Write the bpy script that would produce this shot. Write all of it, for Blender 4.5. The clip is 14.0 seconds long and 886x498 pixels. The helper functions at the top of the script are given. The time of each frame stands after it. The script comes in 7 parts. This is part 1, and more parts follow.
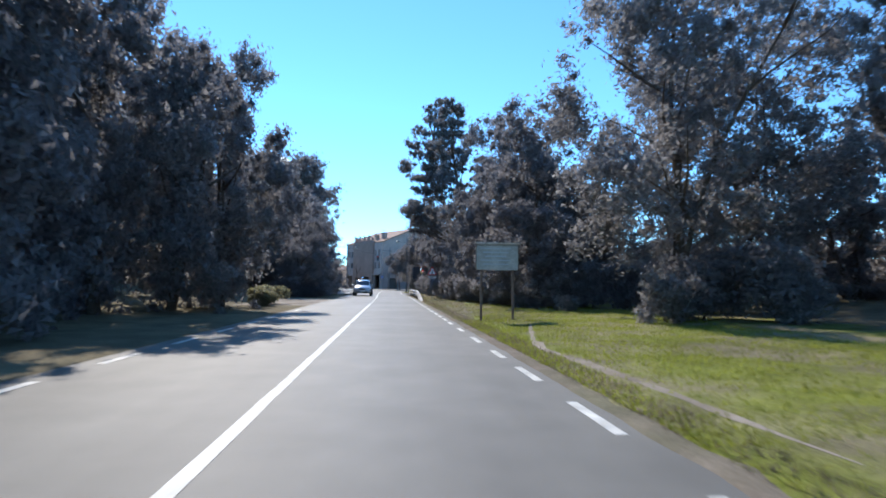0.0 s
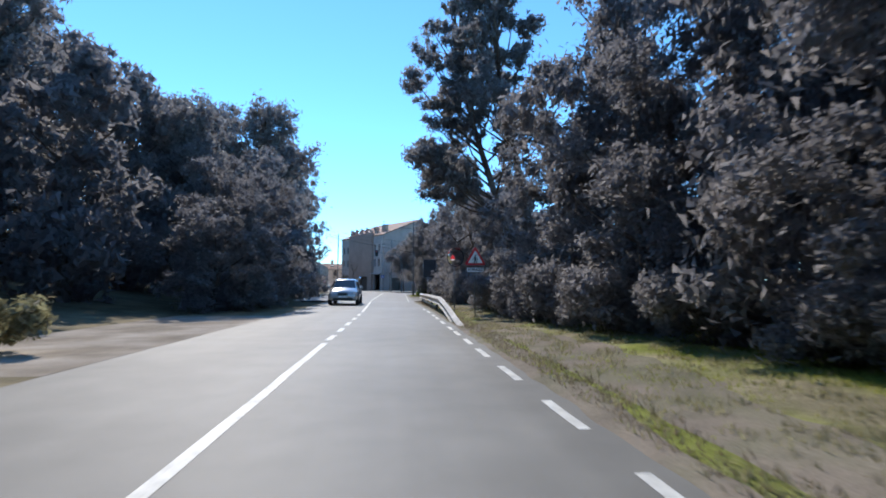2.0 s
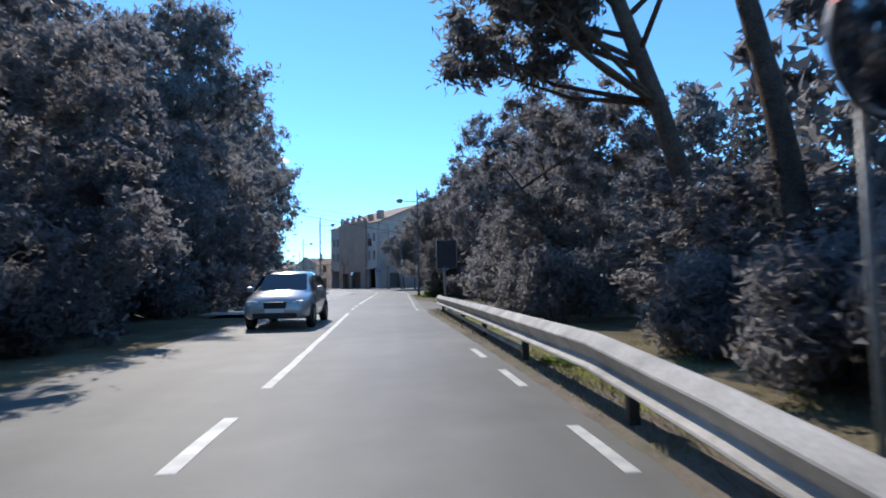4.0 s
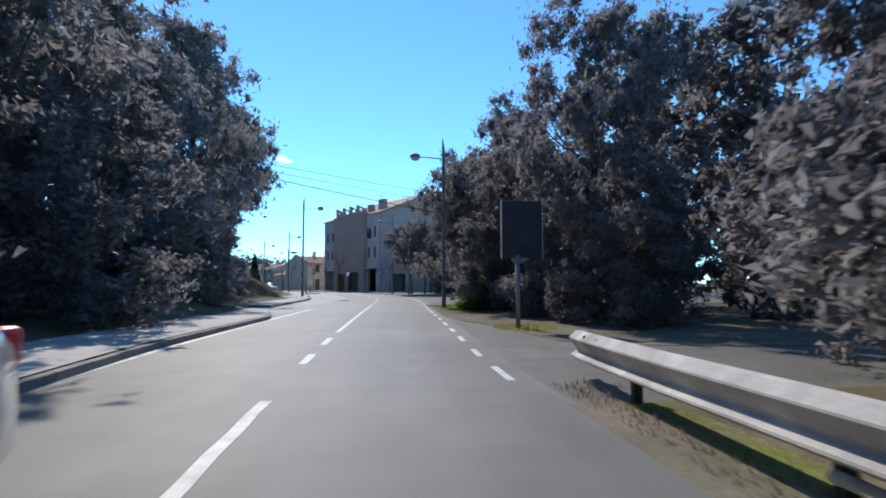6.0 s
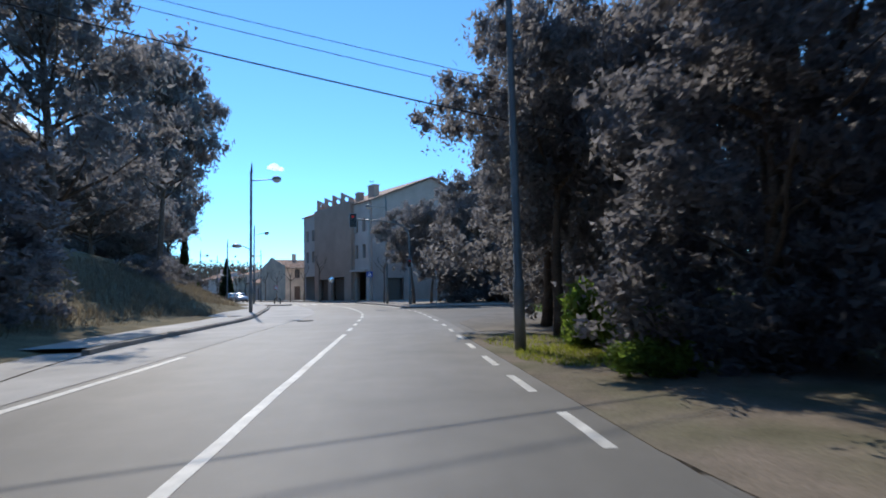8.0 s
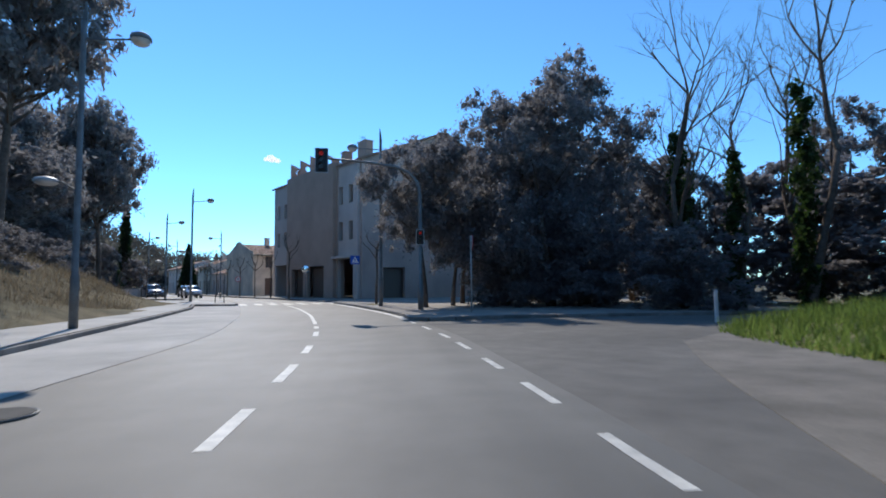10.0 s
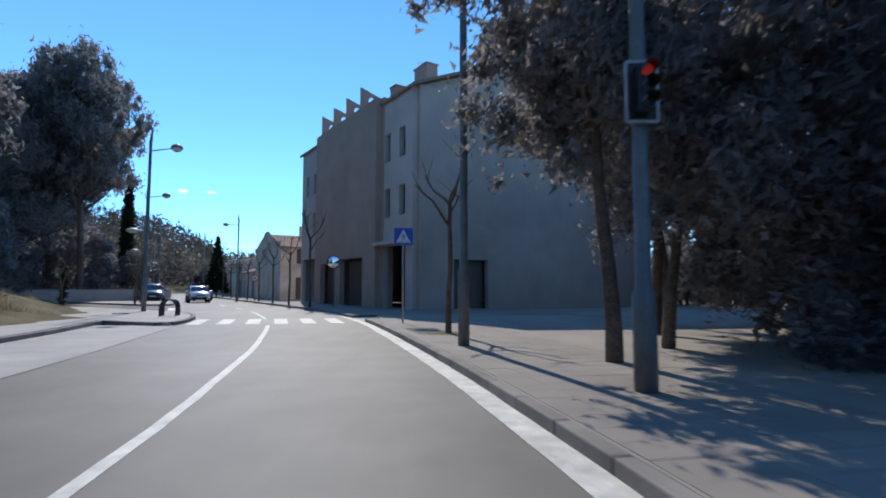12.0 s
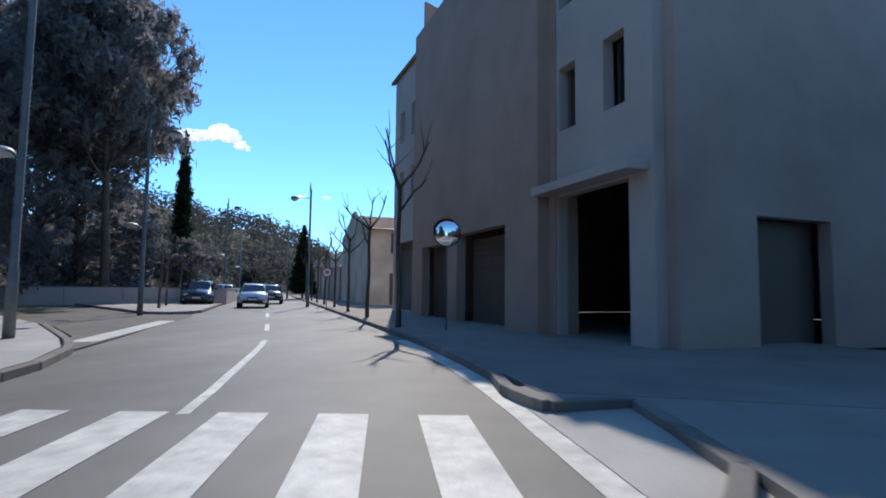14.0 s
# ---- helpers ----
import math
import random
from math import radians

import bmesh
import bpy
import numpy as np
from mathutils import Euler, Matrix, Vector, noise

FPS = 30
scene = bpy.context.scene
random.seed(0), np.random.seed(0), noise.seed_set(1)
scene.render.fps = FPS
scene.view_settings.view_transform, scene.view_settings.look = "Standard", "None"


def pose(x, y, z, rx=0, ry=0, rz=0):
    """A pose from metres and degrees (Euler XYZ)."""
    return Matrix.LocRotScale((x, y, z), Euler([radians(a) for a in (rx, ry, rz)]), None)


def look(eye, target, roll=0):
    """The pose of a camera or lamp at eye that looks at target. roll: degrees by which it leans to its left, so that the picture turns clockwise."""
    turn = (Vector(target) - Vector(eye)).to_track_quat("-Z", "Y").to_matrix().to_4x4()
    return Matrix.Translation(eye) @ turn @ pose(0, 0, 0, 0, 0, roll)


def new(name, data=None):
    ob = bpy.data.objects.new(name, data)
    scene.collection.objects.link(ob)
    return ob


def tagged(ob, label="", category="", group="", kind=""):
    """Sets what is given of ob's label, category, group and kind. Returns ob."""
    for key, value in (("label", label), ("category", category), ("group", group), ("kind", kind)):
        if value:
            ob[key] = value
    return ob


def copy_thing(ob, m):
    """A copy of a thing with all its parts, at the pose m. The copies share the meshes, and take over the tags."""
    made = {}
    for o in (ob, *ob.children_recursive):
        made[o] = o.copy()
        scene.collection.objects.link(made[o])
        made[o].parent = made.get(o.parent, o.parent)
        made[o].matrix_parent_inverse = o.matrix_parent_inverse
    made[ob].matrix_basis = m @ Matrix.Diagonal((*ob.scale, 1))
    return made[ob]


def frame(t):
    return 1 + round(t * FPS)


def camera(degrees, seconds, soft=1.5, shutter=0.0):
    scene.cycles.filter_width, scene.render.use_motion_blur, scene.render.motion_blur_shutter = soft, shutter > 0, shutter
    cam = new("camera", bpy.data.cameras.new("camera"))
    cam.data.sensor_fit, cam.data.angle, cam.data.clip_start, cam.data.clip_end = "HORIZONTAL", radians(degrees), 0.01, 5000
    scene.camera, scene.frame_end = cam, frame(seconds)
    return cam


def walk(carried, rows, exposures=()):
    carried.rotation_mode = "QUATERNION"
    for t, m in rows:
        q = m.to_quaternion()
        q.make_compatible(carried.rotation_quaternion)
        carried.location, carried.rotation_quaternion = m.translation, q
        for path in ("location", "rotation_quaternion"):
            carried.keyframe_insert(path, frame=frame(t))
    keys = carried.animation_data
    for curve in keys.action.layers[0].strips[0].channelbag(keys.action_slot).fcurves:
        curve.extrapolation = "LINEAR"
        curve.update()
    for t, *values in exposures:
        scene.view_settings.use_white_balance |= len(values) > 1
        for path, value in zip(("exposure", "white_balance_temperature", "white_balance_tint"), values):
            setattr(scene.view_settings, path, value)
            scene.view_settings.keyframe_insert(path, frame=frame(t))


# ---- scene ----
cam = camera(80.0, 14.0, soft=1.8, shutter=0.2)
PATH = [
    (0.0, (-0.148, -0.767, 1.208), (1.778, 19.092, 2.584), 0.85),
    (0.5, (-0.050, 5.033, 1.249), (1.910, 24.891, 2.608), 0.86),
    (0.8, (-0.061, 8.364, 1.211), (1.954, 28.210, 2.646), 0.62),
    (1.0, (0.045, 10.512, 1.228), (1.857, 30.382, 2.611), 0.45),
    (1.5, (0.030, 15.808, 1.229), (1.823, 35.673, 2.700), 0.72),
    (2.0, (0.088, 20.911, 1.252), (1.895, 40.782, 2.633), 0.23),
    (2.5, (0.137, 25.878, 1.254), (1.952, 45.748, 2.622), -0.02),
    (3.0, (0.110, 30.626, 1.275), (1.875, 50.512, 2.455), -0.72),
    (3.5, (0.119, 34.969, 1.251), (1.804, 54.870, 2.293), -0.85),
    (4.0, (0.166, 39.074, 1.282), (2.044, 58.950, 2.474), -1.06),
    (6.5, (-0.388, 59.668, 1.263), (1.422, 79.542, 2.588), -0.10),
    (7.0, (-0.353, 63.884, 1.242), (1.661, 83.737, 2.578), -0.87),
    (7.5, (-0.344, 68.171, 1.254), (1.675, 88.008, 2.805), -1.47),
    (10.0, (-0.283, 91.003, 1.252), (1.860, 110.841, 2.608), -0.58),
    (10.5, (-0.123, 95.501, 1.249), (2.076, 115.334, 2.603), -0.90),
    (11.0, (-0.106, 100.053, 1.248), (1.668, 119.920, 2.726), -0.88),
    (11.5, (-0.462, 104.695, 1.241), (0.442, 124.620, 2.708), -0.82),
    (12.0, (-0.899, 109.384, 1.254), (-1.062, 129.327, 2.751), 0.06),
    (12.5, (-1.615, 113.998, 1.264), (-2.999, 133.901, 2.669), -0.43),
    (13.0, (-2.574, 118.395, 1.251), (-4.962, 138.200, 2.676), 0.13),
    (13.5, (-3.615, 122.483, 1.249), (-6.815, 142.166, 2.772), 0.53),
    (14.0, (-4.793, 126.478, 1.241), (-8.875, 145.996, 2.781), 0.69),
]
walk(cam, [(t, look(e, g, r)) for t, e, g, r in PATH],
     [(0.0, 0.5, 6300, 13), (3.0, 0.3, 6300, 13), (6.5, 0.1, 6350, 13), (11.0, -0.06, 6350, 13), (14.0, -0.06, 6400, 14)])

# ---------- light ----------
SUN_TO = Vector((-0.284, 0.959, 0.0)).normalized() * math.cos(radians(41.5)) + Vector((0, 0, math.sin(radians(41.5))))
world = bpy.data.worlds.new("world")
scene.world = world
world.use_nodes = True
wn = world.node_tree.nodes
wl = world.node_tree.links
sky = wn.new("ShaderNodeTexSky")
sky.sky_type = "NISHITA"
sky.sun_disc = False
sky.sun_elevation = radians(41.5)
sky.sun_rotation = radians(-16.5)
sky.altitude = 1500
sky.air_density = 1.0
sky.dust_density = 0.0
sky.ozone_density = 5.0
wn["Background"].inputs[1].default_value = 0.20
tint = wn.new("ShaderNodeMix")
tint.data_type = "RGBA"
tint.blend_type = "MULTIPLY"
tint.inputs["Factor"].default_value = 1.0
tint.inputs["B"].default_value = (0.66, 1.03, 1.12, 1)
wl.new(sky.outputs[0], tint.inputs["A"])
wl.new(tint.outputs["Result"], wn["Background"].inputs[0])
sun_data = bpy.data.lights.new("sun", "SUN")
sun_data.energy = 3.6
sun_data.angle = radians(0.6)
sun_data.color = (1.0, 0.935, 0.83)
sun = new("sun", sun_data)
sun.matrix_world = look((0, 0, 60), Vector((0, 0, 60)) - SUN_TO)


# ---------- helpers ----------
def mat(name, color, rough=0.8, metal=0.0, spec=0.4, scale=4.0, var=0.18, fine=60.0, bump=0.0, stain=0.0, stain_scale=0.5,
        tint=None, bump_dist=0.01, island=0.0, objvar=0.0, streak=0.0):
    """A surface with variation at two scales, optional stains, relief and piece-to-piece differences."""
    m = bpy.data.materials.new(name)
    m.use_nodes = True
    n, l = m.node_tree.nodes, m.node_tree.links
    b = n["Principled BSDF"]
    b.inputs["Roughness"].default_value = rough
    b.inputs["Metallic"].default_value = metal
    b.inputs["Specular IOR Level"].default_value = spec
    tc = n.new("ShaderNodeTexCoord")
    geo = n.new("ShaderNodeNewGeometry")
    def noise_node(sc, detail, src):
        k = n.new("ShaderNodeTexNoise")
        k.inputs["Scale"].default_value = sc
        k.inputs["Detail"].default_value = detail
        l.new(src, k.inputs["Vector"])
        return k
    src = geo.outputs["Position"]
    big = noise_node(scale * 0.12, 4, src)
    mid = noise_node(scale, 5, src)
    small = noise_node(fine, 3, src)
    def mul(a_sock, k_sock, lo, hi):
        mr = n.new("ShaderNodeMapRange")
        mr.inputs["From Min"].default_value = 0.3
        mr.inputs["From Max"].default_value = 0.7
        mr.inputs["To Min"].default_value = lo
        mr.inputs["To Max"].default_value = hi
        l.new(k_sock, mr.inputs["Value"])
        mx = n.new("ShaderNodeMix")
        mx.data_type = "RGBA"
        mx.blend_type = "MULTIPLY"
        mx.inputs["Factor"].default_value = 1.0
        l.new(a_sock, mx.inputs["A"])
        l.new(mr.outputs["Result"], mx.inputs["B"])
        return mx.outputs["Result"]
    rgb = n.new("ShaderNodeRGB")
    rgb.outputs[0].default_value = (*color, 1)
    out = rgb.outputs[0]
    if tint:
        mx = n.new("ShaderNodeMix")
        mx.data_type = "RGBA"
        l.new(out, mx.inputs["A"])
        mx.inputs["B"].default_value = (*tint, 1)
        ramp = n.new("ShaderNodeMapRange")
        ramp.inputs["From Min"].default_value = 0.42
        ramp.inputs["From Max"].default_value = 0.62
        l.new(noise_node(scale * 0.35, 5, src).outputs["Fac"], ramp.inputs["Value"])
        l.new(ramp.outputs["Result"], mx.inputs["Factor"])
        out = mx.outputs["Result"]
    out = mul(out, big.outputs["Fac"], 1 - var, 1 + var)
    out = mul(out, mid.outputs["Fac"], 1 - var * 0.8, 1 + var * 0.8)
    out = mul(out, small.outputs["Fac"], 1 - var * 0.9, 1 + var * 0.9)
    if stain:
        out = mul(out, noise_node(stain_scale, 6, src).outputs["Fac"], 1 - stain, 1.0)
    if streak:
        mp = n.new("ShaderNodeMapping")
        mp.inputs["Scale"].default_value = (1.0, 0.03, 1.0)
        l.new(src, mp.inputs["Vector"])
        out = mul(out, noise_node(0.9, 3, mp.outputs["Vector"]).outputs["Fac"], 1 - streak, 1 + streak)
    if island:
        out = mul(out, geo.outputs["Random Per Island"], 1 - island, 1 + island)
    if objvar:
        oi = n.new("ShaderNodeObjectInfo")
        out = mul(out, oi.outputs["Random"], 1 - objvar, 1 + objvar)
    l.new(out, b.inputs["Base Color"])
    if bump:
        bp = n.new("ShaderNodeBump")
        bp.inputs["Strength"].default_value = bump
        bp.inputs["Distance"].default_value = bump_dist
        l.new(small.outputs["Fac"], bp.inputs["Height"])
        l.new(bp.outputs["Normal"], b.inputs["Normal"])
    return m


def leaf_mat(name, color, trans, var=0.35, gloss=0.22):
    """Leaves: a matt face and light that comes through, each leaf a little different."""
    m = bpy.data.materials.new(name)
    m.use_nodes = True
    n, l = m.node_tree.nodes, m.node_tree.links
    b = n["Principled BSDF"]
    geo = n.new("ShaderNodeNewGeometry")
    mr = n.new("ShaderNodeMapRange")
    mr.inputs["To Min"].default_value = 1 - var
    mr.inputs["To Max"].default_value = 1 + var
    l.new(geo.outputs["Random Per Island"], mr.inputs["Value"])
    nz = n.new("ShaderNodeTexNoise")
    nz.inputs["Scale"].default_value = 0.45
    nz.inputs["Detail"].default_value = 3
    l.new(geo.outputs["Position"], nz.inputs["Vector"])
    mr2 = n.new("ShaderNodeMapRange")
    mr2.inputs["From Min"].default_value = 0.3
    mr2.inputs["From Max"].default_value = 0.7
    mr2.inputs["To Min"].default_value = 0.8
    mr2.inputs["To Max"].default_value = 1.2
    l.new(nz.outputs["Fac"], mr2.inputs["Value"])
    mm = n.new("ShaderNodeMath")
    mm.operation = "MULTIPLY"
    l.new(mr.outputs["Result"], mm.inputs[0])
    l.new(mr2.outputs["Result"], mm.inputs[1])
    cols = []
    for c in (color, trans):
        mx = n.new("ShaderNodeMix")
        mx.data_type = "RGBA"
        mx.blend_type = "MULTIPLY"
        mx.inputs["Factor"].default_value = 1
        mx.inputs["A"].default_value = (*c, 1)
        l.new(mm.outputs[0], mx.inputs["B"])
        cols.append(mx.outputs["Result"])
    b.inputs["Roughness"].default_value = 0.58
    b.inputs["Specular IOR Level"].default_value = gloss
    l.new(cols[0], b.inputs["Base Color"])
    t = n.new("ShaderNodeBsdfTranslucent")
    l.new(cols[1], t.inputs["Color"])
    ms = n.new("ShaderNodeMixShader")
    ms.inputs[0].default_value = 0.56
    l.new(b.outputs[0], ms.inputs[1])
    l.new(t.outputs[0], ms.inputs[2])
    l.new(ms.outputs[0], n["Material Output"].inputs["Surface"])
    return m


def plain(name, color, rough=0.4, metal=0.0, spec=0.5):
    m = bpy.data.materials.new(name)
    m.use_nodes = True
    b = m.node_tree.nodes["Principled BSDF"]
    b.inputs["Base Color"].default_value = (*color, 1)
    b.inputs["Roughness"].default_value = rough
    b.inputs["Metallic"].default_value = metal
    b.inputs["Specular IOR Level"].default_value = spec
    return m


def link(name, me, material, parent=None, label=""):
    ob = new(name, me)
    if material:
        if len(me.materials) == 0:
            me.materials.append(material)
    if parent:
        ob.parent = parent
    if label:
        ob["label"] = label
    return ob


def part(name, bm, material, parent, label="", smooth=False):
    me = bpy.data.meshes.new(name)
    bm.normal_update()
    bm.to_mesh(me)
    bm.free()
    if smooth:
        me.shade_smooth()
    return link(name, me, material, parent, label)


def from_arrays(name, v, f):
    """A mesh from an array of corners and an array of quads or triangles."""
    me = bpy.data.meshes.new(name)
    v = np.asarray(v, np.float32)
    f = np.asarray(f, np.int32)
    k = f.shape[1]
    me.vertices.add(len(v))
    me.vertices.foreach_set("co", v.ravel())
    me.loops.add(f.size)
    me.loops.foreach_set("vertex_index", f.ravel())
    me.polygons.add(len(f))
    me.polygons.foreach_set("loop_start", np.arange(0, f.size, k, dtype=np.int32))
    me.polygons.foreach_set("loop_total", np.full(len(f), k, np.int32))
    me.update(calc_edges=True)
    return me


def thing(name, x, y, z=0.0, rz=0.0, label="", category="", group="", kind=""):
    e = new(name)
    e.matrix_world = pose(x, y, z, 0, 0, rz)
    e.empty_display_size = 0.2
    return tagged(e, label, category, group, kind)


def box(bm, c, s, rz=0.0, bevel=0.0, tilt=None):
    """A box with centre c and size s, added to bm, with softened edges if asked."""
    r = bmesh.ops.create_cube(bm, size=1.0)
    m = Matrix.Translation(c) @ Euler((0, 0, rz)).to_matrix().to_4x4()
    if tilt is not None:
        m = m @ tilt
    bmesh.ops.transform(bm, matrix=m @ Matrix.Diagonal((*s, 1)), verts=r["verts"])
    if bevel:
        edges = list({e for v in r["verts"] for e in v.link_edges})
        bmesh.ops.bevel(bm, geom=edges, offset=bevel, segments=2, affect="EDGES", profile=0.5)


def tube(bm, pts, radii, sides=10, cap=True):
    """A round bar along a line of points, with a radius at each."""
    rings = []
    pts = [Vector(p) for p in pts]
    for i, p in enumerate(pts):
        d = (pts[min(i + 1, len(pts) - 1)] - pts[max(i - 1, 0)]).normalized()
        a = d.orthogonal().normalized() if i == 0 else (a - d * a.dot(d)).normalized()
        b = d.cross(a)
        rings.append([bm.verts.new(p + (a * math.cos(q) + b * math.sin(q)) * radii[i])
                      for q in (2 * math.pi * k / sides for k in range(sides))])
    for r0, r1 in zip(rings, rings[1:]):
        for k in range(sides):
            bm.faces.new((r0[k], r0[(k + 1) % sides], r1[(k + 1) % sides], r1[k]))
    if cap:
        bm.faces.new(rings[0][::-1])
        bm.faces.new(rings[-1])


def disc(bm, c, r, axis, depth, sides=32):
    """A flat round plate, its face towards axis."""
    axis = Vector(axis).normalized()
    tube(bm, [Vector(c) - axis * depth / 2, Vector(c) + axis * depth / 2], [r, r], sides)


def prism(bm, pts, axis, depth):
    """A plate of any outline (points in space), given depth along axis."""
    axis = Vector(axis).normalized() * depth
    a = [bm.verts.new(Vector(p)) for p in pts]
    b = [bm.verts.new(Vector(p) + axis) for p in pts]
    n = len(pts)
    bm.faces.new(a[::-1])
    bm.faces.new(b)
    for i in range(n):
        bm.faces.new((a[i], a[(i + 1) % n], b[(i + 1) % n], b[i]))


def curve_x(table):
    ys = [p[0] for p in table]
    xs = [p[1] for p in table]
    def fn(y):
        # smooth reading of the table: mean of three nearby straight readings
        return float(np.mean([np.interp(y + d, ys, xs) for d in (-1.5, -0.75, 0, 0.75, 1.5)]))
    return fn


# ---------- the plan: lines along the road, x for each y ----------
CX = curve_x([(-60, -1.40), (46, -1.40), (56, -1.6), (66, -1.83), (78, -1.80), (90, -1.68), (98, -1.68), (103, -1.88), (107, -2.3),
              (114, -3.45), (120.5, -4.93), (126.8, -6.77), (131, -8.25), (137.7, -11.28), (144, -14.9), (200, -47.4), (260, -82)])
RX = curve_x([(-60, 1.79), (20, 1.79), (46, 1.72), (56, 1.45), (64, 1.19), (74, 1.34), (82, 1.39), (92, 1.6), (97, 1.5), (101.7, 1.32), (104.6, 1.15),
              (108.4, 0.66), (111.7, 0.35), (117.5, -0.88), (124.1, -2.59), (129.3, -4.08), (133.5, -5.65), (135.6, -6.6), (139.6, -8.75),
              (144, -11.3), (200, -43.8), (260, -78.5)])
LX = curve_x([(-60, -4.55), (30, -4.55), (46, -4.6), (56, -4.75), (66, -5.1), (76, -4.98), (84, -4.75), (97, -4.56), (104, -4.65), (107.2, -5.0),
              (110.8, -5.75), (113.5, -6.2), (120.3, -7.9), (126.8, -9.83), (131.7, -11.8), (137, -14.6), (144, -18.5), (200, -51), (260, -86)])
KX = curve_x([(60, -4.6), (66.6, -5.13), (76, -4.9), (84, -6.9), (86, -7.1), (98, -7.1), (102, -7.5), (105.2, -8.1), (113.7, -9.55), (118, -10.4),
              (122.5, -11.3), (126, -12.4), (129, -13.5)])

# ---------- materials ----------
M_ASPHALT = mat("asphalt", (0.188, 0.178, 0.152), 0.62, spec=0.35, scale=1.3, var=0.13, fine=140, bump=0.35, stain=0.22, stain_scale=0.25, bump_dist=0.006, streak=0.12)
M_PATCH = mat("asphalt_worn", (0.168, 0.157, 0.135), 0.75, spec=0.3, scale=2.0, var=0.14, fine=120, bump=0.3, stain=0.2, bump_dist=0.006)
M_PAINT = mat("road_paint", (0.72, 0.70, 0.62), 0.6, scale=6, var=0.10, fine=45, stain=0.30, stain_scale=3.0, bump=0.2, bump_dist=0.003)
M_CONC = mat("pavement_concrete", (0.48, 0.455, 0.405), 0.8, scale=1.2, var=0.10, fine=70, stain=0.25, stain_scale=0.5, bump=0.2, bump_dist=0.004)
M_TILE = mat("pavement_tile", (0.32, 0.285, 0.24), 0.8, scale=1.2, var=0.10, fine=70, stain=0.22, stain_scale=0.5, island=0.10)
M_KERB = mat("kerb_stone", (0.27, 0.245, 0.215), 0.8, scale=2.5, var=0.12, fine=60, stain=0.3, stain_scale=1.2, objvar=0.10, bump=0.2)
M_DIRT = mat("dirt", (0.36, 0.31, 0.25), 0.95, spec=0.1, scale=1.5, var=0.18, fine=30, tint=(0.24, 0.20, 0.15), bump=0.6, bump_dist=0.03)
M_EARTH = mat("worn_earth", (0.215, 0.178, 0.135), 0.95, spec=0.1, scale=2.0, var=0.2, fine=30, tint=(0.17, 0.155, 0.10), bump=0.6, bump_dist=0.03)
M_GRIT = mat("gritty_earth", (0.235, 0.215, 0.185), 0.95, spec=0.1, scale=1.6, var=0.16, fine=40, tint=(0.19, 0.175, 0.15), bump=0.5, bump_dist=0.02)
M_GRASSGROUND = mat("grass_ground", (0.19, 0.205, 0.045), 0.95, spec=0.1, scale=1.6, var=0.3, fine=26, tint=(0.25, 0.215, 0.13), bump=0.8, bump_dist=0.05)
M_DRY = mat("dry_ground", (0.20, 0.165, 0.10), 0.95, spec=0.1, scale=1.2, var=0.28, fine=22, tint=(0.15, 0.13, 0.08), bump=0.8, bump_dist=0.05)
M_BRICKWALL = mat("brown_render", (0.52, 0.36, 0.28), 0.9, spec=0.2, scale=0.8, var=0.07, fine=40, stain=0.18, stain_scale=0.35, bump=0.2)
M_GREYWALL = mat("grey_render", (0.66, 0.55, 0.485), 0.9, spec=0.2, scale=0.8, var=0.07, fine=40, stain=0.18, stain_scale=0.35, bump=0.2)
M_GABLE = mat("taupe_render", (0.60, 0.44, 0.37), 0.9, spec=0.2, scale=0.8, var=0.08, fine=40, stain=0.22, stain_scale=0.3, bump=0.2)
M_STONE = mat("pale_render", (0.80, 0.69, 0.55), 0.9, spec=0.2, scale=0.8, var=0.14, fine=24, stain=0.35, stain_scale=0.5, bump=0.3)
M_ROOF = mat("roof_tile", (0.36, 0.21, 0.145), 0.85, scale=2, var=0.2, fine=20, island=0.2)
M_DARKGLASS = plain("window_glass", (0.03, 0.035, 0.045), 0.06, 0.0, 0.6)
M_FRAME = plain("window_frame", (0.13, 0.10, 0.08), 0.5)
M_SHUTTER = mat("shutter", (0.16, 0.11, 0.085), 0.7, scale=5, var=0.12)
M_RAIL = mat("weathered_zinc", (0.60, 0.56, 0.50), 0.8, 0.0, spec=0.25, scale=3, var=0.14, fine=40, stain=0.35, stain_scale=1.5)
M_GALV = mat("galvanised_steel", (0.52, 0.51, 0.485), 0.62, 0.4, scale=3, var=0.10, fine=30, stain=0.2, stain_scale=2)
M_POLE = mat("painted_pole", (0.20, 0.205, 0.20), 0.5, 0.2, scale=3, var=0.12, fine=30, stain=0.2, stain_scale=3)
M_WOODPOLE = mat("concrete_pole", (0.33, 0.31, 0.28), 0.85, scale=3, var=0.14, fine=30, stain=0.3, stain_scale=2)
M_DARKSTEEL = plain("dark_steel", (0.035, 0.036, 0.038), 0.5, 0.4)
M_WHITE = plain("sign_white", (0.80, 0.80, 0.80), 0.35)
M_SIGNBACK = mat("sign_back", (0.44, 0.44, 0.44), 0.5, 0.3, scale=4, var=0.08)
M_RED = plain("sign_red", (0.62, 0.03, 0.04), 0.35)
M_BLUE = plain("sign_blue", (0.02, 0.10, 0.52), 0.35)
M_BLACK = plain("black_paint", (0.015, 0.015, 0.017), 0.4)
M_BOARD = mat("weathered_board", (0.50, 0.46, 0.40), 0.75, scale=3, var=0.15, fine=20, stain=0.35, stain_scale=2)
M_BROWNBOARD = mat("dark_board", (0.05, 0.045, 0.047), 0.8, scale=2, var=0.15, fine=20)
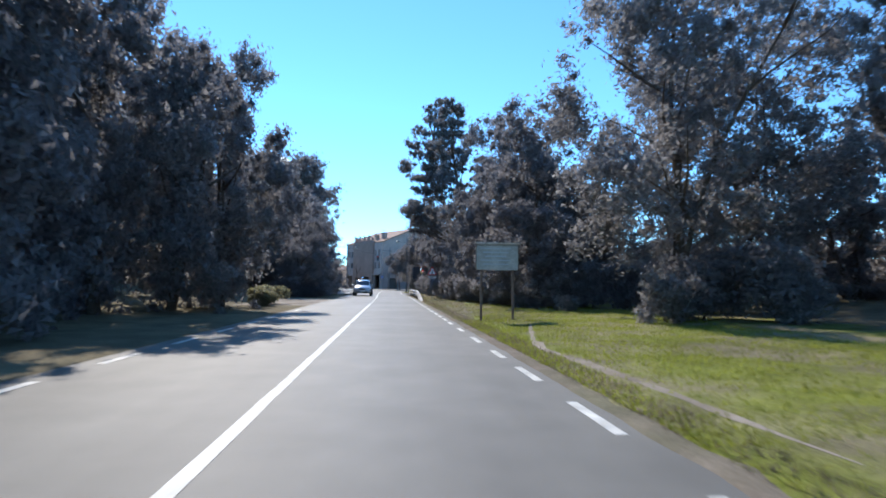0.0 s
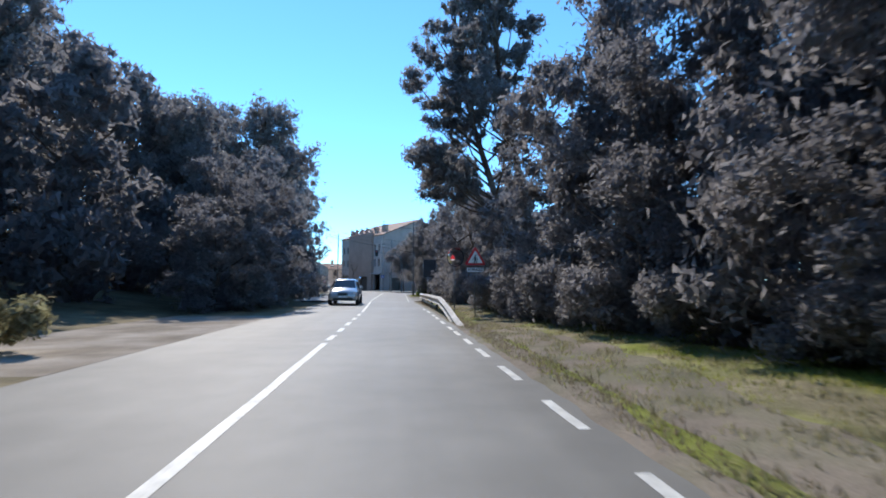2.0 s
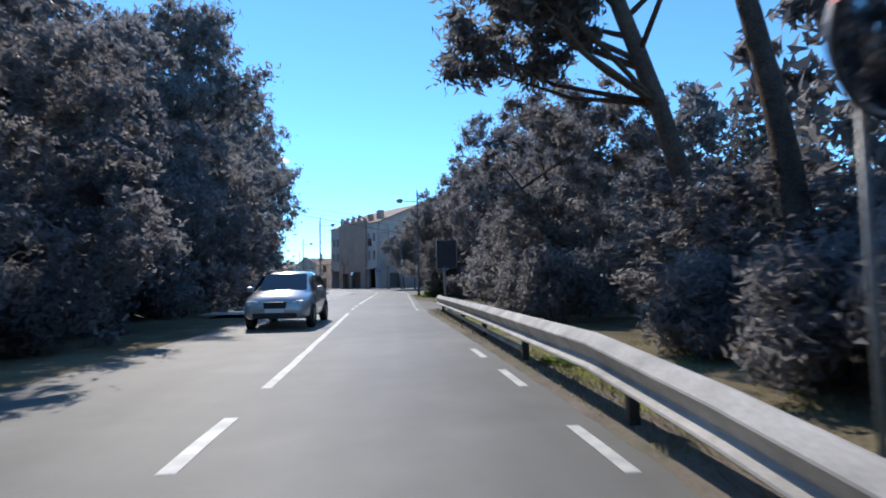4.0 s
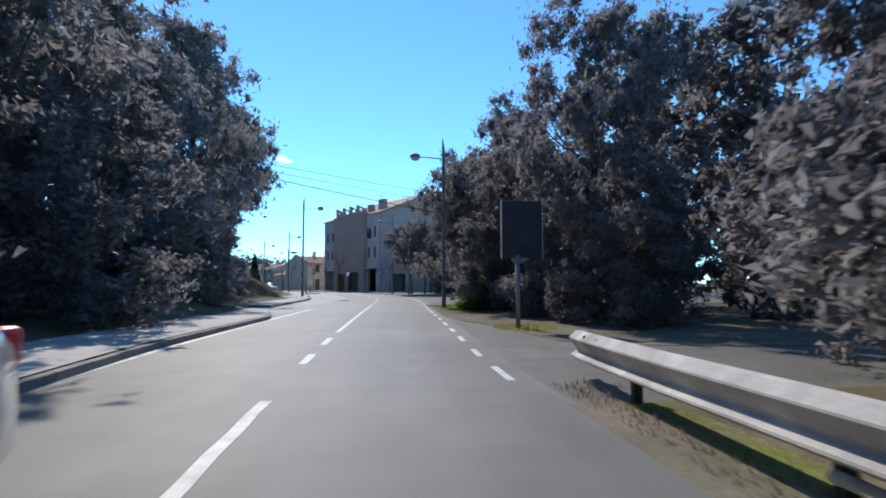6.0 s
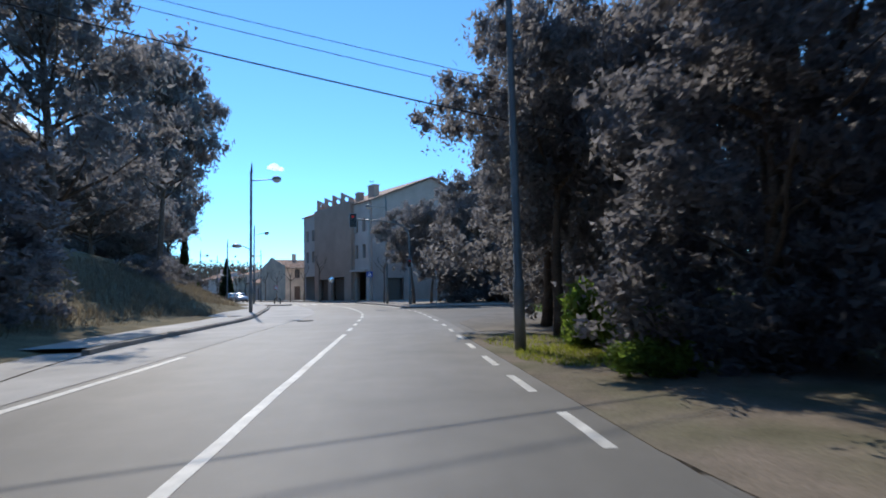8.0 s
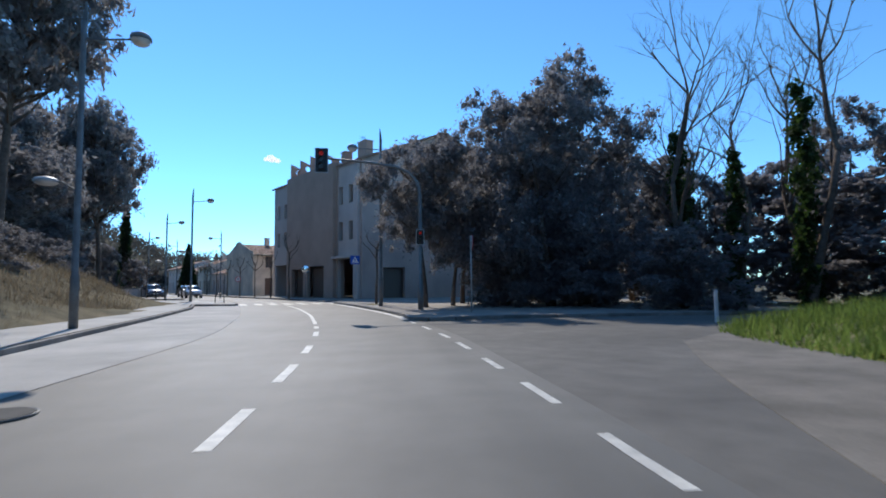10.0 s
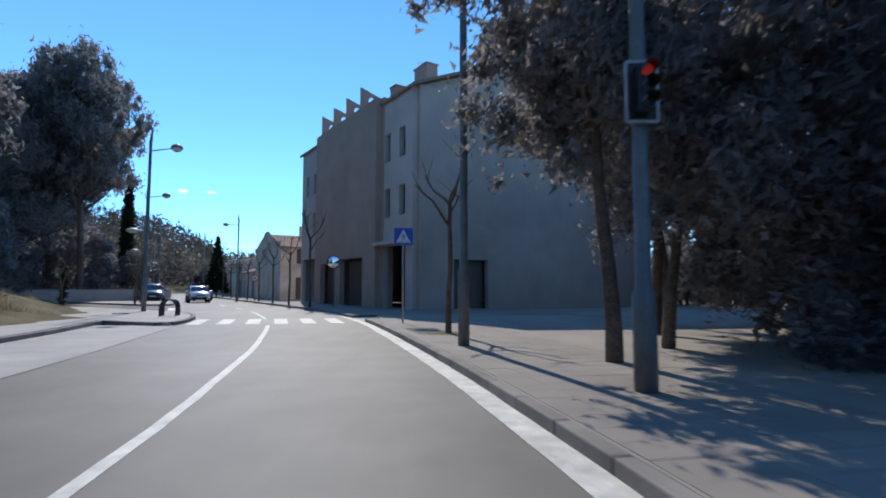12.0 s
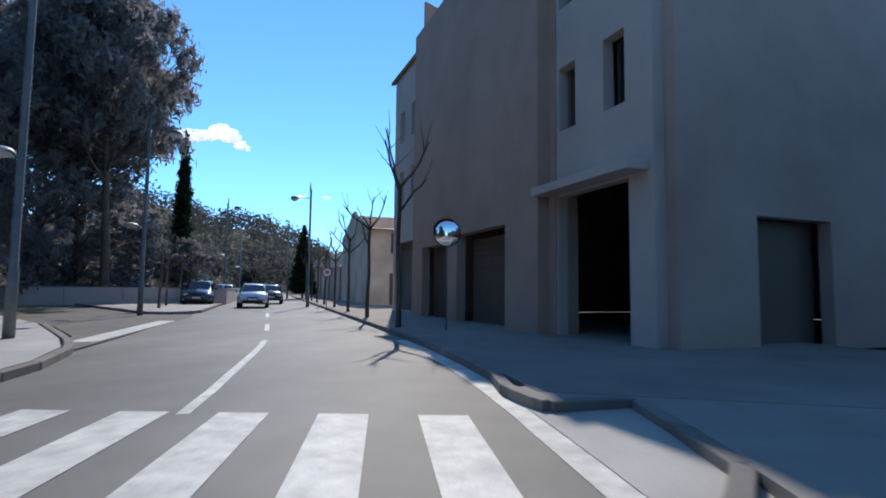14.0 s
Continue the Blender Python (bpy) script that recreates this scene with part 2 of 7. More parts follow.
M_BARK = mat("bark", (0.15, 0.115, 0.09), 0.95, spec=0.1, scale=5, var=0.3, fine=24, bump=0.9, bump_dist=0.04)
M_IVY = leaf_mat("ivy_leaf", (0.035, 0.055, 0.02), (0.05, 0.09, 0.02))
M_OAK = leaf_mat("holm_oak_leaf", (0.235, 0.22, 0.225), (0.28, 0.265, 0.26), var=0.22)
M_PINE = leaf_mat("pine_needle", (0.235, 0.22, 0.22), (0.28, 0.265, 0.255), var=0.22)
M_OLIVE = leaf_mat("olive_leaf", (0.245, 0.23, 0.23), (0.29, 0.275, 0.265), var=0.25, gloss=0.3)
M_CYPRESS = leaf_mat("cypress_leaf", (0.035, 0.05, 0.025), (0.03, 0.05, 0.015))
M_FARWOOD = leaf_mat("far_wood_leaf", (0.115, 0.105, 0.095), (0.10, 0.095, 0.08), var=0.2, gloss=0.05)
M_GRASS = leaf_mat("grass_blade", (0.205, 0.225, 0.04), (0.31, 0.34, 0.05), 0.4)
M_DRYGRASS = leaf_mat("dry_grass_blade", (0.21, 0.172, 0.13), (0.20, 0.165, 0.11), 0.35)
M_SHRUB = leaf_mat("shrub_leaf", (0.13, 0.19, 0.045), (0.22, 0.32, 0.05), 0.35)
M_CLOUD = plain("cloud_white_glow", (0.95, 0.95, 0.95), 1.0, 0, 0)
# emission added to whiten the unlit side, standing in for sunlight through the cloud
M_CLOUD.node_tree.nodes["Principled BSDF"].inputs["Emission Color"].default_value = (0.9, 0.95, 1.0, 1)
M_CLOUD.node_tree.nodes["Principled BSDF"].inputs["Emission Strength"].default_value = 0.75


# ---------- ground, road, pavements ----------
def strip(name, xa, xb, y0, y1, z, material, step=1.0, za=None, zb=None, cols=1, kind="structure", label="", category=""):
    """A sheet between two lines; za and zb lift its two sides."""
    ys = np.linspace(y0, y1, max(2, int(round((y1 - y0) / step)) + 1))
    v, f = [], []
    for y in ys:
        a, b = (xa(y) if callable(xa) else xa), (xb(y) if callable(xb) else xb)
        for c in range(cols + 1):
            q = c / cols
            zz = z if za is None else (za + (zb - za) * q)
            v.append((a + (b - a) * q, y, zz))
    w = cols + 1
    for i in range(len(ys) - 1):
        for c in range(cols):
            f.append((i * w + c, i * w + c + 1, (i + 1) * w + c + 1, (i + 1) * w + c))
    ob = link(name, from_arrays(name, v, f), material)
    return tagged(ob, label, category, kind=kind)


def bank_z(x, y):
    """How far the left bank rises over the pavement."""
    e = KX(min(128.5, max(62, y))) - 2.7 - max(0.0, y - 128.5) * 0.75
    k = min(1.0, max(0.0, (y - 60) / 24.0)) * min(1.0, max(0.0, (150 - y) / 10.0))
    return min(4.4, max(0.0, e - x) * 0.5) * k * min(1.0, max(0.0, (x + 90) / 40.0))


def build_ground():
    n = 60
    g = np.concatenate([np.linspace(-1800, -120, 12)[:-1], np.linspace(-120, 300, 120), np.linspace(300, 2600, 14)[1:]])
    gx = np.concatenate([np.linspace(-1800, -90, 12)[:-1], np.linspace(-90, 90, 60), np.linspace(90, 1800, 12)[1:]])
    v = []
    for y in g:
        for x in gx:
            z = -0.06
            far = max(0.0, math.hypot(x, y - 80) - 90)
            z += -0.02 * far * 0.0
            # left bank that climbs from the pavement
            if 60 < y < 150:
                z += bank_z(x, y)
            if y < 60 and x < -9:
                z += min(1.5, (-9 - x) * 0.12)
            if y < 62 and x > 9:
                z += min(1.2, (x - 9) * 0.08)
            if far == 0:
                z += 0.10 * max(0, noise.noise(Vector((x * 0.25, y * 0.25, 0)))) if (x < LX(y) - 5 or x > RX(y) + 14) else 0
            v.append((x, y, z))
    w = len(gx)
    f = [(i * w + c, i * w + c + 1, (i + 1) * w + c + 1, (i + 1) * w + c) for i in range(len(g) - 1) for c in range(w - 1)]
    me = from_arrays("ground", v, f)
    me.shade_smooth()
    return tagged(link("ground", me, M_DRY), "dry brown earth with thin grass under the trees", "ground", kind="structure")


build_ground()
strip("road", lambda y: LX(y) - 0.12, lambda y: RX(y) + 0.32, -60, 260, 0.0, M_ASPHALT, label="sun-bleached grey asphalt road with worn surface", category="road")


def at(fn, y, off=0.0):
    """A point on a line of the plan and the way that the line runs there."""
    x0, x1 = fn(y - 0.4), fn(y + 0.4)
    d = Vector((x1 - x0, 0.8, 0)).normalized()
    s = Vector((d.y, -d.x, 0))
    return Vector((fn(y), y, 0)) + s * off, d, s


def stroke(bm, fn, y0, y1, width, z=0.004, off=0.0, step=0.6, rnd=None):
    """A painted line along the road between y0 and y1."""
    n = max(1, int(round((y1 - y0) / step)))
    prev = None
    for i in range(n + 1):
        p, d, s = at(fn, y0 + (y1 - y0) * i / n, off)
        j = 0.0 if rnd is None else rnd.uniform(-0.008, 0.008)
        a = bm.verts.new((p - s * (width / 2 + j)) + Vector((0, 0, z)))
        b = bm.verts.new((p + s * (width / 2 - j)) + Vector((0, 0, z)))
        if prev:
            bm.faces.new((prev[0], prev[1], b, a))
        prev = (a, b)


def build_markings():
    rnd = random.Random(4)
    top = thing("road_markings", 0, 0, 0, label="worn white painted lines on the asphalt", category="road marking", kind="structure")
    # centre line: solid stretches and strokes
    for y0, y1 in ((-60, 32.6), (45.8, 61.5), (69.8, 88.6), (108.8, 127.4), (131.1, 138.0)):
        bm = bmesh.new()
        stroke(bm, CX, y0, y1, 0.13, rnd=rnd)
        part("centre_line", bm, M_PAINT, top)
    dashes = [(33.2, 34.4), (35.4, 36.6), (37.7, 39.1), (40.3, 41.6), (42.9, 44.4), (64.2, 65.4), (66.9, 68.3),
              (89.9, 91.2), (92.6, 93.7), (95.3, 96.7), (98.2, 99.8), (101.2, 102.5), (104.6, 105.9), (107.0, 107.9), (140.5, 143), (147, 150), (155, 158), (163, 166)]
    for y0, y1 in dashes:
        bm = bmesh.new()
        stroke(bm, CX, y0, y1, 0.14, rnd=rnd)
        part("lane_dash", bm, M_PAINT, top)
    # right edge: short strokes
    starts = [3.4 - 2.35 * k for k in range(8, 0, -1)] + [3.4, 5.9, 8.1, 10.5, 13.2, 15.7, 17.4, 19.1, 21.0, 23.2, 25.6, 27.95, 30.1, 32.2, 34.2, 36.0, 38.4, 40.6, 42.6, 45.3, 47.9] + [62.5 + 2.35 * k for k in range(13)] + [94.05 + 2.38 * k for k in range(7)]
    for y in starts:
        y += rnd.uniform(-0.12, 0.12)
        bm = bmesh.new()
        stroke(bm, RX, y, y + rnd.uniform(1.05, 1.25), 0.115, off=-0.02, rnd=rnd)
        part("edge_dash", bm, M_PAINT, top)
    # left edge of the first stretch
    for k in range(16):
        y = -12 + 2.6 * k + 1.2
        if y < 25:
            bm = bmesh.new()
            stroke(bm, LX, y, y + 1.2, 0.13, off=0.25, rnd=rnd)
            part("edge_dash", bm, M_PAINT, top)
    # solid pale gutter band along the right kerb, and along the left kerb
    bm = bmesh.new()
    stroke(bm, RX, 110.4, 139.0, 0.30, z=0.005, rnd=rnd)
    part("edge_line", bm, M_PAINT, top)
    bm = bmesh.new()
    stroke(bm, LX, 61.0, 84.0, 0.15, off=0.2, z=0.005, rnd=rnd)
    part("edge_line", bm, M_PAINT, top)
    bm = bmesh.new()
    a, b = Vector((-14.9, 136.3, 0.011)), Vector((-18.4, 143.2, 0.011))
    s = Vector((0.9, 0.45, 0)) * 0.28
    bm.faces.new([bm.verts.new(p) for p in (a - s, a + s, b + s, b - s)])
    part("give_way_line", bm, M_PAINT, top)
    # zebra crossing
    zebra = thing("zebra_crossing", -7.5, 129.8, 0, label="white zebra crossing stripes painted across the road", category="zebra crossing", kind="structure")
    near, far = Vector((-4.57, 128.55, 0)), Vector((-5.62, 131.75, 0))
    sn, sf = Vector((-0.982, -0.16, 0)), Vector((-0.975, -0.20, 0))
    for k in range(7):
        bm = bmesh.new()
        pts = (near + sn * (k * 1.0), far + sf * (k * 0.99), far + sf * (k * 0.99 + 0.5), near + sn * (k * 1.0 + 0.49))
        bm.faces.new([bm.verts.new(p + Vector((0, 0, 0.006)) - Vector((-7.5, 129.8, 0))) for p in pts])
        bm.faces.ensure_lookup_table()
        if bm.faces[0].normal.z < 0:
            bmesh.ops.reverse_faces(bm, faces=bm.faces[:])
        part("stripe", bm, M_PAINT, zebra)


build_markings()

# lay-by of pale concrete, left of the road
strip("layby", lambda y: KX(y), lambda y: LX(y) - 0.06, 77, 127.2, 0.008, M_CONC, label="pale concrete lay-by beside the road", category="lay-by")
# left pavement behind its kerb
strip("pavement_left", lambda y: KX(y) - 2.6, lambda y: KX(y) - 0.15, 60, 76.2, 0.13, M_CONC, label="pale concrete pavement in tree shade", category="pavement")
strip("driveway_left", lambda y: KX(y) - 3.0 - 1.6 * max(0.0, 1 - abs(y - 80) / 5), lambda y: KX(y) - 0.02, 76.2, 85.5, 0.02, M_CONC, label="dropped concrete driveway between two kerbs", category="driveway")
strip("pavement_left_far", lambda y: KX(y) - 2.5, lambda y: KX(y) - 0.15, 85.5, 129, 0.13, M_CONC, label="pale concrete pavement along the lay-by", category="pavement")
# earth track and verges
strip("dirt_track", lambda y: -16.0, lambda y: LX(y) - 0.10, 28.6, 43.0, 0.004, M_DIRT, label="sandy earth track that joins the road", category="track")
strip("verge_left", lambda y: -9.5, lambda y: LX(y) - 0.10, -60, 28.6, 0.002, M_DRY, label="dry grass verge under trees", category="verge")
strip("verge_left_far", lambda y: -10, lambda y: LX(y) - 0.10, 43.0, 60, 0.002, M_DRY, label="dry shaded verge under pines", category="verge")


def verge_right():
    ys = np.linspace(-60, 60.8, 420)
    v, f = [], []
    cols = 44
    for y in ys:
        x0 = RX(y) + 0.30
        for c in range(cols + 1):
            q = c / cols
            x = x0 + q * 11.0
            z = 0.012 + 0.10 * min(1, q * 5) + 0.16 * q + 0.05 * noise.noise(Vector((x * 0.9, y * 0.9, 3))) * min(1, q * 6)
            v.append((x, y, z))
    w = cols + 1
    for i in range(len(ys) - 1):
        for c in range(cols):
            f.append((i * w + c, i * w + c + 1, (i + 1) * w + c + 1, (i + 1) * w + c))
    me = from_arrays("verge_right", v, f)
    me.shade_smooth()
    tagged(link("verge_right", me, M_GRASSGROUND), "green grass verge beside the road in sunlight", "verge", kind="structure")


verge_right()


def verge_shoulder():
    """Bare brown earth between the asphalt and the grass, of uneven width."""
    v, f = [], []
    ys = np.linspace(-8, 61.0, 300)
    for i, y in enumerate(ys):
        w = 0.34 + 0.40 * min(1.0, max(0.0, (y - 24) / 4.0)) + 0.16 * noise.noise(Vector((y * 0.5, 5, 0))) + 0.14 * noise.noise(Vector((y * 2.1, 9, 0)))
        for c in range(6):
            x = RX(y) + 0.16 + 0.06 * noise.noise(Vector((y * 1.3, 0, 0))) + w * c / 5
            q = max(0.0, (x - RX(y) - 0.30) / 11.0)
            v.append((x, y, 0.020 + 0.5 * q - (0.03 if c in (0, 5) else 0)))
        if i:
            f += [((i - 1) * 6 + c, (i - 1) * 6 + c + 1, i * 6 + c + 1, i * 6 + c) for c in range(5)]
    tagged(link("verge_shoulder", from_arrays("verge_shoulder", v, f), M_EARTH), "bare brown earth shoulder at the road's edge", "shoulder", kind="structure")


verge_shoulder()
strip("side_track", lambda y: RX(y) + 0.28, lambda y: RX(y) + 22, 60.6, 76, -0.002, M_PATCH, label="asphalt mouth of a side lane", category="lane")
strip("side_street", lambda y: RX(y) + 0.28, lambda y: RX(y) + 40, 87.2, 112.5, -0.003, M_PATCH, label="worn asphalt side street", category="street")


def kerb_run(name, pts, label, height=0.13, width=0.16, length=0.98, material=None, face=1):
    """A kerb as single stones along a line of points."""
    top = thing(name, 0, 0, 0, label=label, category="kerb", kind="structure")
    bm = bmesh.new()
    box(bm, (0, 0, height / 2 - 0.03), (1, width, height + 0.06), bevel=0.018)
    me = bpy.data.meshes.new("kerb_stone")
    bm.to_mesh(me)
    bm.free()
    me.materials.append(material or M_KERB)
    rnd = random.Random(len(pts))
    acc = [Vector((p[0], p[1], 0)) for p in pts]
    # walk along the line
    seg = [(a, b, (b - a).length) for a, b in zip(acc, acc[1:])]
    total = sum(s[2] for s in seg)
    n = max(1, int(round(total / (length + 0.012))))
    def point(q):
        for a, b, ln in seg:
            if q <= ln:
                return a + (b - a) * (q / ln)
            q -= ln
        return acc[-1]
    for i in range(n):
        a, b = point(total * i / n), point(total * (i + 1) / n - 0.012)
        o = new("kerb_stone", me)
        d = b - a
        o.parent = top
        o.matrix_basis = Matrix.Translation((a + b) / 2 + Vector((0, 0, rnd.uniform(-0.004, 0.004)))) @ Matrix.Rotation(math.atan2(d.y, d.x) + rnd.uniform(-0.004, 0.004), 4, "Z") @ Matrix.Diagonal((d.length, 1, 1, 1))
    return top


def slab(name, outline, z, material, label, category="pavement"):
    bm = bmesh.new()
    prism(bm, [(x, y, -0.05) for x, y in outline], (0, 0, 1), z + 0.05)
    bmesh.ops.recalc_face_normals(bm, faces=bm.faces[:])
    return tagged(part(name, bm, material, None), label, category, kind="structure")


# right pavement: from its rounded nose to the buildings
def right_kerb():
    pts = [(21, 110.3), (8, 110.3), (3.2, 110.2), (1.6, 109.45), (0.75, 109.6), (0.45, 110.6)]
    pts += [(RX(y) + 0.24, y) for y in np.arange(111.5, 129.6, 1.0)]
    return pts


RK1 = right_kerb()
RK2 = [(-4.0, 132.5), (-4.35, 132.2), (-4.7, 132.05), (-5.0, 132.15), (-5.3, 132.6)] + [(RX(y) + 0.26, y) for y in np.arange(133.5, 200, 1.5)]


def pavement_right():
    def inner(y):
        if y < 112:
            return 14
        return float(np.interp(y, [112, 126, 140, 145, 160, 200], [14, 14, 12, 10, -4, -20]))
    v, f = [], []
    edge = [(3.2, 110.35), (1.6, 109.6), (0.9, 109.75), (0.62, 110.6)] + [(RX(y) + 0.31, y) for y in np.arange(111.5, 129.6, 1.0)]
    edge += [(-3.45, 129.62), (-3.6, 130.8), (-3.95, 132.45), (-4.36, 132.25), (-4.72, 132.1), (-5.02, 132.2), (-5.3, 132.65)]
    slab("pavement_right", edge + [(-4.5, 133.6), (22, 150), (22, 110.4)], 0.125, M_TILE, "grey paved pavement in front of the building")
    # dropped part at the crossing
    bm = bmesh.new()
    ys = (129.3, 130.5, 131.5, 132.7)
    for y0, y1 in zip(ys, ys[1:]):
        bm.faces.new([bm.verts.new(p) for p in ((RX(y0) + 0.1, y0, 0.012), (-3.0, y0, 0.05), (-3.0, y1, 0.05), (RX(y1) + 0.1, y1, 0.012))])
    ob = part("pavement_dropped", bm, M_CONC, None)
    tagged(ob, "dropped pavement at the zebra crossing", "pavement", kind="structure")
    ys = [132.55] + list(np.arange(133.5, 200, 1.5))
    slab("pavement_far", [(RX(y) + 0.33, y) for y in ys] + [(RX(y) + 10, y) for y in ys[::-1]], 0.13, M_TILE, "narrow paved pavement along the houses")


pavement_right()
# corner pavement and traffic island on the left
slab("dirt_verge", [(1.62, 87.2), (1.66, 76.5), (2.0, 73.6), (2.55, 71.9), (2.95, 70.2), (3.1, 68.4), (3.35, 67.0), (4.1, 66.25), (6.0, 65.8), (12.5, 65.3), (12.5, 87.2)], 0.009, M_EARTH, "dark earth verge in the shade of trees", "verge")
ISLE = [(-13.35, 128.3), (-10.15, 126.95), (-10.5, 128.6), (-11.2, 130.6), (-12.3, 132.9), (-13.6, 134.6), (-14.9, 135.75), (-16.4, 136.9), (-19.6, 139.3), (-26, 143.0), (-34, 147), (-34, 138), (-19, 131)]
slab("pavement_corner", ISLE, 0.125, M_CONC, "pale paved street corner with bicycle racks")
FARCORNER = [(-34.0, 154.3), (-30, 151.8), (-25.5, 148.9), (-22.6, 147.0), (-21.4, 147.2), (-21.2, 148.6), (-30, 164), (-50, 199), (-56, 199), (-40, 165)]
slab("side_street_left", [(-13.2, 133.8), (-16.2, 137.3), (-19.4, 139.7), (-26, 143.3), (-34, 147.3), (-60, 160), (-60, 168), (-34.0, 154.5), (-25.5, 149.0), (-22.6, 147.1), (-20.6, 147.3), (-19.6, 146.2)], 0.005, M_PATCH, "pale worn asphalt side street", "street")
slab("pavement_opposite", FARCORNER, 0.125, M_CONC, "paved pavement with parked cars and young trees")
kerb_run("kerb_left", [(KX(y), y) for y in np.arange(60, 76.3, 1.0)], "concrete kerb stones with a cut end")
kerb_run("kerb_layby", [(KX(y), y) for y in np.arange(85, 128.2, 1.0)], "long kerb of concrete stones round the lay-by")
kerb_run("kerb_ramp", [(-3.85, 129.6), (-3.5, 129.75), (-3.62, 130.8), (-3.92, 132.4)], "low kerb of concrete stones behind the dropped crossing")
kerb_run("kerb_right", RK1, "kerb of concrete stones with a rounded nose")
kerb_run("kerb_right_far", RK2, "kerb of concrete stones along the houses")
kerb_run("kerb_corner", [(-13.35, 128.2), (-10.15, 126.85), (-10.42, 128.6), (-11.1, 130.65), (-12.2, 132.95), (-13.5, 134.7), (-14.8, 135.85), (-16.3, 137.0), (-19.5, 139.4)], "rounded kerb of pale stones at the corner")
kerb_run("kerb_opposite", [(-34, 154.2), (-30, 151.7), (-25.5, 148.8), (-22.6, 146.9), (-21.3, 147.1), (-21.1, 148.6), (-30, 164), (-48, 195)], "kerb of concrete stones at the opposite corner")


# ---------- trees ----------
def leaves_mesh(name, centres, radii, count, size, seed, aspect=1.7, shell=0.45, flat=1.0, jitter=0.35, soft=False):
    """Many small leaf sprays spread over a set of clumps, denser towards each clump's skin."""
    rng = np.random.default_rng(seed)
    c = np.asarray(centres, float)
    r = np.asarray(radii, float)
    w = r ** 2
    pick = rng.choice(len(c), count, p=w / w.sum())
    d = rng.normal(size=(count, 3))
    d /= np.linalg.norm(d, axis=1)[:, None]
    q = shell + (1 - shell) * np.minimum(1.7, np.abs(rng.normal(0, 0.62, count)) + 0.08) if soft else shell + (1 - shell) * rng.random(count) ** 0.6
    off = d * (q * r[pick] * (1 + rng.normal(0, jitter * 0.4, count)))[:, None]
    off[:, 2] *= flat
    p = c[pick] + off
    nrm = d + rng.normal(0, 0.7, (count, 3))
    nrm /= np.linalg.norm(nrm, axis=1)[:, None]
    t = np.cross(nrm, rng.normal(size=(count, 3)))
    t /= np.linalg.norm(t, axis=1)[:, None] + 1e-9
    b = np.cross(nrm, t)
    s = size * rng.uniform(0.6, 1.4, count)
    a = t * (s * aspect / 2)[:, None]
    e = b * (s / 2)[:, None]
    bend = nrm * (s * 0.15 * rng.normal(0, 1, count))[:, None]
    k = rng.uniform(-0.5, 0.5, count)[:, None]
    v = np.stack([p - a + e * k, p + e * 1.15 + a * k + bend, p + a * 1.1 - e * 0.9], 1).reshape(-1, 3)
    f = np.arange(count * 3).reshape(-1, 3)
    return from_arrays(name, v, f)


def limb_path(rnd, p, d, length, n=5, wander=0.18, up=0.05):
    pts = [Vector(p)]
    d = Vector(d).normalized()
    for _ in range(n):
        d = (d + Vector((rnd.uniform(-1, 1), rnd.uniform(-1, 1), rnd.uniform(-0.6, 1) + up)) * wander).normalized()
        pts.append(pts[-1] + d * (length / n))
    return pts


def tufts(rnd, cen, rad, per=9, lift=0.3, flat=1.0):
    """Breaks each lobe of a crown into a soft core and many small tufts that stand out of it unevenly."""
    c2, r2 = [], []
    for c, r in zip(cen, rad):
        c = Vector(c)
        c2.append(tuple(c))
        r2.append(r * 0.66)
        for _ in range(per):
            d = Vector((rnd.gauss(0, 1), rnd.gauss(0, 1), rnd.gauss(0, 0.8) + lift)).normalized()
            d.z *= flat
            c2.append(tuple(c + d * (r * rnd.uniform(0.55, 1.12))))
            r2.append(r * rnd.uniform(0.20, 0.50))
    return c2, r2


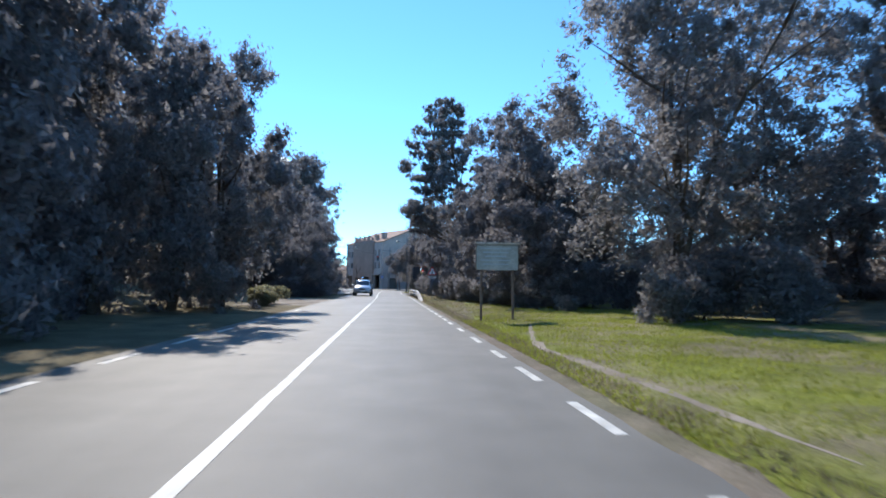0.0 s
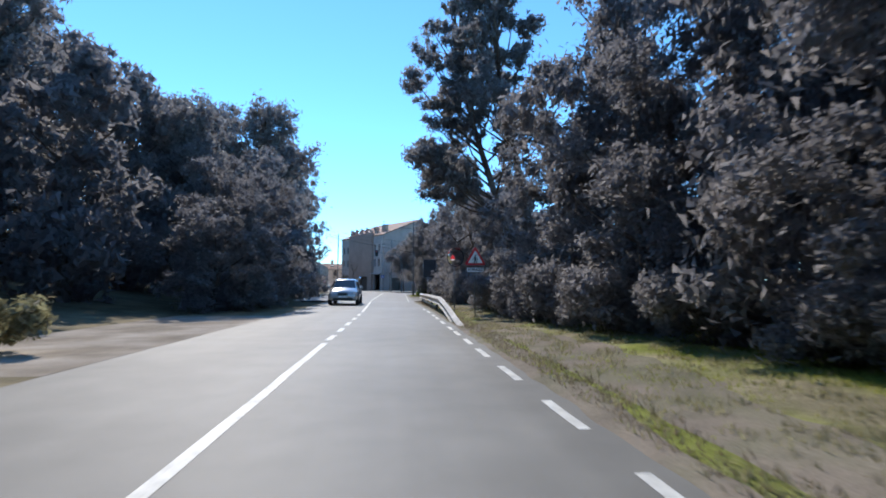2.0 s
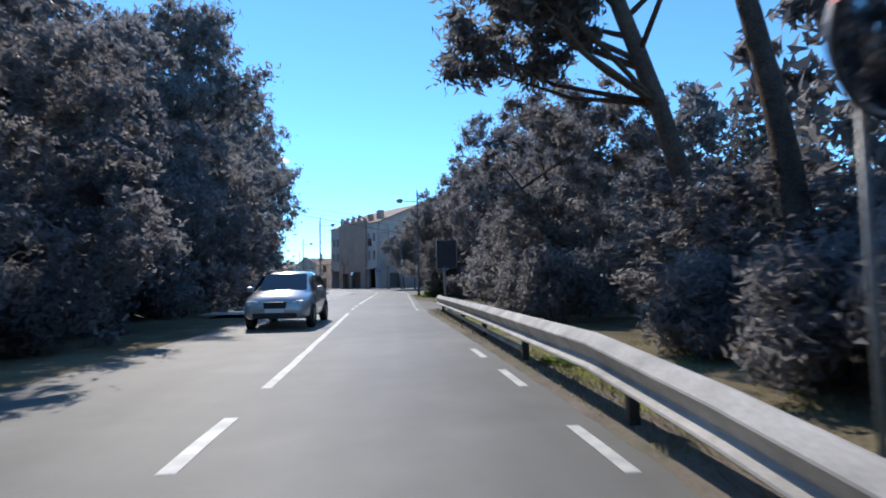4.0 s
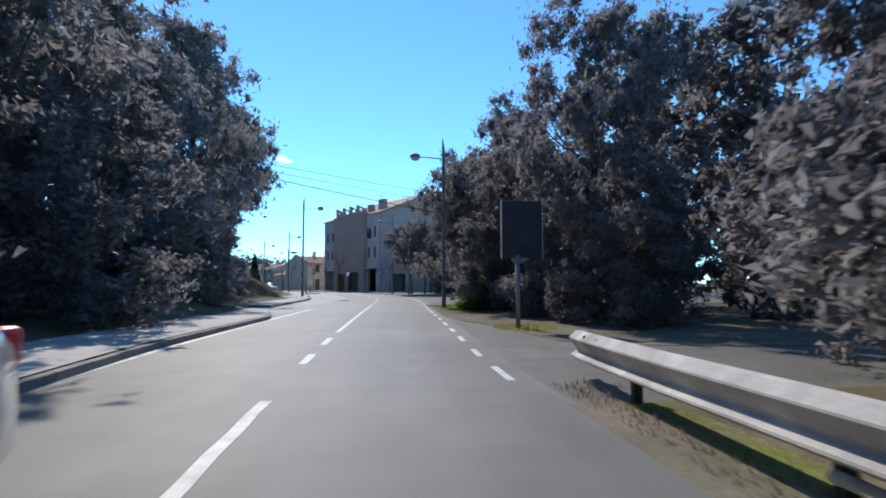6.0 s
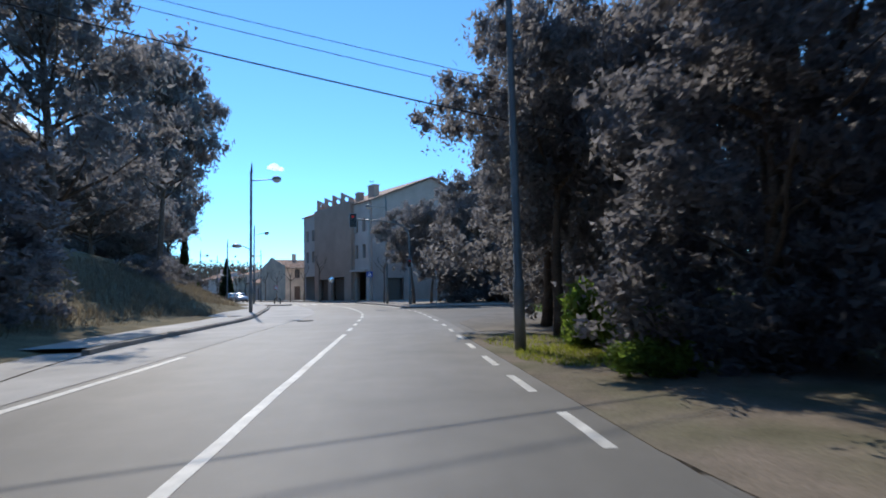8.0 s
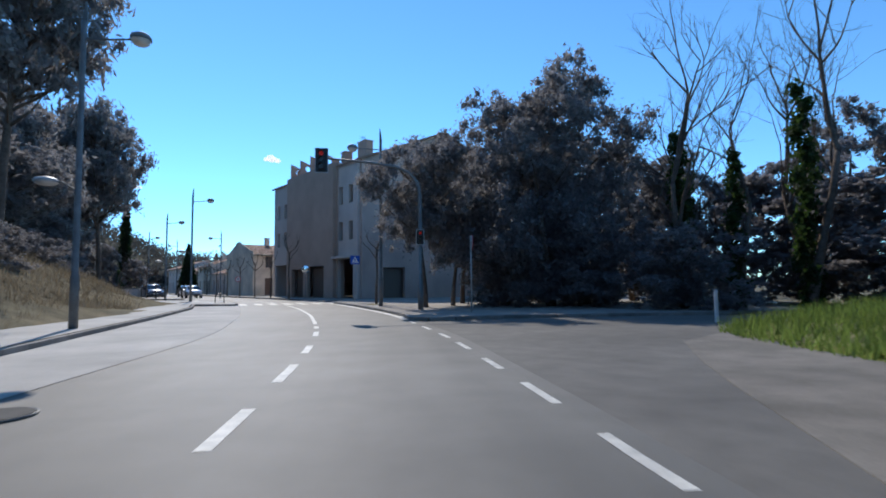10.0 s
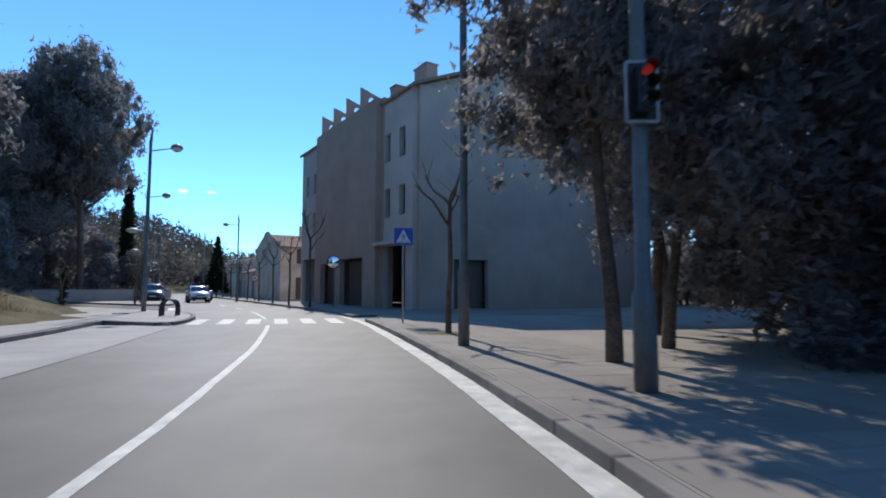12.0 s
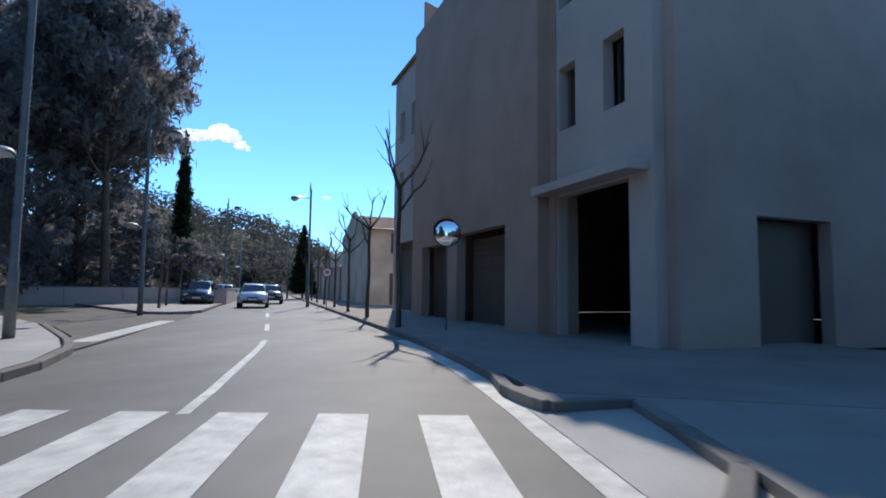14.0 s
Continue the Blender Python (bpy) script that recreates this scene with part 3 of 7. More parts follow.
def oak(name, seed, h, rx, leaf, leaf_material, count, label, category="tree", base=0.06, trunks=2, size=0.24, lobes=34, droop=0.0, girth=0.022):
    """A broad evergreen tree: stems, limbs and a crown of uneven lobes, each a spray of small tufts."""
    rnd = random.Random(seed)
    root = thing(name, 0, 0, 0, label=label, category=category)
    cen, rad = [], []
    for k in range(trunks):
        a = rnd.uniform(0, 6.28)
        p0 = Vector((math.cos(a) * 0.25 * k, math.sin(a) * 0.25 * k, -0.25))
        path = limb_path(rnd, p0, (rnd.uniform(-.15, .15), rnd.uniform(-.15, .15), 1), h * 0.75, 6, 0.12)
        r0 = girth * h * (1 if k == 0 else 0.75)
        bm = bmesh.new()
        tube(bm, path, [r0 * (1 - 0.82 * i / 6) for i in range(7)], 8)
        stem = part("trunk", bm, M_BARK, root, "rough dark bark", True)
        for j in range(4):
            q = path[(2 if base < 0.5 else 4) + j % (4 if base < 0.5 else 3)]
            a = rnd.uniform(0, 6.28)
            lp = limb_path(rnd, q, (math.cos(a), math.sin(a), 0.6), rx * 0.75, 4, 0.2)
            bm = bmesh.new()
            tube(bm, lp, [r0 * 0.42 * (1 - 0.8 * i / 4) for i in range(5)], 6)
            part("limb", bm, M_BARK, stem, smooth=True)
    for k in range(lobes):
        u = (k + 0.5) / lobes
        z = h * (base + (0.97 - base) * u)
        prof = math.sin(math.pi * min(1, max(0.0, (u * 0.84 + 0.13)))) ** 0.45
        prof = prof * (0.86 + 0.45 * noise.noise(Vector((seed, u * 3, 0)))) + 0.10
        a = k * 2.399 + rnd.uniform(-0.6, 0.6)
        r = rx * prof * (rnd.uniform(0.62, 0.92) if k % 3 else rnd.uniform(0.0, 0.5))
        cen.append((math.cos(a) * r, math.sin(a) * r, z + rnd.uniform(-0.35, 0.35)))
        rad.append(rx * rnd.uniform(0.18, 0.36) * (1.1 - 0.22 * u))
    cen, rad = tufts(rnd, cen, rad, 10, 0.3 - droop)
    me = leaves_mesh("crown", cen, rad, count, size, seed, aspect=1.9, shell=0.05, flat=0.9, soft=True)
    link("crown", me, leaf_material, root)
    return root


def pine(name, seed, h, lean, crown_r, crown_from, count, label, pads=26, material=None, dome=False, trunk_r=0.24, size=0.26):
    """A pine: a bare bending stem, limbs that rise outwards, and uneven pads of needle tufts with sky between."""
    rnd = random.Random(seed)
    root = thing(name, 0, 0, 0, label=label, category="pine tree")
    bm = bmesh.new()
    def stem_at(q):
        k = min(1.0, q * 1.2)
        k = k * k * (3 - 2 * k)
        return Vector((lean[0] * k + math.sin(q * 5 + seed) * 0.12, lean[1] * k + math.cos(q * 4 + seed) * 0.1, h * q * 0.97))
    stem = [stem_at(q) for q in np.linspace(0, 1, 13)]
    stem[0].z = -0.3
    tube(bm, stem, [trunk_r * (1 - 0.85 * q) for q in np.linspace(0, 1, 13)], 9)
    trunk = part("trunk", bm, M_BARK, root, "ridged brown bark", True)
    cen, rad = [], []
    for k in range(pads):
        u = (k + rnd.random()) / pads
        if dome:
            zz = crown_from + (0.97 - crown_from) * (0.12 + 0.88 * u ** 0.8)
            lim = crown_r * math.sqrt(max(0.06, 1 - ((zz - crown_from) / (1 - crown_from)) ** 2.4)) * (0.72 + 0.28 * min(1.0, (zz - crown_from) / 0.25))
            rr = lim * (rnd.uniform(0.6, 0.92) if k % 3 else rnd.uniform(0.05, 0.5))
            lobe = crown_r * rnd.uniform(0.17, 0.31)
        else:
            zz = crown_from + (0.98 - crown_from) * u
            rr = crown_r * (1.0 - 0.72 * u ** 1.5) * rnd.uniform(0.3, 1.0)
            lobe = crown_r * rnd.uniform(0.13, 0.25) * (1.1 - 0.35 * u)
        a = k * 2.399 + rnd.uniform(-0.6, 0.6)
        if not dome and zz < 0.46:
            a = math.pi + rnd.uniform(-0.9, 0.7)
            rr = crown_r * rnd.uniform(0.45, 0.95)
        s = stem_at(max(crown_from * 0.8, zz - 0.10 - 0.06 * rr / crown_r))
        c = stem_at(zz)
        tip = Vector((c.x + math.cos(a) * rr, c.y + math.sin(a) * rr, zz * h))
        mid = s.lerp(tip, 0.5) + Vector((rnd.uniform(-.2, .2), rnd.uniform(-.2, .2), -0.3))
        bm = bmesh.new()
        tube(bm, [s, mid, tip], [trunk_r * 0.28, trunk_r * 0.18, 0.02], 6)
        part("limb", bm, M_BARK, trunk, smooth=True)
        cen.append(tuple(tip))
        rad.append(lobe)
        if rr > crown_r * 0.45:
            m2 = s.lerp(tip, 0.62)
            cen.append((m2.x, m2.y, m2.z + 0.25))
            rad.append(lobe * 0.62)
    cen, rad = tufts(rnd, cen, rad, 9, 0.35, 0.72)
    me = leaves_mesh("crown", cen, rad, count, size, seed, aspect=2.7, shell=0.0, flat=0.85, soft=True)
    link("crown", me, material or M_PINE, root)
    return root


def bare_tree(name, seed, h, label, ivy=True, r0=0.17, spread=0.95):
    """A leafless tree that forks into fine twigs, ivy on its stem."""
    rnd = random.Random(seed)
    root = thing(name, 0, 0, 0, label=label, category="bare tree")
    bm = bmesh.new()
    def grow(p, d, length, r, level):
        pts = limb_path(rnd, p, d, length, 4, 0.16, 0.12)
        tube(bm, pts, [r * (1 - 0.5 * i / 4) for i in range(5)], 7 if level < 2 else 4, cap=level == 0)
        if level >= 5:
            return
        for _ in range(3 if level < 3 else 3):
            q = rnd.choice(pts[2:])
            nd = ((pts[-1] - pts[-2]).normalized() + Vector((rnd.uniform(-1, 1), rnd.uniform(-1, 1), rnd.uniform(-0.45, 0.6))) * spread).normalized()
            grow(q, nd, length * rnd.uniform(0.55, 0.75), r * 0.5, level + 1)
    grow(Vector((0, 0, -0.2)), Vector((0, 0, 1)), h * 0.42, r0, 0)
    part("branch_work", bm, M_BARK, root, "grey leafless branches", True)
    if ivy:
        cen = [(rnd.uniform(-.2, .2), rnd.uniform(-.2, .2), z) for z in np.linspace(0.2, h * 0.55, 16)]
        me = leaves_mesh("ivy", cen, [0.34] * 16, 2600, 0.13, seed, aspect=1.2, shell=0.2, soft=True)
        link("ivy", me, M_IVY, root, "dark ivy round the stem")
    return root


def cypress(seed, h, r, label, name="cypress"):
    rnd = random.Random(seed)
    root = thing(name, 0, 0, 0, label=label, category="cypress tree")
    bm = bmesh.new()
    tube(bm, [(0, 0, -0.2), (0, 0, h * 0.9)], [0.14, 0.02], 8)
    part("trunk", bm, M_BARK, root)
    cen, rad = [], []
    for k in range(40):
        u = k / 39
        w = r * (math.sin(math.pi * (0.12 + 0.88 * u)) ** 0.6) * (1 - 0.35 * u)
        a = k * 2.399
        cen.append((math.cos(a) * w * 0.35, math.sin(a) * w * 0.35, 0.35 + u * (h - 0.5)))
        rad.append(w * 0.75)
    link("crown", leaves_mesh("crown", cen, rad, 5200, 0.20, seed, aspect=2.2, flat=1.4), M_CYPRESS, root)
    return root


def shrub(name, seed, r, h, material, count, label, size=0.13, category="shrub"):
    rnd = random.Random(seed)
    root = thing(name, 0, 0, 0, label=label, category=category)
    bm = bmesh.new()
    for k in range(7):
        a = k * 0.9
        tube(bm, limb_path(rnd, (0, 0, -0.1), (math.cos(a) * 0.6, math.sin(a) * 0.6, 1), h * 0.8, 3, 0.2), [0.02, 0.015, 0.01, 0.005], 5)
    part("stem", bm, M_BARK, root)
    cen = [(rnd.gauss(0, r * 0.4), rnd.gauss(0, r * 0.4), h * rnd.uniform(0.25, 0.8)) for _ in range(16)]
    link("foliage", leaves_mesh("foliage", cen, [min(r, h) * rnd.uniform(0.25, 0.45) for _ in cen], count, size, seed, aspect=2.0, shell=0.2), material, root)
    return root


HOME = Matrix.Translation((0, 0, -80))


def put(proto, spots, first=True):
    """Stands a built plant at the first spot and copies of it at the others: x, y, turn, scale, height scale, z."""
    for i, s in enumerate(spots):
        x, y, turn, sc, sz = s[:5]
        z = s[5] if len(s) > 5 else 0.0
        m = Matrix.Translation((x, y, z)) @ Matrix.Rotation(radians(turn), 4, "Z") @ Matrix.Diagonal((sc, sc, sc * sz, 1))
        if i == 0:
            proto.matrix_world = m
        else:
            c = copy_thing(proto, Matrix.Identity(4))
            c.matrix_basis = m


# dense evergreen trees: full ones for the roadside, lighter ones for the rows behind
OAK_A = oak("holm_oak", 11, 9.0, 3.6, None, M_OAK, 52000, "broad dark evergreen oak, leafy to the ground", size=0.092)
OAK_B = oak("holm_oak", 12, 11.0, 3.4, None, M_OAK, 25000, "tall dense evergreen oak in shade", size=0.14, base=0.08)
OAK_C = oak("holm_oak", 13, 7.0, 3.4, None, M_OAK, 19000, "low spreading evergreen oak beside the road", size=0.13)
OAK_D = oak("broadleaf_tree", 14, 9.5, 3.3, None, M_OLIVE, 36000, "grey-green leafy tree with glinting leaves", size=0.095, base=0.10, lobes=40)
OAK_E = oak("background_oak", 15, 11.0, 3.8, None, M_OAK, 8500, "tall evergreen oak in the second row", size=0.24, base=0.05)
OAK_N = oak("holm_oak", 17, 8.0, 3.2, None, M_OAK, 50000, "dense small-leaved evergreen oak at the road's edge", size=0.085, base=0.04, lobes=40)
TALL = oak("tall_broadleaf_tree", 18, 17.0, 4.8, None, M_OLIVE, 48000, "tall ragged broadleaf tree with thin bare stems below", size=0.105, base=0.20, trunks=3, lobes=56, droop=0.5, girth=0.010)
for o, g in ((OAK_A, "roadside oaks"), (OAK_B, "roadside oaks"), (OAK_C, "roadside oaks"), (OAK_N, "roadside oaks"), (OAK_D, "grey-green trees"), (OAK_E, "background oaks"), (TALL, "tall trees")):
    tagged(o, group=g)
put(OAK_N, [
    (8.2, 29.5, 200, 1.15, 1.22), (10.2, 31.6, 20, 1.0, 1.1), (6.6, 33.5, 110, 0.9, 0.95), (7.2, 25.2, 20, 0.85, 0.8), (6.6, 39.4, 300, 0.95, 0.95), (8.0, 36.3, 60, 1.15, 1.42),
    (7.4, 74.5, 30, 1.1, 1.4), (6.7, 80.4, 140, 1.0, 1.15), (5.2, 80.0, 190, 0.88, 0.85), (6.8, 71.0, 250, 0.75, 0.8),
    (-9.9, 18.0, 150, 1.2, 1.35), (-9.7, 11.0, 70, 1.2, 1.35), (-8.2, 25.2, 200, 1.05, 1.42), (-8.4, 46.5, 0, 0.9, 0.75)])
put(OAK_A, [
    (-10.0, 4.0, 0, 1.2, 1.25), (-9.2, 51.5, 100, 0.95, 0.95), (-10.5, 59.0, 260, 1.05, 1.1), (8.8, 43.6, 190, 0.85, 0.8), (7.2, 60.5, 200, 0.9, 1.0), (5.6, 55.0, 40, 0.85, 0.95)])
put(OAK_B, [
    (13.8, 9.5, 40, 1.0, 1.3), (12.4, 33.0, 100, 0.95, 0.72), (20.5, 21.0, 30, 0.95, 0.8), (25.0, 26.0, 200, 1.0, 0.8),
    (19.0, 150.5, 220, 1.05, 1.45), (16.8, 140.5, 80, 0.9, 1.1), (20.0, 146.0, 60, 1.1, 1.3), (22, 117, 240, 0.95, 0.75), (24, 108, 280, 1.0, 0.65), (17.5, 121.0, 150, 0.95, 0.85), (15.4, 123.0, 20, 0.9, 0.9), (27, 112.5, 310, 1.0, 0.8), (28.5, 121.0, 50, 1.1, 1.0), (31.5, 115.5, 140, 1.1, 0.9), (-11.8, 66.0, 310, 0.95, 1.1), (-11.0, 77.5, 10, 0.85, 0.95)])
put(OAK_C, [
    (-8.4, 55.5, 60, 0.85, 0.85), (-9.0, 63.0, 110, 0.9, 0.9), (-9.6, 71.0, 170, 0.95, 0.9), (-11.2, 80.5, 220, 1.0, 0.9), (-12.6, 88.0, 260, 1.0, 0.85),
    (-17.5, 111, 20, 0.6, 0.6, 1.4), (-19.0, 118, 100, 0.65, 0.6, 1.5), (-21.5, 124.5, 200, 0.7, 0.6, 1.6), (-25.0, 131.5, 300, 0.7, 0.6, 1.2), (6.9, 48.5, 80, 0.7, 0.65), (5.9, 58.6, 140, 0.75, 0.85), (12.6, 112.8, 120, 0.85, 0.6), (6.4, 117.6, 30, 0.7, 0.75), (9.4, 116.6, 220, 0.75, 0.75), (16.0, 147.0, 40, 0.75, 0.8), (18.5, 153.5, 140, 0.9, 1.0), (21.5, 143.0, 250, 0.9, 0.9), (24.0, 149.5, 330, 0.95, 1.1), (16.5, 158.5, 60, 0.9, 1.1), (28.0, 157.0, 180, 1.0, 1.2), (16.5, 32.5, 70, 0.8, 0.7), (20.0, 36.0, 190, 0.9, 0.75), (8.6, 46.0, 10, 0.7, 0.6)])
put(OAK_D, [
    (4.6, 89.3, 0, 0.95, 1.1), (7.6, 92.5, 70, 1.0, 1.1), (6.8, 85.5, 140, 1.0, 1.25), (6.0, 118.8, 30, 1.05, 1.15), (10.4, 119.0, 100, 1.2, 1.18), (8.2, 117.4, 220, 1.1, 1.1),
    (19.5, 124, 30, 0.9, 1.0), (18, 132, 160, 0.9, 1.2), (-9.0, 21.6, 30, 0.95, 1.2)])
put(TALL, [(10.2, 17.3, 0, 1.0, 1.0), (15.2, 27.2, 130, 0.78, 1.1), (15.6, 20.0, 250, 0.95, 0.95)])
put(OAK_E, [
    (19.0, 117.0, 40, 1.0, 0.6), (20.8, 111.8, 190, 0.95, 0.55),
    (-13.2, 8.0, 10, 1.15, 1.3), (-13.8, 16.0, 60, 1.1, 1.35), (-15.5, 26.0, 130, 1.1, 1.2), (-13.5, -2, 200, 1.2, 1.3), (-9.8, -5, 30, 1.1, 1.2), (-20, 36, 260, 1.2, 1.3), (-21, 46, 310, 1.2, 1.25),
    (-13.8, 45.0, 20, 0.95, 1.1), (-17, 56, 10, 1.1, 1.2), (-18, 68, 50, 1.1, 1.2), (-16, 80, 20, 1.0, 1.0), (-17, 90, 90, 1.0, 1.0), (-22, 84, 150, 1.2, 1.2),
    (14.5, 41, 60, 1.0, 0.7), (14.5, 52, 110, 1.1, 1.2), (13, 74, 220, 1.1, 0.95), (13, 64.5, 300, 1.0, 0.66), (13.5, 83, 260, 1.1, 1.25), (13.5, 91, 200, 1.0, 1.1),
    (15.0, 1.5, 230, 1.0, 1.3), (20, 10, 280, 1.2, 1.2), (14, -7, 20, 1.1, 1.2), (20, 72, 300, 1.1, 1.1),
    (9.5, 123.5, 160, 1.0, 1.15), (24, 158, 30, 1.1, 1.1), (28, 149, 100, 1.1, 1.1), (25.5, 141.5, 200, 1.0, 1.1), (-29.0, 139.5, 40, 0.85, 0.75, 0.3), (-34.0, 143.5, 90, 1.05, 1.1), (-37.5, 150.5, 150, 1.1, 1.15), (-38.5, 158, 210, 1.0, 0.95), (-34.0, 158.5, 20, 0.75, 0.75), (-32.0, 161.5, 120, 0.6, 0.7), (-42, 166, 260, 1.0, 0.95), (-32, 133, 300, 0.9, 0.8, 1.0), (-44, 152, 10, 1.2, 1.2), (-41, 140, 60, 1.2, 1.2)])
# pines
PINE_A = pine("pine_tree", 21, 20.5, (-3.0, 1.2), 4.3, 0.33, 42000, "tall leaning pine with open ragged crown", pads=46, trunk_r=0.27, size=0.105)
PINE_T = pine("pine_tree", 24, 19.0, (-2.2, 0.8), 3.8, 0.52, 24000, "tall pine with a long bare leaning trunk", pads=34, trunk_r=0.26, size=0.11)
PINE_B = pine("pine_tree", 22, 17.0, (0.6, 0.6), 5.6, 0.20, 25000, "dense round-topped pine beside the road", pads=64, dome=True, size=0.15)
PINE_C = pine("umbrella_pine", 23, 14.5, (0.3, 0.2), 6.2, 0.40, 25000, "broad umbrella pine with bare limbs below", pads=60, dome=True, trunk_r=0.3, size=0.17)
for o in (PINE_A, PINE_T, PINE_B, PINE_C):
    tagged(o, group="pines")
put(PINE_A, [(6.85, 50.0, 0, 1.0, 0.98), (-15.5, 91.0, 40, 0.8, 1.0)])
put(PINE_T, [(7.5, 47.6, 0, 1.0, 1.0)])
put(PINE_B, [(-13.4, 72.2, 0, 1.02, 1.10), (-16.8, 62.5, 70, 0.95, 1.0), (-15.4, 98.0, 130, 1.06, 1.24), (-15.6, 86.0, 200, 0.95, 1.05), (-19.5, 77.0, 260, 1.05, 1.1), (-14.6, 57.0, 320, 0.72, 1.1), (-38.0, 155.0, 140, 1.0, 1.2), (-36.5, 147.5, 200, 0.95, 1.1), (-22.5, 50.5, 30, 1.0, 1.15), (-25.0, 41.5, 110, 1.0, 1.2), (-24.5, 60.0, 250, 0.95, 1.15)])
put(PINE_C, [(-30.5, 136.0, 80, 0.95, 1.1, 1.0), (-33.0, 155.2, 150, 1.0, 1.48, 0.3), (-19.8, 120.0, 30, 0.85, 1.62, 2.6), (-26.5, 122.0, 210, 0.85, 0.9, 2.0), (-38, 143, 270, 1.1, 1.35, 0.5), (-38.5, 158.5, 30, 1.1, 1.3, 0.3), (-27.5, 131, 330, 0.8, 0.85, 1.5), (-24, 110, 300, 0.8, 0.85, 2.2)])
# leafless trees
BARE = bare_tree("bare_tree", 31, 11.0, "leafless tree with ivy on its trunk")
put(BARE, [(13.2, 114.0, 0, 1.15, 1.15), (14.6, 112.0, 150, 1.0, 1.1), (21.0, 110.0, 40, 1.2, 1.15), (17.4, 111.5, 100, 1.3, 1.2), (15.5, 117.0, 200, 1.0, 1.1), (19.5, 113.5, 280, 1.1, 1.15), (-24, 141.0, 60, 0.6, 0.7, 0.2)])
# cypresses
CYP = cypress(41, 13.5, 0.85, "slender dark cypress behind the pines")
put(CYP, [(-34.0, 163.5, 0, 1.0, 1.06)])

STREET = oak("street_tree", 16, 5.2, 2.2, None, M_OLIVE, 40000, "small leafy street tree with a round crown", "street tree", base=0.5, trunks=1, size=0.058)
put(STREET, [(1.7, 117.7, 0, 1.38, 1.16), (3.3, 119.6, 120, 1.3, 0.92), (4.3, 122.6, 200, 1.5, 1.12), (5.8, 125.4, 300, 1.5, 1.2), (3.9, 85.8, 60, 1.42, 1.12)])


# ---------- the building on the corner ----------
def wall_quad(bm, a, b, z0, z1, thick=0.3, holes=()):
    """A wall from a to b with rectangular holes (s0, s1, z0, z1), with thickness to its right-hand side."""
    a, b = Vector((a[0], a[1], 0)), Vector((b[0], b[1], 0))
    d = (b - a)
    ln = d.length
    d.normalize()
    nrm = Vector((d.y, -d.x, 0)) * thick
    ss = sorted({0.0, ln, *[h[0] for h in holes], *[h[1] for h in holes]})
    zs = sorted({z0, z1, *[h[2] for h in holes], *[h[3] for h in holes]})
    ni, nj = len(ss) - 1, len(zs) - 1
    solid = {(i, j) for i in range(ni) for j in range(nj)
             if not any(h[0] < (ss[i] + ss[i + 1]) / 2 < h[1] and h[2] < (zs[j] + zs[j + 1]) / 2 < h[3] for h in holes)}
    cache = {}
    def V(i, j, k):
        if (i, j, k) not in cache:
            cache[(i, j, k)] = bm.verts.new(a + d * ss[i] + Vector((0, 0, zs[j])) + nrm * k)
        return cache[(i, j, k)]
    for i, j in solid:
        bm.faces.new((V(i, j, 0), V(i, j + 1, 0), V(i + 1, j + 1, 0), V(i + 1, j, 0)))
        bm.faces.new((V(i, j, 1), V(i + 1, j, 1), V(i + 1, j + 1, 1), V(i, j + 1, 1)))
        for (di, dj), (p, q) in {(-1, 0): ((i, j), (i, j + 1)), (1, 0): ((i + 1, j + 1), (i + 1, j)), (0, -1): ((i + 1, j), (i, j)), (0, 1): ((i, j + 1), (i + 1, j + 1))}.items():
            if (i + di, j + dj) not in solid:
                bm.faces.new((V(*p, 0), V(*p, 1), V(*q, 1), V(*q, 0)))
    bmesh.ops.recalc_face_normals(bm, faces=bm.faces[:])


def window(parent, a, d, out, s, z, w, h, shutters=False):
    """A recessed window: frame, sill and two panes."""
    c = Vector((a[0], a[1], 0)) + d * s + Vector((0, 0, z))
    inn = -out
    win = new("window")
    win.parent = parent
    win.matrix_basis = Matrix.Identity(4)
    yaw = math.atan2(d.y, d.x)
    bm = bmesh.new()
    f = 0.07
    for dx, dz, sx, sz in ((-w / 2 + f / 2, 0, f, h), (w / 2 - f / 2, 0, f, h), (0, h / 2 - f / 2, w, f), (0, -h / 2 + f / 2, w, f), (0, 0, f, h)):
        box(bm, c + d * dx + Vector((0, 0, dz)) + inn * 0.16, (sx, 0.08, sz), yaw)
    part("window_frame", bm, M_FRAME, win)
    for k in (-1, 1):
        bm = bmesh.new()
        box(bm, c + d * (k * w / 4) + inn * 0.18, (w / 2 - f, 0.02, h - 2 * f), yaw)
        part("pane", bm, M_DARKGLASS, win)
    bm = bmesh.new()
    box(bm, c + Vector((0, 0, -h / 2 - 0.03)) + out * 0.03, (w + 0.16, 0.30, 0.07), yaw, bevel=0.01)
    part("sill", bm, M_GREYWALL, win)
    if shutters:
        for k in (-1, 1):
            bm = bmesh.new()
            for i in range(9):
                box(bm, c + d * (k * (w / 2 + 0.26)) + Vector((0, 0, (i - 4) * h / 9.3)) + out * 0.05, (0.46, 0.035, h / 11), yaw)
            part("shutter", bm, M_SHUTTER, win)
    return win


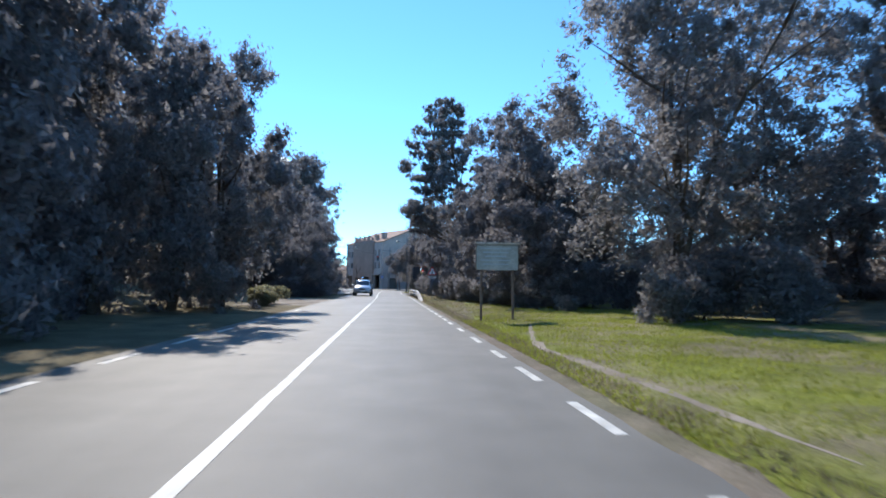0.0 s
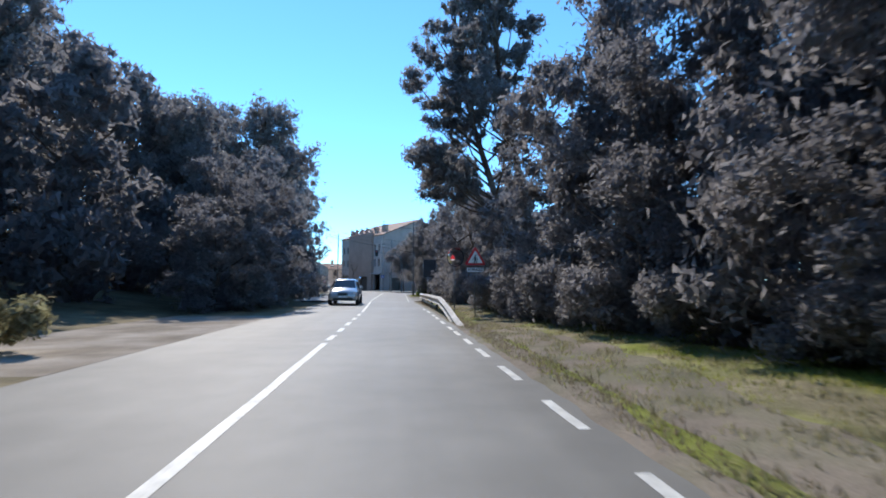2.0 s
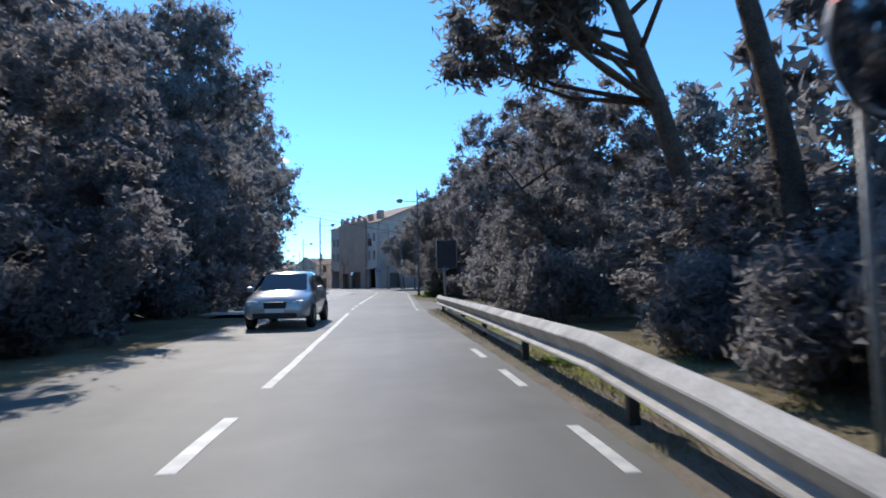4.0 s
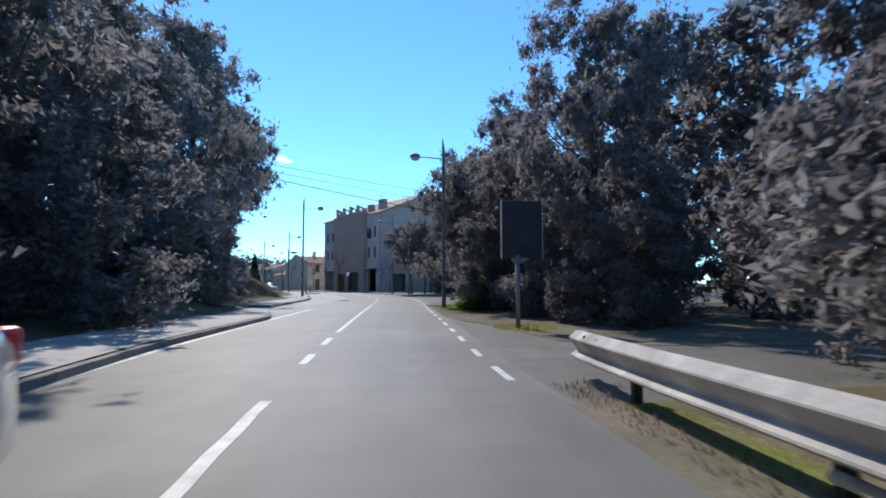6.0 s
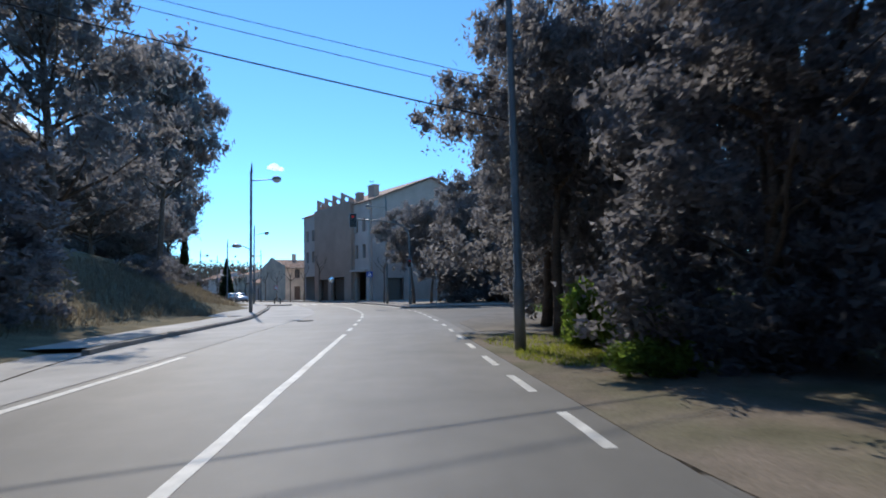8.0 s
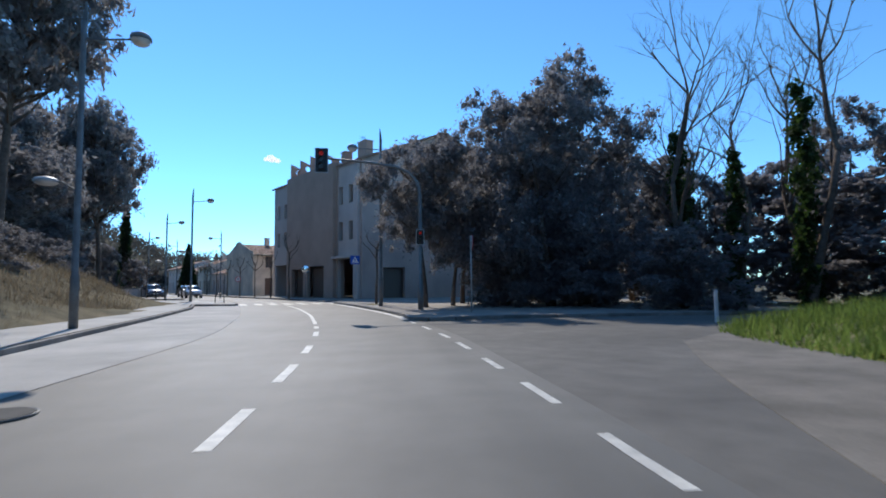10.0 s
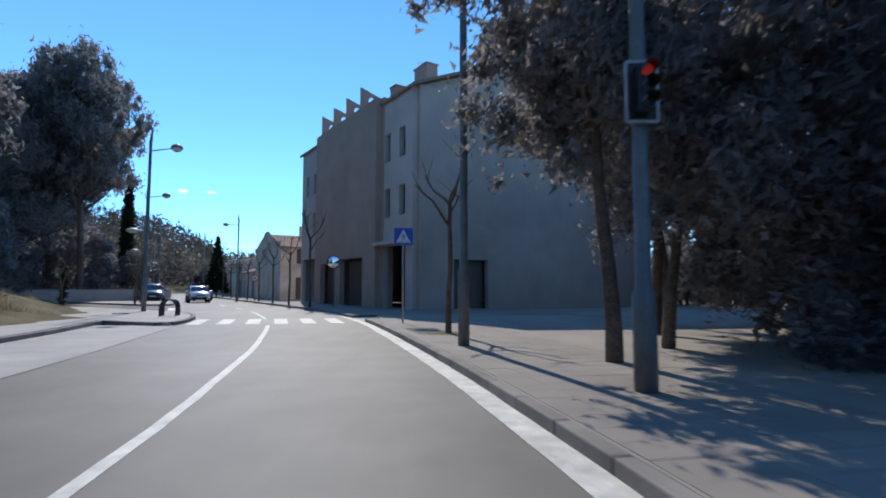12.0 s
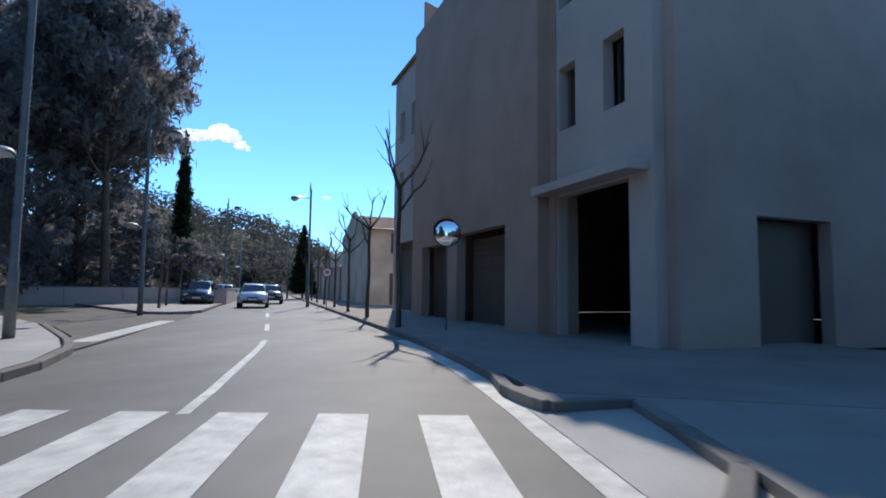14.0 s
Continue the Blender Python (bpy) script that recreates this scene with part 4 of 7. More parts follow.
def corner_building():
    root = thing("apartment_building", 0, 0, 0, label="three-storey apartment building, brown and grey render, sawtooth parapet", category="building")
    B0, K = Vector((-12.78, 153.25, 0)), Vector((-2.54, 137.8, 0))
    E = K + Vector((0.833, 0.552, 0)) * 19.2
    d = (K - B0).normalized()
    L = (K - B0).length
    out = Vector((d.y, -d.x, 0))  # towards the street
    g = (E - K).normalized()
    gout = Vector((g.y, -g.x, 0))
    EAVE = 12.45
    depth = (E - K)
    F0 = B0 + depth
    # left grey bay, brown middle part, right grey bay, all along the street
    holes_l = [(0.9, 1.65, 8.7, 10.3), (2.75, 3.5, 8.7, 10.3), (0.9, 1.65, 5.6, 7.2), (2.75, 3.5, 5.6, 7.2), (0.4, 3.6, 0.2, 3.6)]
    s1, s2 = 4.4, 14.8
    bm = bmesh.new()
    wall_quad(bm, B0, B0 + d * s1, 0, EAVE, 0.3, holes_l)
    # turn the wall's depth inwards
    part("wall_left_bay", bm, M_GREYWALL, root, "grey rendered wall")
    for h in holes_l[:4]:
        window(root, B0, d, out, (h[0] + h[1]) / 2, (h[2] + h[3]) / 2, h[1] - h[0], h[3] - h[2])
    bm = bmesh.new()
    a = B0 + out * 0.35
    wall_quad(bm, a + d * s1, a + d * s2, 0, EAVE + 0.35, 0.35, [(1.3, 4.1, 0.1, 3.0), (5.0, 8.6, 0.1, 3.2)])
    wall_quad(bm, a + d * s1 - out * 0.7, a + d * s1, 0, EAVE + 0.35, 0.3)
    wall_quad(bm, a + d * s2, a + d * s2 - out * 0.7, 0, EAVE + 0.35, 0.3)
    part("wall_middle_bay", bm, M_BRICKWALL, root, "brown rendered wall without windows")
    for g0, g1 in ((5.7, 8.5), (9.4, 13.0)):
        c = B0 + d * ((g0 + g1) / 2) + Vector((0, 0, 1.55)) + out * 0.02
        bm = bmesh.new()
        box(bm, c - out * 0.03, (g1 - g0, 0.02, 3.0), math.atan2(d.y, d.x))
        door = part("garage_door", bm, M_SHUTTER, root, "dark slatted garage door")
        for i in range(14):
            bm = bmesh.new()
            box(bm, c + Vector((0, 0, (i - 6.5) * 0.215)), (g1 - g0 - 0.02, 0.04, 0.20), math.atan2(d.y, d.x))
            part("slat", bm, M_SHUTTER, door)
    # sawtooth parapet: four fins, each with a round opening
    for k in range(4):
        s = 4.5 + k * 2.37
        base = a + d * s
        z0 = EAVE + 0.35
        hgt = 1.7
        n = 20
        cx, cz, r = 0.85, 0.86, 0.31
        bm = bmesh.new()
        outer = [(0.0, 0.0), (2.0, 0.0), (2.0, hgt - 0.65), (0.0, hgt)]
        back = depth.normalized()
        # plate with a hole: outline points matched to hole points by angle
        hole = [(cx + r * math.cos(2 * math.pi * i / n), cz + r * math.sin(2 * math.pi * i / n)) for i in range(n)]
        def edge_point(ang):
            best = None
            for (x0, y0), (x1, y1) in zip(outer, outer[1:] + outer[:1]):
                dx, dy = math.cos(ang), math.sin(ang)
                den = dx * (y1 - y0) - dy * (x1 - x0)
                if abs(den) < 1e-9:
                    continue
                t = ((x0 - cx) * (y1 - y0) - (y0 - cz) * (x1 - x0)) / den
                u = ((x0 - cx) * dy - (y0 - cz) * dx) / den
                if t > 0 and -1e-6 <= u <= 1 + 1e-6 and (best is None or t < best):
                    best = t
            return (cx + dx * 0 + math.cos(ang) * best, cz + math.sin(ang) * best)
        angs = sorted([2 * math.pi * i / n for i in range(n)] + [math.atan2(y - cz, x - cx) % (2 * math.pi) for x, y in outer])
        def V(pt, o):
            return bm.verts.new(base + back * pt[0] + Vector((0, 0, z0 + pt[1])) - d * o)
        for a0, a1 in zip(angs, angs[1:] + [angs[0] + 2 * math.pi]):
            if a1 - a0 < 1e-4:
                continue
            e0, e1 = edge_point(a0), edge_point(a1)
            h0 = (cx + r * math.cos(a0), cz + r * math.sin(a0))
            h1 = (cx + r * math.cos(a1), cz + r * math.sin(a1))
            for o, flip in ((0.0, False), (-0.14, True)):
                q = [V(e0, o), V(e1, o), V(h1, o), V(h0, o)]
                bm.faces.new(q[::-1] if flip else q)
            bm.faces.new([V(h0, 0), V(h1, 0), V(h1, -0.14), V(h0, -0.14)])
            bm.faces.new([V(e1, 0), V(e0, 0), V(e0, -0.14), V(e1, -0.14)])
        bmesh.ops.remove_doubles(bm, verts=bm.verts[:], dist=0.0005)
        bmesh.ops.recalc_face_normals(bm, faces=bm.faces[:])
        part("parapet_fin", bm, M_BRICKWALL, root, "sawtooth fin with a round hole")
    # right grey bay with an open ground floor
    holes_r = [(0.4, 1.12, 8.7, 10.4), (2.2, 2.92, 8.7, 10.4), (0.4, 1.12, 5.4, 7.1), (2.2, 2.92, 5.4, 7.1), (0.35, 3.0, 0.0, 3.7)]
    bm = bmesh.new()
    a2 = B0 + d * s2
    wall_quad(bm, a2, K, 0, EAVE, 0.3, holes_r)
    part("wall_right_bay", bm, M_GREYWALL, root, "grey rendered wall over a dark porch")
    for h in holes_r[:4]:
        window(root, a2, d, out, (h[0] + h[1]) / 2, (h[2] + h[3]) / 2, h[1] - h[0], h[3] - h[2])
    bm = bmesh.new()
    box(bm, a2 + d * 1.75 + out * 0.35 + Vector((0, 0, 3.85)), (3.7, 1.0, 0.22), math.atan2(d.y, d.x), bevel=0.02)
    part("canopy", bm, M_GREYWALL, root, "projecting slab over the porch")
    # gable end
    bm = bmesh.new()
    RIDGE = 16.3
    gl = (E - K).length
    wall_quad(bm, K, E, 0, EAVE, 0.3, [(2.2, 4.6, 0.1, 2.9)])
    mid = (K + E) / 2
    prism(bm, [K + Vector((0, 0, EAVE)), E + Vector((0, 0, EAVE)), mid + Vector((0, 0, RIDGE))], -gout, 0.3)
    part("gable_wall", bm, M_GABLE, root, "plain taupe gable wall")
    bm = bmesh.new()
    box(bm, K + g * 3.4 - gout * 0.2 + Vector((0, 0, 1.5)), (2.4, 0.06, 2.8), math.atan2(g.y, g.x))
    part("porch_door", bm, M_FRAME, root, "dark entrance doors")
    # back walls
    bm = bmesh.new()
    wall_quad(bm, E, F0, 0, EAVE, 0.3)
    wall_quad(bm, F0, B0, 0, EAVE, 0.3)
    prism(bm, [F0 + Vector((0, 0, EAVE)), B0 + Vector((0, 0, EAVE)), (F0 + B0) / 2 + Vector((0, 0, RIDGE))], (d.x, d.y, 0), 0.3)
    part("rear_wall", bm, M_GREYWALL, root)
    # roof: two slopes with an overhang
    bm = bmesh.new()
    ov = 0.45
    for p0, p1, side in ((B0, K, -1), (F0, E, 1)):
        e = depth.normalized() * (side * ov)
        za = EAVE + 0.02 - 0.18
        r0, r1 = (B0 + F0) / 2 - d * ov, (K + E) / 2 + d * ov
        q = [p0 - d * ov + e + Vector((0, 0, za)), p1 + d * ov + e + Vector((0, 0, za)), r1 + Vector((0, 0, RIDGE + 0.12)), r0 + Vector((0, 0, RIDGE + 0.12))]
        prism(bm, q, (0, 0, 1), 0.18)
    bmesh.ops.recalc_face_normals(bm, faces=bm.faces[:])
    roof = part("roof", bm, M_ROOF, root, "low clay tile roof")
    for s, back, w, h in ((15.6, 2.3, 1.5, 1.9), (13.3, 1.6, 0.8, 1.5), (4.3, 1.0, 0.7, 1.3), (9.0, 4.0, 0.8, 1.2)):
        bm = bmesh.new()
        c = B0 + d * s + depth.normalized() * back
        box(bm, c + Vector((0, 0, EAVE + back * 0.42 + h / 2 - 0.3)), (w, 0.8, h), math.atan2(d.y, d.x), bevel=0.02)
        box(bm, c + Vector((0, 0, EAVE + back * 0.42 + h - 0.27)), (w + 0.12, 0.92, 0.10), math.atan2(d.y, d.x), bevel=0.02)
        part("chimney", bm, M_BRICKWALL, root, "square rendered chimney")
    bm = bmesh.new()
    c = B0 + d * 14.0 + depth.normalized() * 3.0
    tube(bm, [c + Vector((0, 0, EAVE + 0.5)), c + Vector((0, 0, EAVE + 3.6))], [0.02, 0.015], 6)
    for k in range(6):
        tube(bm, [c + Vector((-0.3, 0.2 * k - 0.5, EAVE + 3.5)), c + Vector((0.3, 0.2 * k - 0.5, EAVE + 3.5))], [0.008, 0.008], 4)
    tube(bm, [c + Vector((0, -0.6, EAVE + 3.5)), c + Vector((0, 0.6, EAVE + 3.5))], [0.012, 0.012], 4)
    part("aerial", bm, M_DARKSTEEL, root, "thin television aerial")
    return root


corner_building()


# ---------- street furniture ----------
def street_lamp(h=9.0, arm=1.5, low=False):
    text = "tall dark street lamp with a second low lamp over the pavement" if low else "tall dark street lamp with a domed head on one arm"
    root = thing("street_lamp", 0, 0, 0, label=text, category="street lamp", group="street lamps")
    bm = bmesh.new()
    tube(bm, [(0, 0, -0.1), (0, 0, 1.4), (0, 0, 1.45), (0, 0, h - 1.0), (0, 0, h - 0.55)], [0.115, 0.11, 0.085, 0.07, 0.075], 12)
    part("pole", bm, M_POLE, root, smooth=True)
    bm = bmesh.new()
    prism(bm, [(-0.075, 0, h - 0.6), (0.075, 0, h - 0.6), (0.06, 0, h - 0.05), (0.03, 0, h + 0.05)], (0, 1, 0), 0.05)
    part("tip", bm, M_POLE, root, "pointed blade at the top")
    bm = bmesh.new()
    tube(bm, [(0, 0, h - 1.08), (arm * 0.5, 0, h - 1.04), (arm, 0, h - 1.0)], [0.032, 0.028, 0.026], 8)
    part("arm", bm, M_POLE, root)
    head = new("head")
    head.parent = root
    bm = bmesh.new()
    prof = [(0.0, 0.20), (0.12, 0.19), (0.22, 0.14), (0.27, 0.06), (0.28, 0.0), (0.26, -0.02)]
    n = 20
    rings = [[bm.verts.new((arm + r * math.cos(6.2832 * k / n), r * math.sin(6.2832 * k / n), h - 1.02 + z)) for k in range(n)] for r, z in prof[1:]]
    top = bm.verts.new((arm, 0, h - 1.02 + 0.2))
    for k in range(n):
        bm.faces.new((top, rings[0][k], rings[0][(k + 1) % n]))
    for a, b in zip(rings, rings[1:]):
        for k in range(n):
            bm.faces.new((a[k], b[k], b[(k + 1) % n], a[(k + 1) % n]))
    part("shade", bm, M_POLE, head, "dark domed shade", True)
    bm = bmesh.new()
    r = bmesh.ops.create_uvsphere(bm, u_segments=18, v_segments=10, radius=0.25)
    bmesh.ops.transform(bm, matrix=Matrix.Translation((arm, 0, h - 1.03)) @ Matrix.Diagonal((1, 1, 0.72, 1)), verts=r["verts"])
    part("bowl", bm, M_WHITEGLASS, head, "milky glass bowl", True)
    if low:
        bm = bmesh.new()
        tube(bm, [(0, 0, 3.7), (-0.4, 0, 3.95), (-0.72, 0, 4.0)], [0.03, 0.026, 0.024], 8)
        part("low_arm", bm, M_POLE, root)
        bm = bmesh.new()
        r = bmesh.ops.create_uvsphere(bm, u_segments=18, v_segments=10, radius=0.3)
        bmesh.ops.transform(bm, matrix=Matrix.Translation((-0.82, 0, 3.98)) @ Matrix.Diagonal((1, 1, 0.42, 1)), verts=r["verts"])
        part("low_head", bm, M_SIGNBACK, root, "pale domed low lamp head", True)
    return root


M_WHITEGLASS = plain("milky_glass", (0.72, 0.66, 0.58), 0.25)
LAMP = street_lamp()
put(LAMP, [(2.24, 83.07, 180, 1.0, 1.0), (-0.57, 120.0, 180, 1.03, 1.06, 0.1), (-20.6, 158.8, 165, 0.95, 0.95, 0.1), (-34.5, 182, 160, 1.0, 1.0, 0.1)])
put(street_lamp(low=True), [(-9.05, 107.0, 0, 1.06, 1.0, 0.1), (-15.9, 135.5, -10, 1.0, 1.02, 0.1), (-21.95, 145.9, -10, 1.0, 0.95, 0.1), (-33, 168, -25, 1.0, 1.0, 0.1), (-47, 192, -25, 1.0, 1.0, 0.1)])


def plate_sign(name, x, y, h, facing, label, category="road sign", pole_r=0.03, metal=None):
    root = thing(name, x, y, 0, facing, label=label, category=category)
    bm = bmesh.new()
    tube(bm, [(0, 0.035, -0.1), (0, 0.035, h)], [pole_r, pole_r], 10)
    part("pole", bm, metal or M_GALV, root, smooth=True)
    return root


def bars(name, pts, parent, material, y=-0.028, depth=0.004):
    bm = bmesh.new()
    prism(bm, [(x, y, z) for x, z in pts], (0, -1, 0), depth)
    bmesh.ops.recalc_face_normals(bm, faces=bm.faces[:])
    return part(name, bm, material, parent)


def walker(parent, cx, cz, s, material, y):
    """The plain walking figure of a crossing sign, as flat shapes."""
    k = lambda pts: [(cx + px * s, cz + pz * s) for px, pz in pts]
    bm = bmesh.new()
    shapes = [[(0.0 + 0.09 * math.cos(a), 0.42 + 0.09 * math.sin(a)) for a in np.linspace(0, 6.0, 10)],
              [(-0.09, 0.30), (0.09, 0.30), (0.08, -0.02), (-0.08, -0.02)], [(-0.08, 0.0), (0.02, 0.0), (-0.14, -0.45), (-0.24, -0.45)],
              [(-0.02, 0.0), (0.08, 0.0), (0.26, -0.43), (0.16, -0.45)], [(-0.08, 0.30), (-0.02, 0.28), (-0.22, -0.02), (-0.28, 0.02)], [(0.03, 0.28), (0.09, 0.30), (0.27, 0.04), (0.21, 0.0)]]
    for sh in shapes:
        prism(bm, [(px, y, pz) for px, pz in k(sh)], (0, -1, 0), 0.003)
    bmesh.ops.recalc_face_normals(bm, faces=bm.faces[:])
    part("symbol", bm, material, parent, "plain walking figure")


def writing(text, size, parent, material, loc, bold=0.004):
    cu = bpy.data.curves.new("writing", "FONT")
    cu.body = text
    cu.size = size
    cu.align_x, cu.align_y = "CENTER", "CENTER"
    cu.extrude, cu.offset = 0.001, bold
    tmp = bpy.data.objects.new("writing", cu)
    scene.collection.objects.link(tmp)
    me = bpy.data.meshes.new_from_object(tmp.evaluated_get(bpy.context.evaluated_depsgraph_get()))
    bpy.data.objects.remove(tmp)
    ob = link("writing", me, material, parent)
    ob.matrix_basis = pose(*loc, 90, 0, 0)
    return ob


def rounded_triangle(side, cz, inset=0.0, r=0.05):
    h = side * 0.866
    c = [(-side / 2, cz - h / 3), (side / 2, cz - h / 3), (0, cz + 2 * h / 3)]
    out = []
    for i, (x, z) in enumerate(c):
        ax = math.atan2(z - cz, x)
        rr = math.hypot(x, z - cz) - inset * 2
        q = rr - 2 * r
        for da in (-1.05, -0.5, 0, 0.5, 1.05):
            out.append((math.cos(ax) * q + math.cos(ax + da) * r, cz + math.sin(ax) * q + math.sin(ax + da) * r))
    return out


def warning_sign():
    s = plate_sign("warning_sign", 2.97, 39.75, 2.62, 3, "triangular pedestrian warning sign with red border on a thin pole", pole_r=0.021, metal=M_POLE)
    bars("border", rounded_triangle(0.80, 2.22), s, M_RED, 0.0, 0.02)
    bars("face", rounded_triangle(0.80, 2.22, 0.075, 0.02), s, M_WHITE, -0.0215, 0.003)
    walker(s, 0, 2.17, 0.36, M_BLACK, -0.026)
    bars("plate", [(-0.30, 1.75), (0.30, 1.75), (0.30, 1.90), (-0.30, 1.90)], s, M_WHITE, 0.0, 0.015)
    writing("ATENCIÓ", 0.125, s, M_BLACK, (0, -0.018, 1.823))


def traffic_mirror(name, x, y, h, r, facing, label, pole=True, tilt=0.0):
    root = thing(name, x, y, 0, facing, label=label, category="traffic mirror")
    if pole:
        bm = bmesh.new()
        tube(bm, [(0, 0.06, -0.1), (0, 0.06, h)], [0.022, 0.022], 10)
        part("pole", bm, M_POLE, root, smooth=True)
    n, rings = 32, 7
    tm = Matrix.Translation((0, -0.04, h)) @ Matrix.Rotation(radians(tilt), 4, "X")
    bm = bmesh.new()
    prev = None
    for i in range(rings + 1):
        q = i / rings
        rr = r * q
        yy = -0.05 * (1 - q * q)
        ring = [bm.verts.new(tm @ Vector((rr * math.cos(6.2832 * k / n), yy, rr * math.sin(6.2832 * k / n)))) for k in range(n)] if i else [bm.verts.new(tm @ Vector((0, yy, 0)))]
        if prev:
            for k in range(n):
                if len(prev) == 1:
                    bm.faces.new((prev[0], ring[k], ring[(k + 1) % n]))
                else:
                    bm.faces.new((prev[k], ring[k], ring[(k + 1) % n], prev[(k + 1) % n]))
        prev = ring
    part("glass", bm, M_MIRROR, root, "convex mirror glass", True)
    bm = bmesh.new()
    pts = [tm @ Vector(((r + 0.012) * math.cos(a), 0.0, (r + 0.012) * math.sin(a))) for a in np.linspace(0, 6.2832, 33)]
    tube(bm, pts, [0.016] * 33, 8, cap=False)
    part("rim", bm, M_DARKSTEEL, root, "dark rubber rim", True)
    bm = bmesh.new()
    nn = 20
    a0, a1 = [], []
    for k in range(nn + 1):
        a = radians(60 + 100 * k / nn)
        a0.append(bm.verts.new(tm @ Vector(((r + 0.03) * math.cos(a), 0.02, (r + 0.03) * math.sin(a)))))
        a1.append(bm.verts.new(tm @ Vector(((r + 0.045) * math.cos(a), -0.11, (r + 0.05) * math.sin(a)))))
    for k in range(nn):
        bm.faces.new((a0[k], a0[k + 1], a1[k + 1], a1[k]))
    part("hood", bm, M_RIM, root, "red sun hood")
    bm = bmesh.new()
    disc(bm, tm @ Vector((0, 0.03, 0)), r, (0, 1, 0), 0.03)
    part("back", bm, M_SIGNBACK, root)


M_MIRROR = plain("mirror_glass", (0.86, 0.87, 0.88), 0.03, 1.0)
M_RIM = plain("red_plastic", (0.58, 0.05, 0.03), 0.4)
warning_sign()
traffic_mirror("traffic_mirror", 2.42, 41.3, 2.34, 0.33, 16, "round convex traffic mirror with red hood on a pole", tilt=4.0)
traffic_mirror("wall_mirror", -7.7, 140.9, 2.82, 0.36, 8, "round convex mirror with red hood beside the garage doors")


def crossing_sign():
    s = plate_sign("crossing_sign", -2.36, 126.85, 3.28, 6, "blue square zebra crossing sign on a steel pole")
    bars("face", [(-0.31, 2.69), (0.31, 2.69), (0.31, 3.27), (-0.31, 3.27)], s, M_BLUE, 0.0, 0.02)
    bars("triangle", [(-0.24, 2.77), (0.24, 2.77), (0.0, 3.22)], s, M_WHITE, -0.0215, 0.003)
    walker(s, 0, 2.97, 0.24, M_BLUE, -0.026)
    for k in range(-2, 3):
        bars("stripe", [(k * 0.085 - 0.016, 2.775), (k * 0.085 + 0.016, 2.775), (k * 0.07 + 0.012, 2.85), (k * 0.07 - 0.012, 2.85)], s, M_BLUE, -0.026, 0.002)


crossing_sign()


def notice_board():
    root = thing("notice_board", 3.32, 16.4, 0.05, 0, label="weathered pale notice board on two posts in the grass", category="notice board")
    for x in (-0.52, 0.54):
        bm = bmesh.new()
        box(bm, (x, 0.04, 1.2), (0.075, 0.06, 2.7), bevel=0.008)
        part("post", bm, M_SHUTTER, root, "dark wooden post")
    bm = bmesh.new()
    box(bm, (0, 0, 2.12), (1.42, 0.03, 0.86), bevel=0.006)
    part("panel", bm, M_BOARD, root, "faded pale panel")
    bm = bmesh.new()
    box(bm, (0, -0.02, 2.57), (1.5, 0.09, 0.05), bevel=0.01)
    part("top_rail", bm, M_BOARD, root)
    for i in range(20):
        bm = bmesh.new()
        box(bm, (-0.66 + i * 0.0695, -0.02, 2.51), (0.03, 0.02, 0.06))
        part("trim_tooth", bm, M_SHUTTER, root)
    for x in (-0.71, 0.71):
        bm = bmesh.new()
        box(bm, (x, -0.005, 2.12), (0.03, 0.05, 0.86))
        part("side_trim", bm, M_SHUTTER, root)
    for r in range(5):
        bm = bmesh.new()
        box(bm, (-0.05, -0.018, 2.40 - r * 0.13), (1.0 - 0.14 * (r % 3), 0.004, 0.035))
        part("faded_line", bm, M_SIGNBACK, root, "faded unreadable line")


notice_board()


def roadside_panel():
    root = thing("roadside_sign", 3.19, 70.4, 0, 4, label="dark roadside panel seen from behind on a single post", category="sign panel")
    bm = bmesh.new()
    tube(bm, [(0, 0, -0.1), (0, 0, 2.1)], [0.065, 0.06], 12)
    part("post", bm, M_WOODPOLE, root, "pale concrete post", True)
    bm = bmesh.new()
    box(bm, (0.14, 0, 2.84), (1.2, 0.07, 1.66), bevel=0.015)
    part("panel", bm, M_BROWNBOARD, root, "dark panel back")
    for x in (-0.47, 0.75):
        bm = bmesh.new()
        box(bm, (x, -0.01, 2.84), (0.03, 0.10, 1.70), bevel=0.005)
        part("edge_trim", bm, M_GALV, root, "bright metal edge")
    for z in (2.3, 3.35):
        bm = bmesh.new()
        box(bm, (0.14, -0.05, z), (1.1, 0.03, 0.06))
        part("rear_rail", bm, M_BROWNBOARD, root)
    bm = bmesh.new()
    prism(bm, [(-0.2, -0.03, 2.02), (0.35, -0.03, 2.02), (0.1, -0.03, 1.84), (-0.1, -0.03, 1.84)], (0, 1, 0), 0.06)
    part("bracket", bm, M_WOODPOLE, root)


roadside_panel()


